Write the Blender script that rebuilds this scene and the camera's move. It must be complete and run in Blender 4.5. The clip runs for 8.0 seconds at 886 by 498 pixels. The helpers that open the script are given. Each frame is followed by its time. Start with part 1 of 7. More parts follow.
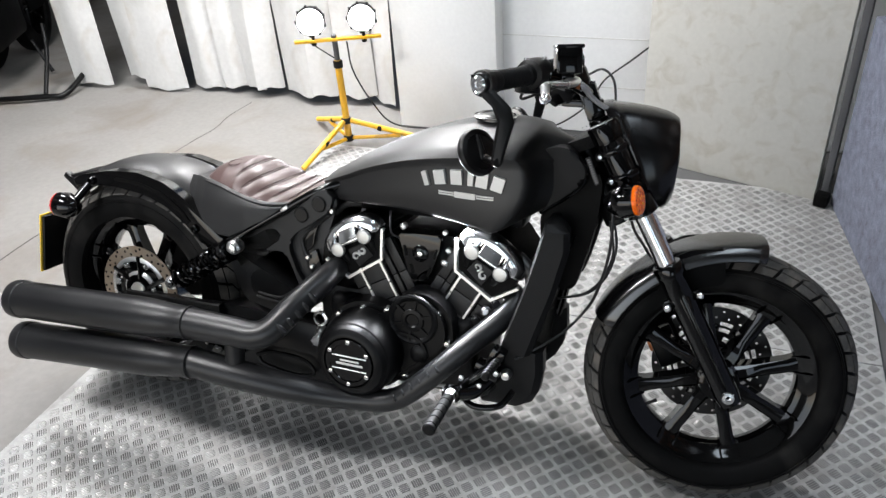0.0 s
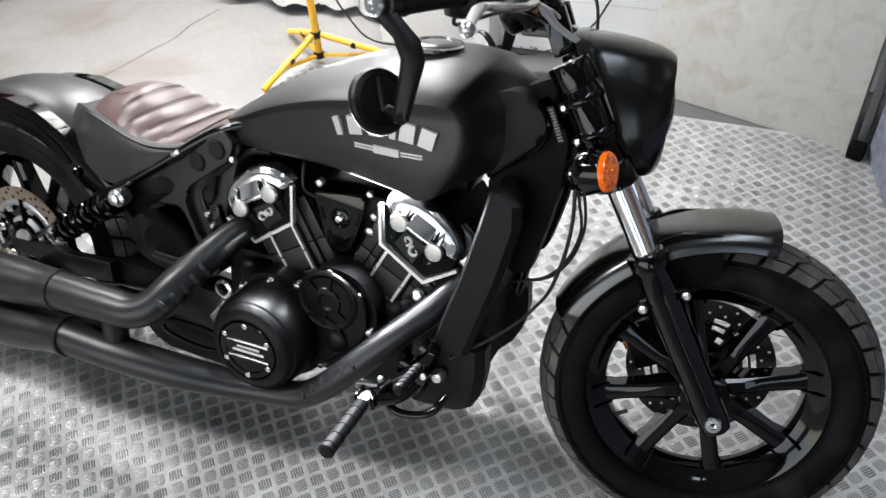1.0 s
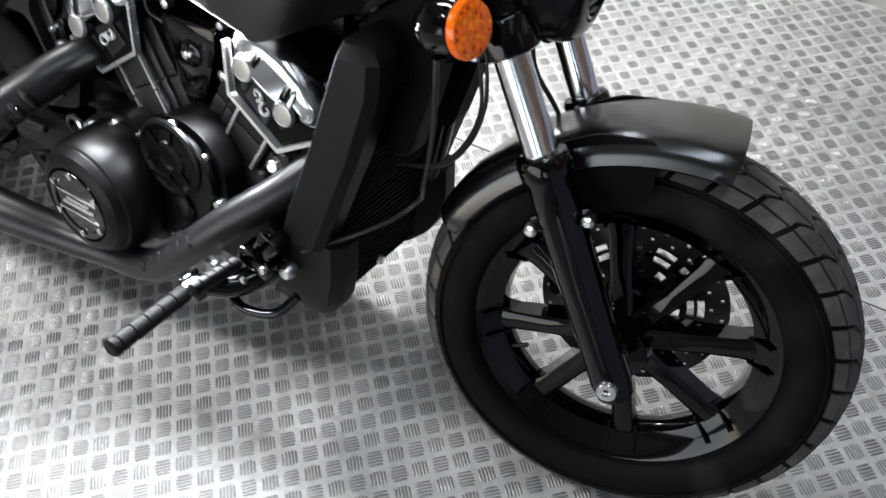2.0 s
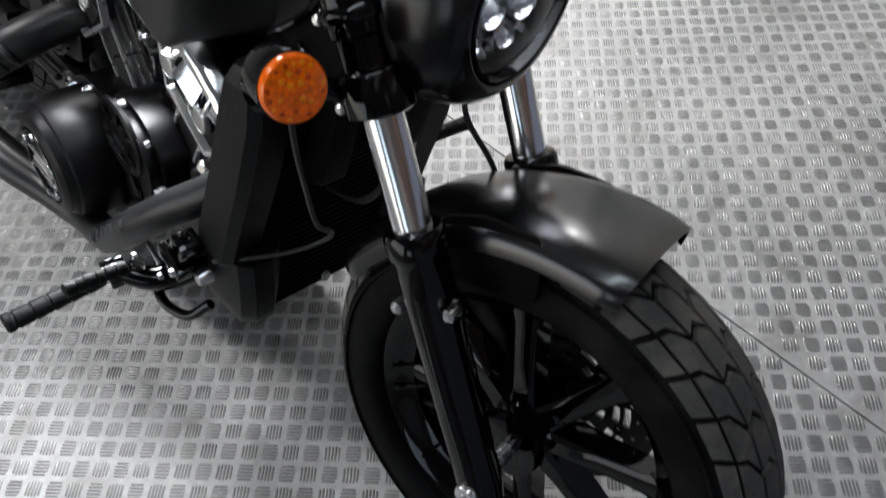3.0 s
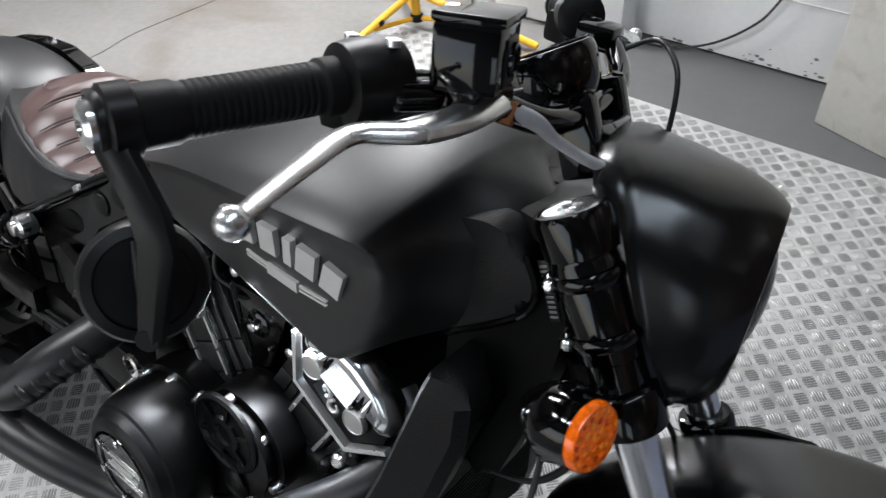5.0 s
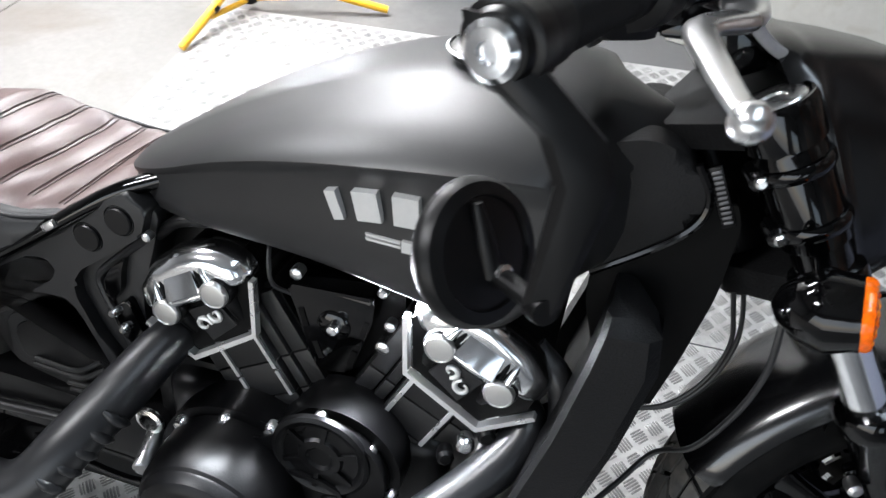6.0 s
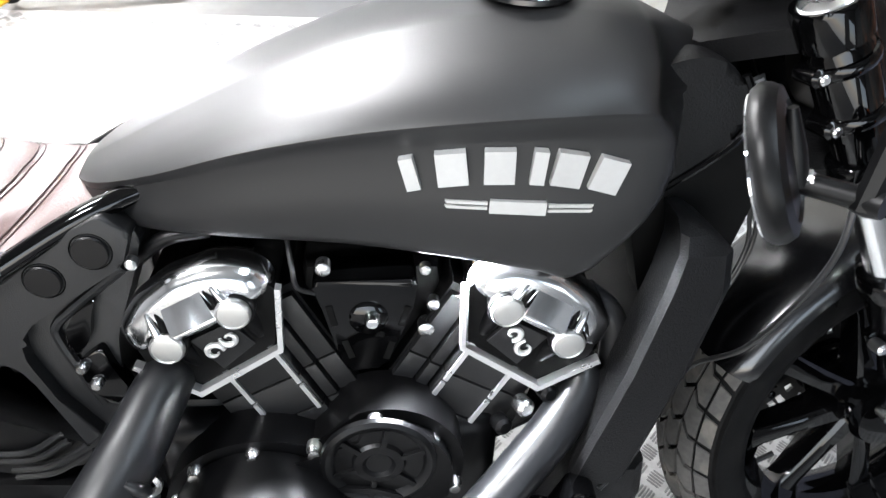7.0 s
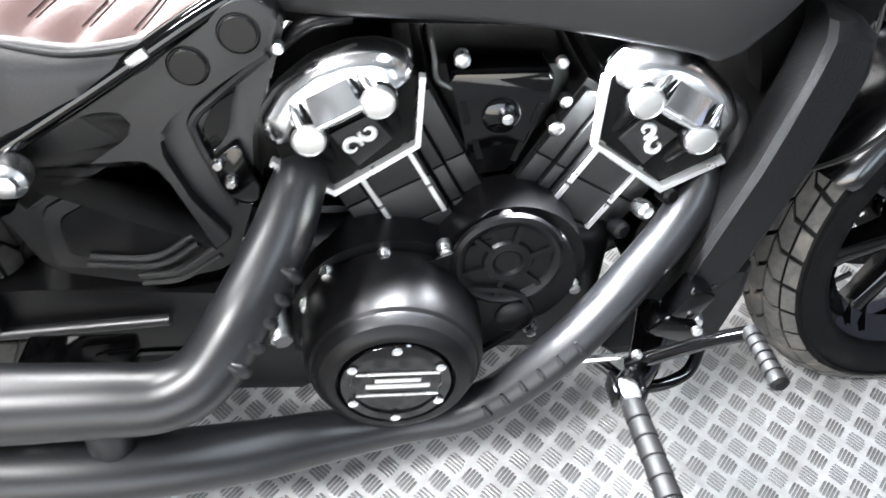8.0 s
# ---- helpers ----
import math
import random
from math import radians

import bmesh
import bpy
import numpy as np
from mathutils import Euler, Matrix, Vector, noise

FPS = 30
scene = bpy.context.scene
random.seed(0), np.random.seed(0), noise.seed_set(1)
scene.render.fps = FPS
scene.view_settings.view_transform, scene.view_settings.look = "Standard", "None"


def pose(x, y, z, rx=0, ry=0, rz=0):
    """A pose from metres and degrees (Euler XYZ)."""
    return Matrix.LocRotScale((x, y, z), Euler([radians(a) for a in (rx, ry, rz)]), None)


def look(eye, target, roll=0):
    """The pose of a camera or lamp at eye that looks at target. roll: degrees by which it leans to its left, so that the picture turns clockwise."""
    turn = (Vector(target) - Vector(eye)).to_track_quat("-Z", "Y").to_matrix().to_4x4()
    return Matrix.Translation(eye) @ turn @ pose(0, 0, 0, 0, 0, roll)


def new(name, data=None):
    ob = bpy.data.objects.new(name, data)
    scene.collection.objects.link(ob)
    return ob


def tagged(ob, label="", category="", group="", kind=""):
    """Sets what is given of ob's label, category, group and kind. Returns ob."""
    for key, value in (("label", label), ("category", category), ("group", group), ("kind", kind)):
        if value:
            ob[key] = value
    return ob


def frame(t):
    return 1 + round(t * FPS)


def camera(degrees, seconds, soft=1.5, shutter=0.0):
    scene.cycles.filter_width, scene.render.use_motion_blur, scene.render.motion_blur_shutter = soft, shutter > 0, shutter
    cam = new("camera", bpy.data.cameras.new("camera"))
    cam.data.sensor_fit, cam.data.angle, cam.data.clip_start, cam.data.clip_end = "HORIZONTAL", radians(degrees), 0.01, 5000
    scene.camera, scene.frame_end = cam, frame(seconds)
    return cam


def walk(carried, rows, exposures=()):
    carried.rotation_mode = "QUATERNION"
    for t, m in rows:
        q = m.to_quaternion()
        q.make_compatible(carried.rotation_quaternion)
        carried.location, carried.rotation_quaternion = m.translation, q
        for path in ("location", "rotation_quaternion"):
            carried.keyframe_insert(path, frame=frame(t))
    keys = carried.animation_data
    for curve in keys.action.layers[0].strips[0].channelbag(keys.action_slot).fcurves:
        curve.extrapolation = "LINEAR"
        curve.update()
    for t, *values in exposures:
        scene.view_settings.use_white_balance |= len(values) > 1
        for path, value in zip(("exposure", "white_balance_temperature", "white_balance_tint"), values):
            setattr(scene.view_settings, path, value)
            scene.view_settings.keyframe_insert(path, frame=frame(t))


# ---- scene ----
cam = camera(61.4, 8.0, 1.4, 0.25)
PATH = [
    (0, (0.692, -1.324, 1.526), (0.047, 0.22, 0.432), -4.7),
    (0.5, (0.706, -1.191, 1.486), (0.075, 0.32, 0.338), -5.6),
    (1, (0.721, -0.919, 1.39), (0.068, 0.478, 0.116), -3.9),
    (1.5, (0.772, -0.728, 1.304), (0.135, 0.521, -0.123), -5.0),
    (1.7, (0.812, -0.652, 1.252), (0.144, 0.523, -0.222), -4.3),
    (2.8, (1.019, -0.238, 1.168), (0.153, 0.448, -0.499), -7.0),
    (3, (1.016, -0.2, 1.185), (0.066, 0.495, -0.432), -7.3),
    (3.5, (0.991, -0.164, 1.235), (-0.12, 0.552, -0.266), -9.1),
    (4, (0.936, -0.148, 1.284), (-0.26, 0.636, -0.114), -9.9),
    (4.2, (0.903, -0.16, 1.295), (-0.307, 0.647, -0.078), -9.6),
    (5.3, (0.605, -0.373, 1.282), (-0.204, 0.823, -0.102), -3.7),
    (5.5, (0.552, -0.411, 1.272), (-0.197, 0.829, -0.107), -4.3),
    (6, (0.366, -0.446, 1.236), (-0.076, 0.869, -0.204), -2.0),
    (6.5, (0.207, -0.454, 1.196), (0.055, 0.88, -0.286), 3.2),
    (7, (0.076, -0.457, 1.178), (0.25, 0.898, -0.283), 5.3),
    (7.5, (0.002, -0.476, 1.144), (0.248, 0.707, -0.449), 7.1),
    (8, (-0.089, -0.534, 1.098), (0.139, 0.615, -0.523), 8.0),
]
walk(cam, [(t, look(eye, target, roll)) for t, eye, target, roll in PATH],
     [(t, ev, kelvin, 11) for t, ev, kelvin in ((0, 0.12, 6420), (1.0, 0.30, 6400), (1.5, 0.52, 6400), (3.0, -0.42, 6420), (3.5, -0.20, 6420), (4.2, -0.24, 6400), (5.5, 0.05, 6260), (6.5, 0.84, 6290), (7.0, 1.15, 6330), (7.5, 1.48, 6360), (8.0, 1.60, 6380))])

# ---- world and light ----
world = bpy.data.worlds.new("world")
scene.world = world
world.use_nodes = True
wn = world.node_tree
sky = wn.nodes.new("ShaderNodeTexSky")
sky.sky_type = "NISHITA"
sky.sun_disc = False
sky.sun_elevation = radians(35)
sky.sun_rotation = radians(200)
wn.nodes["Background"].inputs[1].default_value = 0.12
wn.links.new(sky.outputs[0], wn.nodes["Background"].inputs[0])


def area_lamp(name, m, sx, sy, watts, colour=(1, 1, 1), spread=180):
    lamp = bpy.data.lights.new(name, "AREA")
    lamp.shape, lamp.size, lamp.size_y, lamp.energy, lamp.color = "RECTANGLE", sx, sy, watts, colour
    lamp.spread = radians(spread)
    ob = new(name, lamp)
    ob.matrix_world = m
    return ob


# tubes: x, y, z, watts; the first hangs low on rods near the curtain
# all out of view; the last two are added to brighten the left
TUBES = [(-0.98, 1.80, 2.20, 105), (-2.15, 0.95, 2.90, 85), (-1.60, -1.10, 2.90, 95)]
for tx, ty, tz, watts in TUBES:
    area_lamp("assumed_tube_light", pose(tx, ty, tz), 0.90, 0.34, watts, (1.0, 0.995, 0.99))
# a narrow rooflight in front of the motorcycle
area_lamp("rooflight_daylight", pose(1.05, -0.25, 2.90), 0.36, 2.2, 14, (0.80, 0.91, 1.0))
# unseen fill added in a south wall opening, and daylight through a window there
area_lamp("south_fill_light", pose(-1.0, -3.98, 1.16, 90, 0, 0), 4.3, 2.2, 52, (0.86, 0.94, 1.0))
area_lamp("window_daylight", pose(2.6, -3.98, 1.25, 90, 0, 0), 1.15, 1.2, 6, (0.78, 0.90, 1.0))

# ---- materials ----
def material(name, colour, rough=0.5, metal=0.0, vary=0.12, scale=6.0, grain=90.0, bump=0.05, rvary=0.08,
             stain=None, stain_scale=2.0, stain_amount=0.3, coat=0.0, random_tone=0.0, relief=0.0015, spec=0.5):
    """Principled surface with a coarse and a fine variation, grain relief and, if given, stains."""
    m = bpy.data.materials.new(name)
    m.use_nodes = True
    nt = m.node_tree
    n, l = nt.nodes, nt.links
    p = n["Principled BSDF"]
    tc = n.new("ShaderNodeTexCoord")
    big = n.new("ShaderNodeTexNoise")
    big.inputs["Scale"].default_value, big.inputs["Detail"].default_value = scale, 5
    fine = n.new("ShaderNodeTexNoise")
    fine.inputs["Scale"].default_value, fine.inputs["Detail"].default_value = grain, 4
    for t in (big, fine):
        l.new(tc.outputs["Object"], t.inputs["Vector"])
    mix = n.new("ShaderNodeMath")
    mix.operation = "MULTIPLY_ADD"
    mix.inputs[1].default_value, mix.inputs[2].default_value = 0.6, 0.0
    l.new(big.outputs["Fac"], mix.inputs[0])
    add = n.new("ShaderNodeMath")
    add.operation = "MULTIPLY_ADD"
    add.inputs[1].default_value = 0.4
    l.new(fine.outputs["Fac"], add.inputs[0])
    l.new(mix.outputs[0], add.inputs[2])
    ramp = n.new("ShaderNodeMapRange")
    ramp.inputs["From Min"].default_value, ramp.inputs["From Max"].default_value = 0.3, 0.7
    ramp.inputs["To Min"].default_value, ramp.inputs["To Max"].default_value = 1 - vary, 1 + vary
    l.new(add.outputs[0], ramp.inputs["Value"])
    tone = n.new("ShaderNodeVectorMath")
    tone.operation = "SCALE"
    tone.inputs[0].default_value = colour
    l.new(ramp.outputs[0], tone.inputs["Scale"])
    out = tone.outputs[0]
    if random_tone:
        info = n.new("ShaderNodeObjectInfo")
        rr = n.new("ShaderNodeMapRange")
        rr.inputs["To Min"].default_value, rr.inputs["To Max"].default_value = 1 - random_tone, 1 + random_tone
        l.new(info.outputs["Random"], rr.inputs["Value"])
        t2 = n.new("ShaderNodeVectorMath")
        t2.operation = "SCALE"
        l.new(out, t2.inputs[0])
        l.new(rr.outputs[0], t2.inputs["Scale"])
        out = t2.outputs[0]
    if stain:
        sn = n.new("ShaderNodeTexNoise")
        sn.inputs["Scale"].default_value, sn.inputs["Detail"].default_value, sn.inputs["Distortion"].default_value = stain_scale, 8, 0.8
        l.new(tc.outputs["Object"], sn.inputs["Vector"])
        sr = n.new("ShaderNodeMapRange")
        sr.inputs["From Min"].default_value, sr.inputs["From Max"].default_value = 0.5, 0.72
        sr.inputs["To Max"].default_value = stain_amount
        l.new(sn.outputs["Fac"], sr.inputs["Value"])
        mx = n.new("ShaderNodeMix")
        mx.data_type = "RGBA"
        mx.inputs["B"].default_value = (*stain, 1)
        l.new(sr.outputs[0], mx.inputs["Factor"])
        l.new(out, mx.inputs["A"])
        out = mx.outputs["Result"]
    l.new(out, p.inputs["Base Color"])
    rm = n.new("ShaderNodeMapRange")
    rm.inputs["From Min"].default_value, rm.inputs["From Max"].default_value = 0.3, 0.7
    rm.inputs["To Min"].default_value, rm.inputs["To Max"].default_value = max(0.02, rough - rvary), min(1, rough + rvary)
    l.new(big.outputs["Fac"], rm.inputs["Value"])
    l.new(rm.outputs[0], p.inputs["Roughness"])
    p.inputs["Metallic"].default_value = metal
    p.inputs["Specular IOR Level"].default_value = spec
    p.inputs["Coat Weight"].default_value = coat
    if bump:
        b = n.new("ShaderNodeBump")
        b.inputs["Strength"].default_value, b.inputs["Distance"].default_value = bump, relief
        l.new(fine.outputs["Fac"], b.inputs["Height"])
        l.new(b.outputs[0], p.inputs["Normal"])
    return m


def glowing(name, colour, strength):
    m = bpy.data.materials.new(name)
    m.use_nodes = True
    p = m.node_tree.nodes["Principled BSDF"]
    p.inputs["Base Color"].default_value = (*colour, 1)
    p.inputs["Emission Color"].default_value = (*colour, 1)
    p.inputs["Emission Strength"].default_value = strength
    return m


def glassy(name, colour, rough=0.02):
    m = bpy.data.materials.new(name)
    m.use_nodes = True
    p = m.node_tree.nodes["Principled BSDF"]
    p.inputs["Base Color"].default_value = (*colour, 1)
    p.inputs["Roughness"].default_value = rough
    p.inputs["Transmission Weight"].default_value = 1.0
    p.inputs["IOR"].default_value = 1.12
    return m


SATIN = material("satin_black_paint", (0.0060, 0.0060, 0.0063), 0.42, 0, 0.08, 3, 400, 0.02, 0.03, spec=0.50)
FENDERP = material("semi_matt_black_paint", (0.0016, 0.0016, 0.0019), 0.23, 0, 0.08, 3, 300, 0.010, 0.03, spec=0.85)
NACM = material("satin_black_nacelle", (0.0022, 0.0022, 0.0025), 0.20, 0, 0.08, 3, 300, 0.010, 0.03, spec=0.42)
GLOSS = material("gloss_black_paint", (0.0008, 0.0008, 0.0009), 0.06, 0, 0.1, 4, 200, 0.01, 0.02, spec=0.36)
TEXB = material("textured_black_paint", (0.0038, 0.0038, 0.0042), 0.46, 0, 0.1, 5, 700, 0.5, 0.05, relief=0.0006, spec=0.42)
SHROUDM = material("sparkling_black_paint", (0.0055, 0.0055, 0.0058), 0.42, 0, 0.3, 5, 420, 0.9, 0.05, relief=0.0008, spec=0.13)
CASEB = material("matt_black_casting", (0.0018, 0.0018, 0.0020), 0.36, 0, 0.15, 6, 300, 0.10, 0.06, spec=0.15)
EXH = material("black_ceramic_exhaust", (0.0062, 0.0064, 0.0072), 0.36, 0.0, 0.15, 4, 160, 0.04, 0.06, coat=0.0, spec=0.38)
BLACKP = material("black_plastic", (0.0020, 0.0020, 0.0022), 0.38, 0, 0.15, 8, 200, 0.06, 0.06, spec=0.22)
RUBBER = material("tyre_rubber", (0.0025, 0.0025, 0.0026), 0.6, 0, 0.25, 9, 120, 0.2, 0.08, stain=(0.05, 0.047, 0.043), stain_scale=7, stain_amount=0.2, spec=0.07)
TREADM = material("dusty_tread_rubber", (0.055, 0.053, 0.050), 0.75, 0, 0.35, 9, 120, 0.3, 0.08, stain=(0.15, 0.135, 0.115), stain_scale=16, stain_amount=0.6, spec=0.2)
GRIPR = material("grip_rubber", (0.004, 0.004, 0.0042), 0.55, 0, 0.15, 8, 200, 0.1, 0.06, spec=0.14)
CHROME = material("polished_chrome", (0.82, 0.83, 0.84), 0.17, 1, 0.05, 5, 60, 0.02, 0.03)
ALU = material("brushed_aluminium", (0.72, 0.72, 0.72), 0.28, 1, 0.08, 9, 120, 0.05, 0.06)
ROOFGLASS = glowing("daylit_rooflight", (0.80, 0.91, 1.0), 4.0)
CAPM = material("satin_alloy_cap", (0.50, 0.50, 0.49), 0.42, 1, 0.05, 9, 160, 0.03, 0.05)
SILVER = material("machined_silver_edge", (0.72, 0.72, 0.72), 0.3, 0.85, 0.06, 9, 160, 0.03, 0.05)
DISCDARK = material("dark_disc_steel", (0.022, 0.021, 0.020), 0.36, 0.4, 0.15, 12, 90, 0.04, 0.06)
STEEL = material("brake_disc_steel", (0.30, 0.245, 0.19), 0.38, 0.7, 0.15, 12, 90, 0.05, 0.08, stain=(0.24, 0.15, 0.09), stain_scale=14, stain_amount=0.6)
BROWN = material("brown_leather", (0.078, 0.045, 0.041), 0.42, 0, 0.16, 9, 380, 0.35, 0.06, relief=0.0008)
BLEATHER = material("black_leather", (0.014, 0.014, 0.0145), 0.46, 0, 0.12, 9, 380, 0.35, 0.06, relief=0.0008, spec=0.3)
LETTER = material("silver_emblem", (0.52, 0.52, 0.51), 0.35, 0.5, 0.06, 9, 160, 0.02, 0.05)
AMBER = material("amber_lens", (0.95, 0.150, 0.001), 0.12, 0, 0.35, 120, 300, 0.1, 0.04, coat=0.15, spec=0.4)
AMBERD = material("amber_prism_dark", (0.52, 0.052, 0.0008), 0.12, 0, 0.2, 120, 300, 0.1, 0.04, coat=0.1, spec=0.4)
AMBERS = material("amber_prism", (1.0, 0.28, 0.004), 0.14, 0, 0.2, 120, 300, 0.1, 0.04, coat=0.1, spec=0.4)
REDL = material("red_lens", (0.5, 0.015, 0.015), 0.12, 0, 0.2, 60, 200, 0.1, 0.04, coat=0.5)
CABLE = material("black_cable", (0.009, 0.009, 0.0095), 0.4, 0, 0.15, 8, 200, 0.05, 0.05)
HOSE = material("grey_hose", (0.30, 0.30, 0.31), 0.4, 0.2, 0.12, 8, 200, 0.05, 0.05)
# near-black for matt parts; also the painted shade of holes, slots and grooves
DARKGAP = material("matt_black_and_gap_shade", (0.0015, 0.0015, 0.0015), 0.6, 0, 0.3, 9, 120, 0.1, 0.1, spec=0.08)
RADIATOR = material("black_radiator_core", (0.002, 0.002, 0.002), 0.55, 0.2, 0.2, 9, 300, 0.2, 0.08, spec=0.1)
YELLOWP = material("number_plate_yellow", (0.75, 0.50, 0.03), 0.35, 0, 0.08, 9, 120, 0.03, 0.05)
COPPER = material("copper_gasket", (0.35, 0.14, 0.06), 0.4, 0.9, 0.1, 9, 120, 0.03, 0.05)
LAMPGLASS = glassy("headlight_glass", (0.95, 0.97, 1.0))
LAMPON = glowing("headlight_beam", (0.93, 0.96, 1.0), 7.0)
FLOODON = glowing("flood_led", (0.95, 0.97, 1.0), 60.0)
FACETM = material("lamp_facet", (0.9, 0.92, 0.95), 0.3, 0.5, 0.08, 60, 200, 0.02, 0.05)
TUBEON = glowing("tube_diffuser", (1.0, 0.99, 0.97), 4.0)
MIRROR = material("mirror_glass", (0.85, 0.86, 0.87), 0.03, 1, 0.01, 4, 60, 0.0, 0.01)
PLATE = material("worn_tread_plate", (0.36, 0.358, 0.35), 0.58, 0.25, 0.30, 2.2, 70, 0.2, 0.10, stain=(0.16, 0.15, 0.135), stain_scale=9, stain_amount=0.6)
BARM = material("tread_bar_metal", (0.165, 0.165, 0.163), 0.34, 0.5, 0.2, 3, 80, 0.06, 0.07, stain=(0.2, 0.19, 0.175), stain_scale=5, stain_amount=0.5)
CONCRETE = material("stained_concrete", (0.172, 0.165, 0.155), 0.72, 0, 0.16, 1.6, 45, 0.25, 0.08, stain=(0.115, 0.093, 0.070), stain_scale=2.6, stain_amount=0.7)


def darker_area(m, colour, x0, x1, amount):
    """Darker colour on the far side of an uneven border that runs across x."""
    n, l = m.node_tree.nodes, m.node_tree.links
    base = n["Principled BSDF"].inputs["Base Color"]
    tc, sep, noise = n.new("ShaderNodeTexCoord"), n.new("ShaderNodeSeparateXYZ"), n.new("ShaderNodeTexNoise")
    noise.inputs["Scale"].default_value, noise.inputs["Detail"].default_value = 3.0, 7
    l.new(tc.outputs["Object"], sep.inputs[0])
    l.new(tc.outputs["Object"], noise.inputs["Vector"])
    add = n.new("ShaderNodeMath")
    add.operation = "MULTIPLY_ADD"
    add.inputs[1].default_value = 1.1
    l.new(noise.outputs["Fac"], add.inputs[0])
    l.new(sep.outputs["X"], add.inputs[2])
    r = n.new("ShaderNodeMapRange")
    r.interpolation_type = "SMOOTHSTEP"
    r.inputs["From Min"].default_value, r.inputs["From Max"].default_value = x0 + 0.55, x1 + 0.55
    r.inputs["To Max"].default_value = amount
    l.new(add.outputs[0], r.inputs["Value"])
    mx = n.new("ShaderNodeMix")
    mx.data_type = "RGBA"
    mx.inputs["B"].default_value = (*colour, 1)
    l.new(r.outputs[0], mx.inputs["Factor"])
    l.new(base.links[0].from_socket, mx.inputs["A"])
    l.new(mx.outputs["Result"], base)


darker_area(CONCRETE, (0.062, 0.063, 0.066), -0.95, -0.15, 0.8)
WHITEW = material("white_painted_blockwork", (0.83, 0.83, 0.82), 0.6, 0, 0.05, 1.8, 60, 0.3, 0.06, stain=(0.52, 0.50, 0.46), stain_scale=1.6, stain_amount=0.25)
BEIGE = material("grubby_beige_paint", (0.50, 0.49, 0.45), 0.5, 0, 0.08, 2.0, 50, 0.12, 0.06, stain=(0.30, 0.25, 0.17), stain_scale=13.0, stain_amount=0.40)
CARPET = material("blue_grey_carpet", (0.115, 0.125, 0.165), 0.95, 0, 0.45, 30, 160, 0.9, 0.04, relief=0.004)
POSTER = material("dark_poster", (0.03, 0.03, 0.028), 0.3, 0, 0.8, 9, 30, 0.0, 0.05, stain=(0.35, 0.10, 0.03), stain_scale=9, stain_amount=0.5)
PVC = material("white_pvc_strip", (0.58, 0.575, 0.56), 0.45, 0, 0.10, 2.5, 40, 0.1, 0.06, stain=(0.40, 0.34, 0.26), stain_scale=4.0, stain_amount=0.62)
YELLOW = material("yellow_enamel", (0.78, 0.42, 0.02), 0.35, 0, 0.1, 7, 90, 0.05, 0.06, stain=(0.25, 0.15, 0.04), stain_scale=12, stain_amount=0.5)
POSTM = material("grey_door_edge", (0.12, 0.12, 0.125), 0.4, 0.6, 0.12, 6, 90, 0.05, 0.06)
CEILM = material("ceiling_boards", (0.26, 0.26, 0.26), 0.8, 0, 0.08, 2, 40, 0.1, 0.05)
BRICKW = material("workshop_wall_paint", (0.28, 0.28, 0.285), 0.7, 0, 0.08, 2, 40, 0.1, 0.05)
REDP = material("red_bike_paint", (0.35, 0.02, 0.02), 0.2, 0, 0.1, 6, 90, 0.02, 0.04)
ORANGE = material("orange_reflector", (0.8, 0.22, 0.03), 0.2, 0, 0.1, 6, 90, 0.02, 0.04)

# ---- mesh helpers ----
def part(name, bm, mat, parent=None, label="", angle=38, m=None):
    """Links a bmesh as one mesh object under a thing or a part."""
    if m is not None:
        bmesh.ops.transform(bm, matrix=m, verts=bm.verts)
    bmesh.ops.recalc_face_normals(bm, faces=bm.faces)
    me = bpy.data.meshes.new(name)
    bm.to_mesh(me)
    bm.free()
    me.materials.append(mat)
    me.polygons.foreach_set("use_smooth", [True] * len(me.polygons))
    me.set_sharp_from_angle(angle=radians(angle))
    ob = new(name, me)
    if parent:
        ob.parent = parent
    if label:
        tagged(ob, label)
    return ob


def thing(name, label, category, m=None, group="", kind=""):
    ob = new(name)
    ob.empty_display_size = 0.1
    if m is not None:
        ob.matrix_world = m
    return tagged(ob, label, category, group, kind)


def box(bm, c, s, bevel=0.0, m=None, seg=2):
    r = bmesh.ops.create_cube(bm, size=1)
    vs = r["verts"]
    bmesh.ops.scale(bm, vec=s, verts=vs)
    if bevel:
        es = list({e for v in vs for e in v.link_edges})
        rb = bmesh.ops.bevel(bm, geom=es, offset=bevel, segments=seg, affect="EDGES", profile=0.6)
        vs = list({v for f in rb["faces"] for v in f.verts} | {v for v in vs if v.is_valid})
    if m is not None:
        bmesh.ops.transform(bm, matrix=m, verts=vs)
    bmesh.ops.translate(bm, vec=c, verts=vs)
    return vs


def rings(bm, loops, close_ring=True, cap0=True, cap1=True, close_loop=False):
    """Skins a list of rings of equal length."""
    vv = [[bm.verts.new(p) for p in ring] for ring in loops]
    n = len(vv[0])
    pairs = list(zip(vv, vv[1:])) + ([(vv[-1], vv[0])] if close_loop else [])
    for a, b in pairs:
        for i in range(n if close_ring else n - 1):
            j = (i + 1) % n
            bm.faces.new((a[i], a[j], b[j], b[i]))
    if close_ring and not close_loop:
        if cap0:
            bm.faces.new(vv[0][::-1])
        if cap1:
            bm.faces.new(vv[-1])
    return vv


def frame_of(d):
    d = Vector(d).normalized()
    a = Vector((0, 0, 1)) if abs(d.z) < 0.9 else Vector((1, 0, 0))
    u = d.cross(a).normalized()
    return u, d.cross(u).normalized(), d


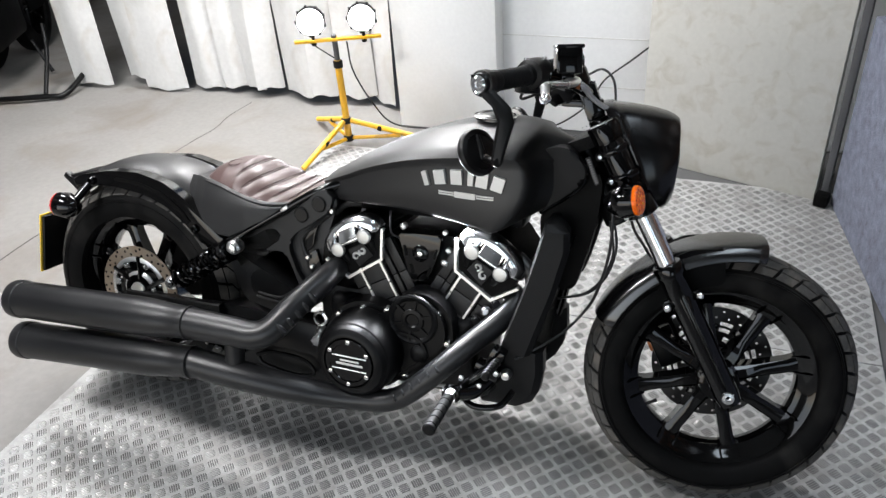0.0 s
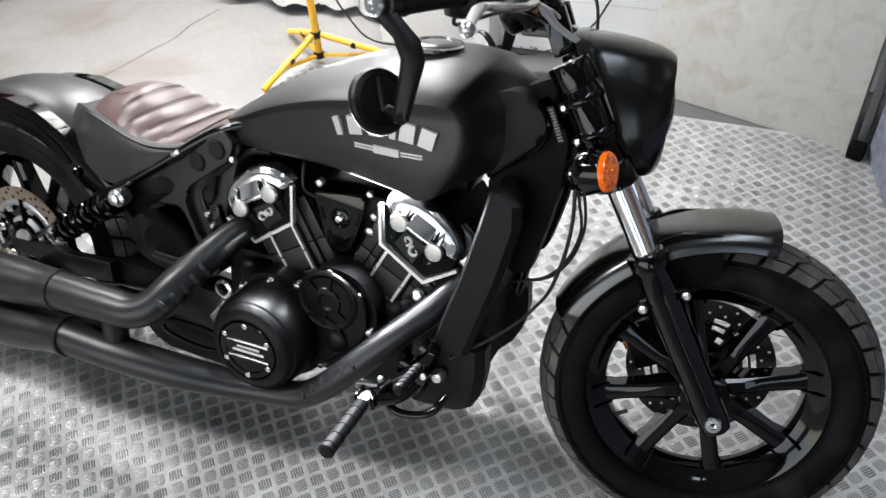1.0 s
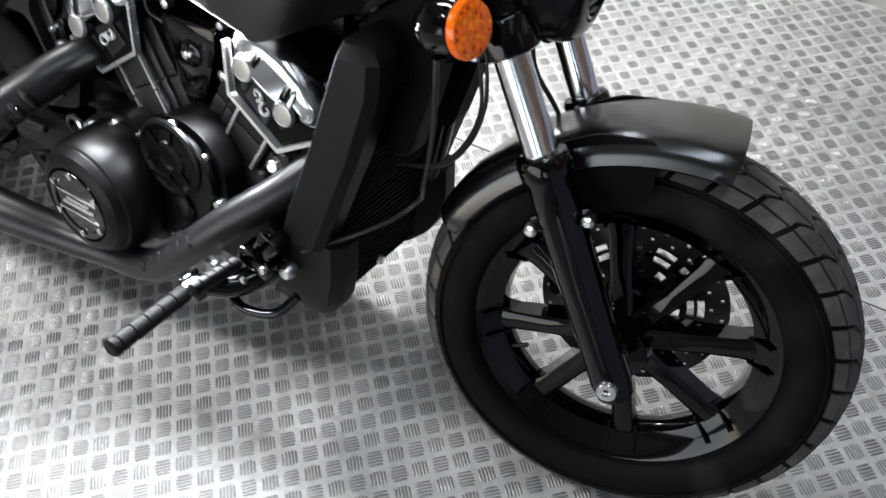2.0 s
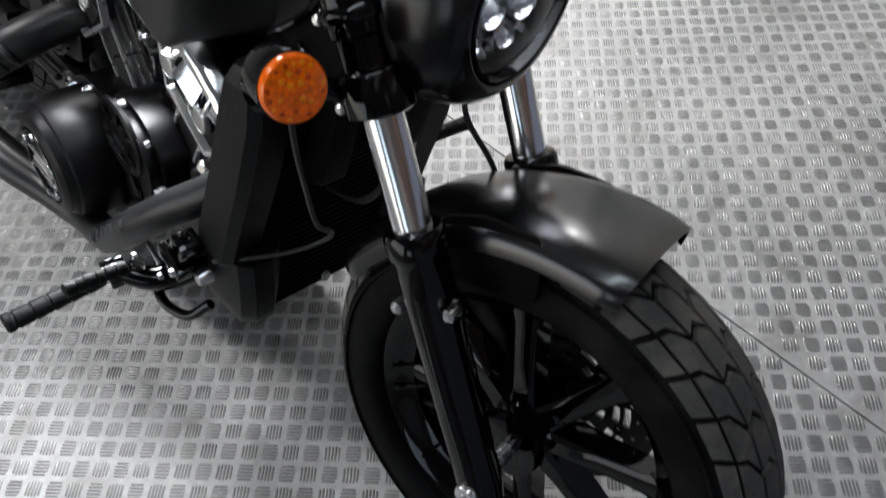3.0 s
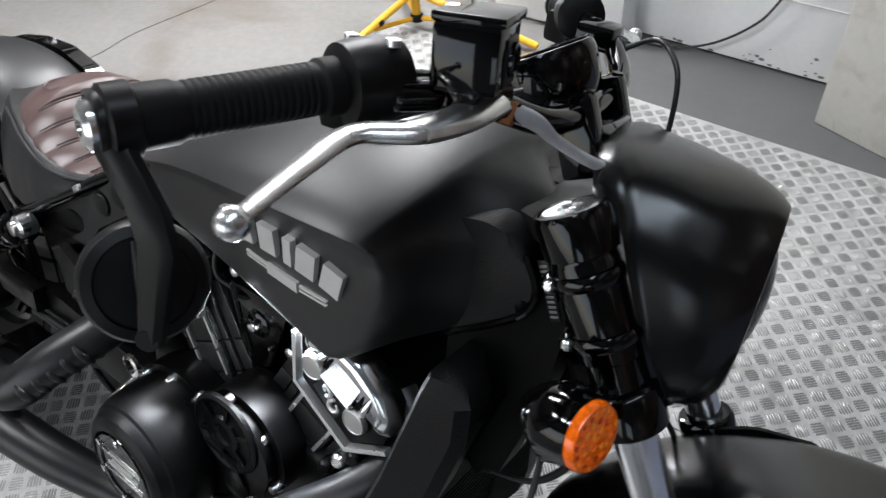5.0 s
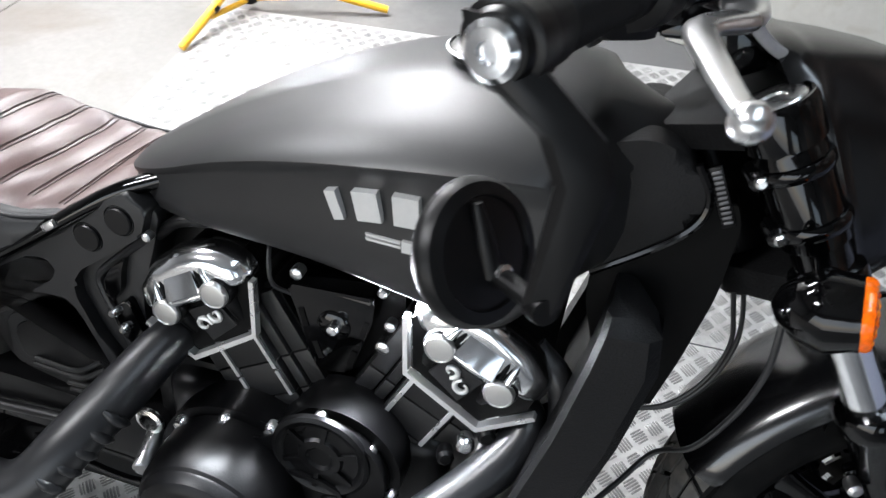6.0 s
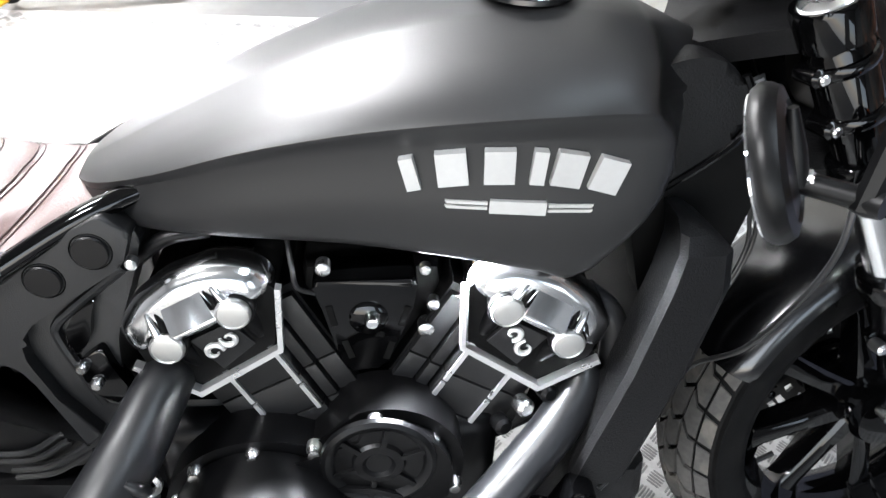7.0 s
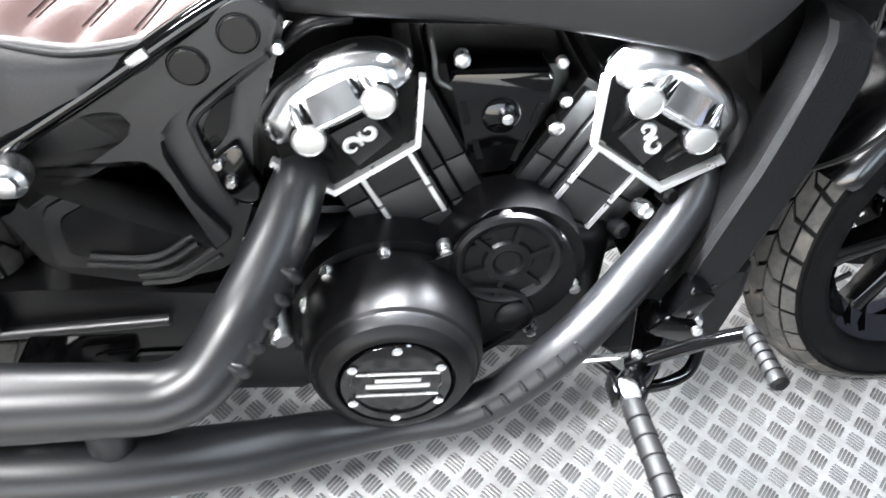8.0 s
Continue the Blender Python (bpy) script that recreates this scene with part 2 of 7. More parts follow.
def lathe(bm, c, d, profile, seg=32, cap0=True, cap1=True, close_loop=False, start=0.0):
    """Revolves (radius, height) pairs about the axis d through c."""
    u, v, w = frame_of(d)
    c = Vector(c)
    loops = []
    for r, h in profile:
        loops.append([c + w * h + (u * math.cos(a) + v * math.sin(a)) * max(r, 1e-4)
                      for a in (start + 2 * math.pi * i / seg for i in range(seg))])
    return rings(bm, loops, True, cap0, cap1, close_loop)


def rod(bm, a, b, r, seg=14, bevel=0.0, r2=None):
    a, b = Vector(a), Vector(b)
    h = (b - a).length
    r2 = r if r2 is None else r2
    if bevel:
        prof = [(r - bevel, 0), (r, bevel), (r2, h - bevel), (r2 - bevel, h)]
    else:
        prof = [(r, 0), (r2, h)]
    lathe(bm, a, b - a, prof, seg)


def smooth_path(pts, per=8):
    """Catmull-Rom through points."""
    P = [Vector(p) for p in pts]
    P = [2 * P[0] - P[1]] + P + [2 * P[-1] - P[-2]]
    out = []
    for i in range(1, len(P) - 2):
        a, b, c, d = P[i - 1:i + 3]
        for k in range(per):
            t = k / per
            out.append(0.5 * ((2 * b) + (c - a) * t + (2 * a - 5 * b + 4 * c - d) * t * t + (3 * b - a - 3 * c + d) * t ** 3))
    out.append(P[-2])
    return out


def tube(bm, pts, r, seg=12, per=8, smooth=True, flat=1.0):
    """Sweeps a round section along a path; r may be a list of radii at the given points."""
    rs = r if isinstance(r, (list, tuple)) else [r] * len(pts)
    path = smooth_path(pts, per) if smooth and len(pts) > 2 else [Vector(p) for p in pts]
    loops, u = [], None
    for i, p in enumerate(path):
        d = (path[min(i + 1, len(path) - 1)] - path[max(i - 1, 0)]).normalized()
        if u is None:
            u = frame_of(d)[0]
        u = (u - d * u.dot(d)).normalized()
        v = d.cross(u)
        f = i / (len(path) - 1) * (len(rs) - 1)
        k = min(int(f), len(rs) - 2)
        rad = rs[k] + (rs[k + 1] - rs[k]) * (f - k)
        loops.append([p + (u * math.cos(a) + v * math.sin(a) * flat) * rad for a in (2 * math.pi * j / seg for j in range(seg))])
    return rings(bm, loops)


def prism(bm, poly, y0, y1, bevel=0.0, seg=2, shrink=0.0):
    """Extrudes an outline given in (x, z) from y0 (inner) to y1 (outer face, bevelled)."""
    cx = sum(p[0] for p in poly) / len(poly)
    cz = sum(p[1] for p in poly) / len(poly)
    a = [bm.verts.new((x, y0, z)) for x, z in poly]
    b = [bm.verts.new((cx + (x - cx) * (1 - shrink), y1, cz + (z - cz) * (1 - shrink))) for x, z in poly]
    n = len(poly)
    bm.faces.new(a)
    top = bm.faces.new(b[::-1])
    for i in range(n):
        bm.faces.new((a[i], b[i], b[(i + 1) % n], a[(i + 1) % n]))
    if bevel:
        es = [e for e in top.edges]
        bmesh.ops.bevel(bm, geom=es, offset=bevel, segments=seg, affect="EDGES", profile=0.6)


def rounded(poly, r, k=4):
    """Rounds the corners of an outline."""
    out = []
    n = len(poly)
    for i in range(n):
        p, a, b = (Vector(poly[i]), Vector(poly[i - 1]), Vector(poly[(i + 1) % n]))
        da, db = (a - p), (b - p)
        ra = min(r, da.length * 0.45, db.length * 0.45)
        s, e = p + da.normalized() * ra, p + db.normalized() * ra
        for j in range(k + 1):
            t = j / k
            q = s * (1 - t) ** 2 + p * 2 * t * (1 - t) + e * t * t
            out.append((q[0], q[1]))
    return out


def ribbon(bm, pts, w, y0, y1):
    """A raised line of width w along (x, z) points between y0 and y1."""
    P = [Vector(p) for p in pts]
    left, right = [], []
    for i, p in enumerate(P):
        d = (P[min(i + 1, len(P) - 1)] - P[max(i - 1, 0)]).normalized()
        nrm = Vector((-d[1], d[0]))
        if 0 < i < len(P) - 1:
            d1 = (P[i] - P[i - 1]).normalized()
            nrm = nrm / max(0.5, abs(nrm.dot(Vector((-d1[1], d1[0])))))
        left.append(p + nrm * w / 2)
        right.append(p - nrm * w / 2)
    prism_loop = left + right[::-1]
    a = [bm.verts.new((q[0], y0, q[1])) for q in prism_loop]
    b = [bm.verts.new((q[0], y1, q[1])) for q in prism_loop]
    n, k = len(prism_loop), len(P)
    for i in range(n):
        bm.faces.new((a[i], b[i], b[(i + 1) % n], a[(i + 1) % n]))
    for i in range(k - 1):
        for v in (a, b):
            bm.faces.new((v[i], v[i + 1], v[n - 2 - i], v[n - 1 - i]))


def circle(c, r, n=24, a0=0, a1=360):
    full = abs(a1 - a0) >= 360
    return [(c[0] + r * math.cos(radians(a0 + (a1 - a0) * i / (n if full else n - 1))),
             c[1] + r * math.sin(radians(a0 + (a1 - a0) * i / (n if full else n - 1)))) for i in range(n)]


def bolt(name, c, d, r, h, mat, parent, m=None, hexed=True):
    bm = bmesh.new()
    lathe(bm, c, d, [(r * 1.25, 0), (r * 1.25, h * 0.3), (r, h * 0.35), (r, h * 0.85), (r * 0.8, h)], 6 if hexed == 2 else 14)
    part(name, bm, mat, parent, m=m)


def interp(tab, x):
    for (x0, *a), (x1, *b) in zip(tab, tab[1:]):
        if x <= x1:
            t = max(0, min(1, (x - x0) / (x1 - x0)))
            return [p + (q - p) * t for p, q in zip(a, b)]
    return list(tab[-1][1:])

# ---- the room ----
def structure(name, bm, mat, label, category, angle=38):
    ob = part(name, bm, mat, None, label, angle)
    return tagged(ob, label, category, "", "structure")


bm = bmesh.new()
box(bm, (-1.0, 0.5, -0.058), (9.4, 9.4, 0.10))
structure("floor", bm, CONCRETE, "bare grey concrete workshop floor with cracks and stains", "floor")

# saw-cut joint across the concrete
bm = bmesh.new()
tube(bm, [(-1.78, 1.99, -0.0105), (-1.80, 1.79, -0.0100), (-1.78, 1.64, -0.0102), (-1.80, 1.49, -0.0100), (-1.82, 1.30, -0.0102), (-1.865, 1.0, -0.0100), (-1.85, 0.8, -0.0102), (-1.90, 0.4, -0.0100), (-1.83, -0.8, -0.0102)], 0.0040, 6, 8)
structure("floor_joint", bm, material("crack_dirt", (0.05, 0.046, 0.04), 0.8), "dark crack running across the concrete", "crack")

WALL_H = 3.0
bm = bmesh.new()
box(bm, (0.55, 2.04, WALL_H / 2), (2.60, 0.16, WALL_H))
structure("wall_north", bm, WHITEW, "white painted blockwork wall with worn paint at its foot", "wall")
# mortar joints of the blockwork show as shallow courses
bm = bmesh.new()
for k in range(1, 13):
    box(bm, (0.55, 1.9595, 0.225 * k), (2.58, 0.003, 0.004))
structure("wall_joint", bm, material("painted_mortar", (0.66, 0.65, 0.62), 0.7), "shallow painted mortar courses", "wall joint")
bm = bmesh.new()
box(bm, (-0.548, 1.908, WALL_H / 2), (0.51, 0.12, WALL_H), 0.006)
structure("pillar", bm, WHITEW, "white painted blockwork pillar at the end of the wall", "pillar")

# chips where the paint has come off along the foot of the wall
crng = random.Random(21)
bm = bmesh.new()
for k in range(60):
    cx, cz, w = crng.uniform(-0.2, 1.8), 0.004 + 0.07 * crng.random() ** 3, crng.uniform(0.003, 0.014)
    ring = [bm.verts.new((cx + w * crng.uniform(0.5, 1.2) * math.cos(a * 0.785), 1.9585, max(0.002, cz + 0.55 * w * crng.uniform(0.5, 1.2) * math.sin(a * 0.785)))) for a in range(8)]
    bm.faces.new(ring)
structure("paint_chips", bm, material("bare_block", (0.20, 0.19, 0.18), 0.8), "dark chips in the white paint at the wall's foot", "paint wear")

# beige board door standing ajar in front of the white wall
d0, d1 = Vector((0.385, 1.742, 0)), Vector((1.078, 1.508, 0))
along = (d1 - d0).normalized()
turn = pose(0, 0, 0, 0, 0, math.degrees(math.atan2(along.y, along.x)))
bm = bmesh.new()
mid = (d0 + d1) / 2 + Vector((-along.y, along.x, 0)) * 0.022
box(bm, (mid.x, mid.y, 1.245), ((d1 - d0).length, 0.04, 2.502), 0.003, turn)
door = structure("door_1", bm, BEIGE, "grubby beige painted door standing ajar, stained along its foot", "door")
bm = bmesh.new()
e = d1 + along * 0.031 + Vector((-along.y, along.x, 0)) * 0.02
box(bm, (e.x, e.y, 1.30), (0.026, 0.03, 2.60), 0.004, turn)
structure("door_post", bm, POSTM, "dark grey steel door post beside the beige door", "post")
bm = bmesh.new()
box(bm, (e.x - 0.012, e.y - 0.045, 0.028), (0.05, 0.05, 0.05), 0.008, turn)
structure("door_stop", bm, DARKGAP, "dark metal stop at the foot of the post", "door stop")

# carpeted partition
c0, c1 = Vector((1.135, 1.50, 0)), Vector((1.335, 0.214, 0))
ca = (c1 - c0).normalized()
cturn = pose(0, 0, 0, 0, 0, math.degrees(math.atan2(ca.y, ca.x)))
cn = Vector((-ca.y, ca.x, 0))
c2 = c0 + ca * 2.2
cm = (c0 + c2) / 2 + cn * 0.05
bm = bmesh.new()
box(bm, (cm.x, cm.y, 0.36), (2.2, 0.10, 0.72), 0.012, cturn)
structure("wall_east", bm, CARPET, "low partition covered in speckled blue-grey carpet", "partition")
bm = bmesh.new()
cm2 = (c0 + c2) / 2 + cn * 0.065
box(bm, (cm2.x, cm2.y, 1.87), (2.2, 0.07, 2.26), 0.004, cturn)
structure("wall_east_upper", bm, POSTER, "dark printed board above the carpeted partition", "wall")

# the rest of the shell: assumed, mostly unseen, closes the room and shapes bounced light
for name, c, s in (("wall_west", (-5.0, 0.5, 1.5), (0.16, 9.0, 3.0)), ("wall_far", (-3.2, 3.9, 1.5), (3.6, 0.16, 3.0)),
                   ("wall_south_left", (-4.15, -4.05, 1.5), (1.9, 0.16, 3.0)), ("wall_south_middle", (1.6, -4.05, 1.5), (0.8, 0.16, 3.0)), ("wall_south_right", (3.45, -4.05, 1.5), (0.5, 0.16, 3.0)), ("wall_south_lintel", (-1.0, -4.05, 2.65), (4.4, 0.16, 0.7)), ("wall_south_sill", (2.6, -4.05, 0.32), (1.2, 0.16, 0.64)), ("wall_south_head", (2.6, -4.05, 2.43), (1.2, 0.16, 1.14)), ("wall_side", (3.7, -1.0, 1.5), (0.16, 6.2, 3.0)),
                   ("wall_back", (2.7, 2.05, 1.5), (1.7, 0.16, 3.0))):
    bm = bmesh.new()
    box(bm, c, s)
    structure(name, bm, BRICKW, "plain painted workshop wall, assumed and mostly unseen", "wall")
bm = bmesh.new()
box(bm, (-0.7, 0.0, 3.06), (9.0, 8.4, 0.10))
structure("ceiling", bm, CEILM, "plain pale ceiling boards, assumed and out of view", "ceiling")


def tube_fitting(x, y, z):
    t = thing("assumed_ceiling_light", "assumed white ceiling batten light with a lit diffuser, out of view", "ceiling light", pose(x, y, z + 0.06), "ceiling tubes")
    bm = bmesh.new()
    box(bm, (0, 0, 0.025), (1.24, 0.10, 0.05), 0.006)
    part("housing", bm, PVC, t)
    bm = bmesh.new()
    box(bm, (0, 0, -0.022), (1.2, 0.085, 0.04), 0.014)
    part("diffuser", bm, TUBEON, t)
    if z < 2.8:
        for dx in (-0.45, 0.45):
            bm = bmesh.new()
            rod(bm, (dx, 0, 0.045), (dx, 0, 2.995 - z - 0.06), 0.004, 8)
            part("hanging_rod", bm, POSTM, t)
    return t


for tx, ty, tz, watts in TUBES:
    tube_fitting(tx, ty, tz)
rooflight = thing("rooflight", "narrow bluish rooflight in a white frame", "rooflight", pose(1.05, -0.25, 2.97))
for c, sz in (((-0.21, 0, 0), (0.05, 2.34, 0.07)), ((0.21, 0, 0), (0.05, 2.34, 0.07)), ((0, -1.145, 0), (0.37, 0.05, 0.07)), ((0, 1.145, 0), (0.37, 0.05, 0.07)), ((0, -0.38, 0.003), (0.37, 0.03, 0.06)), ((0, 0.38, 0.003), (0.37, 0.03, 0.06))):
    bm = bmesh.new()
    box(bm, c, sz, 0.006)
    part("frame_bar", bm, PVC, rooflight)
for y in (-0.7625, 0.0, 0.7625):
    bm = bmesh.new()
    box(bm, (0, y, 0.015), (0.37, 0.73 if y == 0.0 else 0.735, 0.012), 0.002)
    part("pane", bm, ROOFGLASS, rooflight, "bright daylit pane")

# ---- tread plate sheets ----
P0, PSEAM, P1, PX0, PX1 = -0.77, 0.566, 1.576, -1.06, 1.225


near = []


def tread_bars(y0, y1):
    """Five-bar tread: groups of raised bars at right angles, in a square net of 50 mm."""
    half_l, half_w, top_l, top_w, h = 0.0135, 0.0021, 0.0095, 0.0009, 0.0016
    base = [(-half_l, -half_w * 0.5), (-half_l * 0.8, -half_w), (half_l * 0.8, -half_w), (half_l, -half_w * 0.5),
            (half_l, half_w * 0.5), (half_l * 0.8, half_w), (-half_l * 0.8, half_w), (-half_l, half_w * 0.5)]
    crown = [(-top_l, 0.0), (top_l, 0.0)]
    rng = random.Random(4)
    vs, fs = [], []
    s2 = math.sqrt(0.5)
    for i in range(int(PX0 / 0.025) - 1, int(PX1 / 0.025) + 2):
        for j in range(int(y0 / 0.025) - 1, int(y1 / 0.025) + 2):
            if (i + j) % 2:
                continue
            gx, gy = i * 0.025 + 0.023 * 0, j * 0.025 - 0.002
            if not (PX0 + 0.016 < gx < PX1 - 0.016 and y0 + 0.016 < gy < y1 - 0.016):
                continue
            if 0.25 < gx < 1.05 and -0.74 < gy < -0.28:
                near.append((gx, gy, i % 2))
                continue
            dx, dy = (s2, -s2) if i % 2 == 0 else (s2, s2)
            for k in range(5):
                o = (k - 2) * 0.0056
                lk = 1.0 if 0 < k < 4 else 0.86
                hk = h * rng.uniform(0.85, 1.1)
                cx, cy = gx - dy * o, gy + dx * o
                n = len(vs)
                for u, v in base:
                    vs.append((cx + dx * u * lk - dy * v, cy + dy * u * lk + dx * v, 0.0))
                for u, v in crown:
                    vs.append((cx + dx * u * lk - dy * v, cy + dy * u * lk + dx * v, hk))
                fs += [(n + 1, n + 2, n + 9, n + 8), (n + 5, n + 6, n + 8, n + 9),
                       (n + 2, n + 3, n + 9), (n + 3, n + 4, n + 9), (n + 4, n + 5, n + 9),
                       (n + 6, n + 7, n + 8), (n + 7, n, n + 8), (n, n + 1, n + 8)]
    me = bpy.data.meshes.new("tread_bars")
    me.from_pydata(vs, [], fs)
    me.materials.append(BARM)
    me.polygons.foreach_set("use_smooth", [True] * len(me.polygons))
    return me


for k, (y0, y1) in enumerate(((P0, PSEAM - 0.0012), (PSEAM + 0.0012, P1))):
    bm = bmesh.new()
    box(bm, ((PX0 + PX1) / 2, (y0 + y1) / 2, -0.004), (PX1 - PX0, y1 - y0, 0.008), 0.0008, None, 1)
    sheet = structure("floor_plate_%d" % (k + 1), bm, PLATE, "worn aluminium tread plate sheet laid on the concrete", "floor plate")
    bars = new("tread_bars", tread_bars(y0, y1))
    bars.parent = sheet
    tagged(bars, "raised five-bar tread pattern", "", "", "stuff")


# the tread groups beside the front wheel, each a piece of its own
def tread_group(turned):
    bm = bmesh.new()
    d = Vector((math.sqrt(0.5), math.sqrt(0.5) if turned else -math.sqrt(0.5)))
    for k in range(5):
        o, lk = (k - 2) * 0.0056, (1.0 if 0 < k < 4 else 0.86)
        c = Vector((-d.y, d.x)) * o
        low = [bm.verts.new((c.x + d.x * u * lk - d.y * v, c.y + d.y * u * lk + d.x * v, 0.0)) for u, v in ((-0.0135, 0.0), (-0.0108, -0.0021), (0.0108, -0.0021), (0.0135, 0.0), (0.0108, 0.0021), (-0.0108, 0.0021))]
        a, b = [bm.verts.new((c.x + d.x * u * lk, c.y + d.y * u * lk, 0.0016)) for u in (-0.0095, 0.0095)]
        for f in ((low[1], low[2], b, a), (low[4], low[5], a, b), (low[2], low[3], b), (low[3], low[4], b), (low[5], low[0], a), (low[0], low[1], a)):
            bm.faces.new(f)
    me = bpy.data.meshes.new("tread_group")
    bm.to_mesh(me)
    bm.free()
    me.materials.append(BARM)
    me.polygons.foreach_set("use_smooth", [True] * len(me.polygons))
    return me


groups = [tread_group(False), tread_group(True)]
first_sheet = bpy.data.objects["floor_plate_1"]
for gx, gy, turned in near:
    g = new("tread_group", groups[turned])
    g.parent = first_sheet
    g.matrix_world = pose(gx, gy, 0.0)

# ---- the motorcycle: x forward, y to its left, z up, leaning on its side stand ----
LEANING = 15.0
bike = thing("motorcycle", "matt black cruiser motorcycle with brown saddle, leaning on its side stand", "motorcycle", pose(0, 0, 0.002, -LEANING))

# steering: fork line and the turn of the bars to the left
AX, AZ, RAKE, STEER = 0.765, 0.298, radians(29.7), 10.0
UP = Vector((-math.sin(RAKE), 0, math.cos(RAKE)))
FWD = Vector((math.cos(RAKE), 0, math.sin(RAKE)))
AXLE = Vector((AX, 0, AZ))
PIVOT = AXLE - FWD * 0.055
S = Matrix.Translation(PIVOT) @ Matrix.Rotation(radians(STEER), 4, UP) @ Matrix.Translation(-PIVOT)


def fk(s, lat=0.0, off=0.0):
    """A point s metres up the fork from the axle."""
    return AXLE + UP * s + FWD * (off + 0.006) + Vector((0, lat, 0))


def un(x, y, z):
    """Where a point of the steered fork lies with the bars straight ahead."""
    return S.inverted() @ Vector((x, y, z))


def way(x, y, z):
    """The same for a direction."""
    return (S.inverted().to_3x3() @ Vector((x, y, z))).normalized()


def swap(p, side):
    """The right-hand point, or its mirror image on the left."""
    return Vector((p[0], p[1] if side < 0 else -p[1], p[2]))


def tyre_section(R, half):
    """Half-section of a tyre from bead to bead as (radius, lateral)."""
    out = []
    for k in range(21):
        a = radians(-118 + 236 * k / 20)
        out.append((R - half * 0.86 + half * 0.86 * math.cos(a), half * math.sin(a) * (1.0 if abs(math.sin(a)) < 0.98 else 0.99)))
    return out


def wheel(name, cx, cz, R, half, rim_r, spokes, m, label, a0=0.0):
    w = new(name)
    w.parent = bike
    tagged(w, label)
    c = Vector((cx, 0, cz))
    bm = bmesh.new()
    prof = [(rim_r + 0.004, -half * 0.70)] + tyre_section(R - 0.005, half) + [(rim_r + 0.004, half * 0.70)]
    lathe(bm, c, (0, 1, 0), prof, 72, close_loop=True)
    tyre = part("tyre", bm, RUBBER, w, "black road tyre with dusty tread", 50, m)
    # sidewall rings
    for s in (-1, 1):
        bm = bmesh.new()
        for rr, yy in ((rim_r + 0.020, 0.735), (rim_r + 0.052, 0.965)):
            lathe(bm, c, (0, s, 0), [(rr - 0.002, half * yy - 0.004), (rr, half * yy + 0.0022), (rr + 0.003, half * yy + 0.0022), (rr + 0.005, half * yy - 0.004)], 64, close_loop=True)
        part("sidewall_ring", bm, RUBBER, tyre, m=m)
    # tread blocks
    bm = bmesh.new()
    n = 36
    rc = R - half * 0.86

    def on(a, u, lift):
        ph = radians(u)
        rr = rc + (half * 0.86 + lift - 0.005) * math.cos(ph)
        return Vector((cx + rr * math.cos(a), (half + lift - 0.005) * math.sin(ph), cz + rr * math.sin(a)))

    step = 2 * math.pi / n
    shapes = []
    for sg, lag in ((1, 0.0), (-1, 0.5)):
        shapes += [[(f + lag, sg * u) for f, u in sh] for sh in (
            ((0.06, 1.5), (0.94, 1.5), (1.20, 11), (1.02, 22), (0.14, 22), (0.32, 11)),
            ((0.18, 24.5), (1.04, 24.5), (1.44, 35), (1.50, 45), (0.62, 45), (0.56, 35)),
            ((0.66, 47.5), (1.52, 47.5), (1.70, 66), (0.84, 66)))]
    for k in range(n):
        for sh in shapes:
            lo = [bm.verts.new(on((k + f) * step, u, 0.0)) for f, u in sh]
            mf, mu = sum(f for f, u in sh) / len(sh), sum(u for f, u in sh) / len(sh)
            hi = [bm.verts.new(on((k + f + (mf - f) * 0.05) * step, u + (mu - u) * 0.05, 0.0052)) for f, u in sh]
            mid = bm.verts.new(on((k + mf) * step, mu, 0.0056))
            q = len(sh)
            for i in range(q):
                bm.faces.new((lo[i], lo[(i + 1) % q], hi[(i + 1) % q], hi[i]))
                bm.faces.new((hi[i], hi[(i + 1) % q], mid))
    part("tread", bm, TREADM, tyre, angle=30, m=m)
    # rim
    bm = bmesh.new()
    hw = half * 0.72
    prof = [(rim_r + 0.012, -hw - 0.004), (rim_r + 0.013, -hw + 0.002), (rim_r - 0.004, -hw + 0.008), (rim_r - 0.014, -hw + 0.02), (rim_r - 0.030, -0.018), (rim_r - 0.033, 0.0),
            (rim_r - 0.032, 0.018), (rim_r - 0.026, hw - 0.02), (rim_r - 0.016, hw - 0.006), (rim_r + 0.013, hw - 0.002), (rim_r + 0.012, hw + 0.004),
            (rim_r + 0.006, hw + 0.004), (rim_r - 0.004, 0.0), (rim_r + 0.006, -hw - 0.004)]
    lathe(bm, c, (0, 1, 0), prof, 72, close_loop=True)
    part("rim", bm, GLOSS, w, "gloss black cast rim", 35, m)
    bm = bmesh.new()
    lathe(bm, c, (0, 1, 0), [(0.030, -0.062), (0.043, -0.060), (0.047, -0.045), (0.040, -0.03), (0.040, 0.03), (0.050, 0.045), (0.046, 0.06), (0.030, 0.062)], 36)
    part("wheel_hub", bm, GLOSS, w, "", 35, m)
    for k in range(spokes):
        a = a0 + 2 * math.pi * k / spokes
        bm = bmesh.new()
        loops = []
        for f, wd, th in ((0.036, 0.036, 0.034), (0.06, 0.032, 0.032), (0.10, 0.029, 0.028), (rim_r - 0.05, 0.031, 0.024), (rim_r - 0.018, 0.044, 0.024)):
            ring = []
            for px, py in ((-0.5, -0.5), (-0.32, -0.62), (0.32, -0.62), (0.5, -0.5), (0.5, 0.5), (0.32, 0.62), (-0.32, 0.62), (-0.5, 0.5)):
                t = px * wd
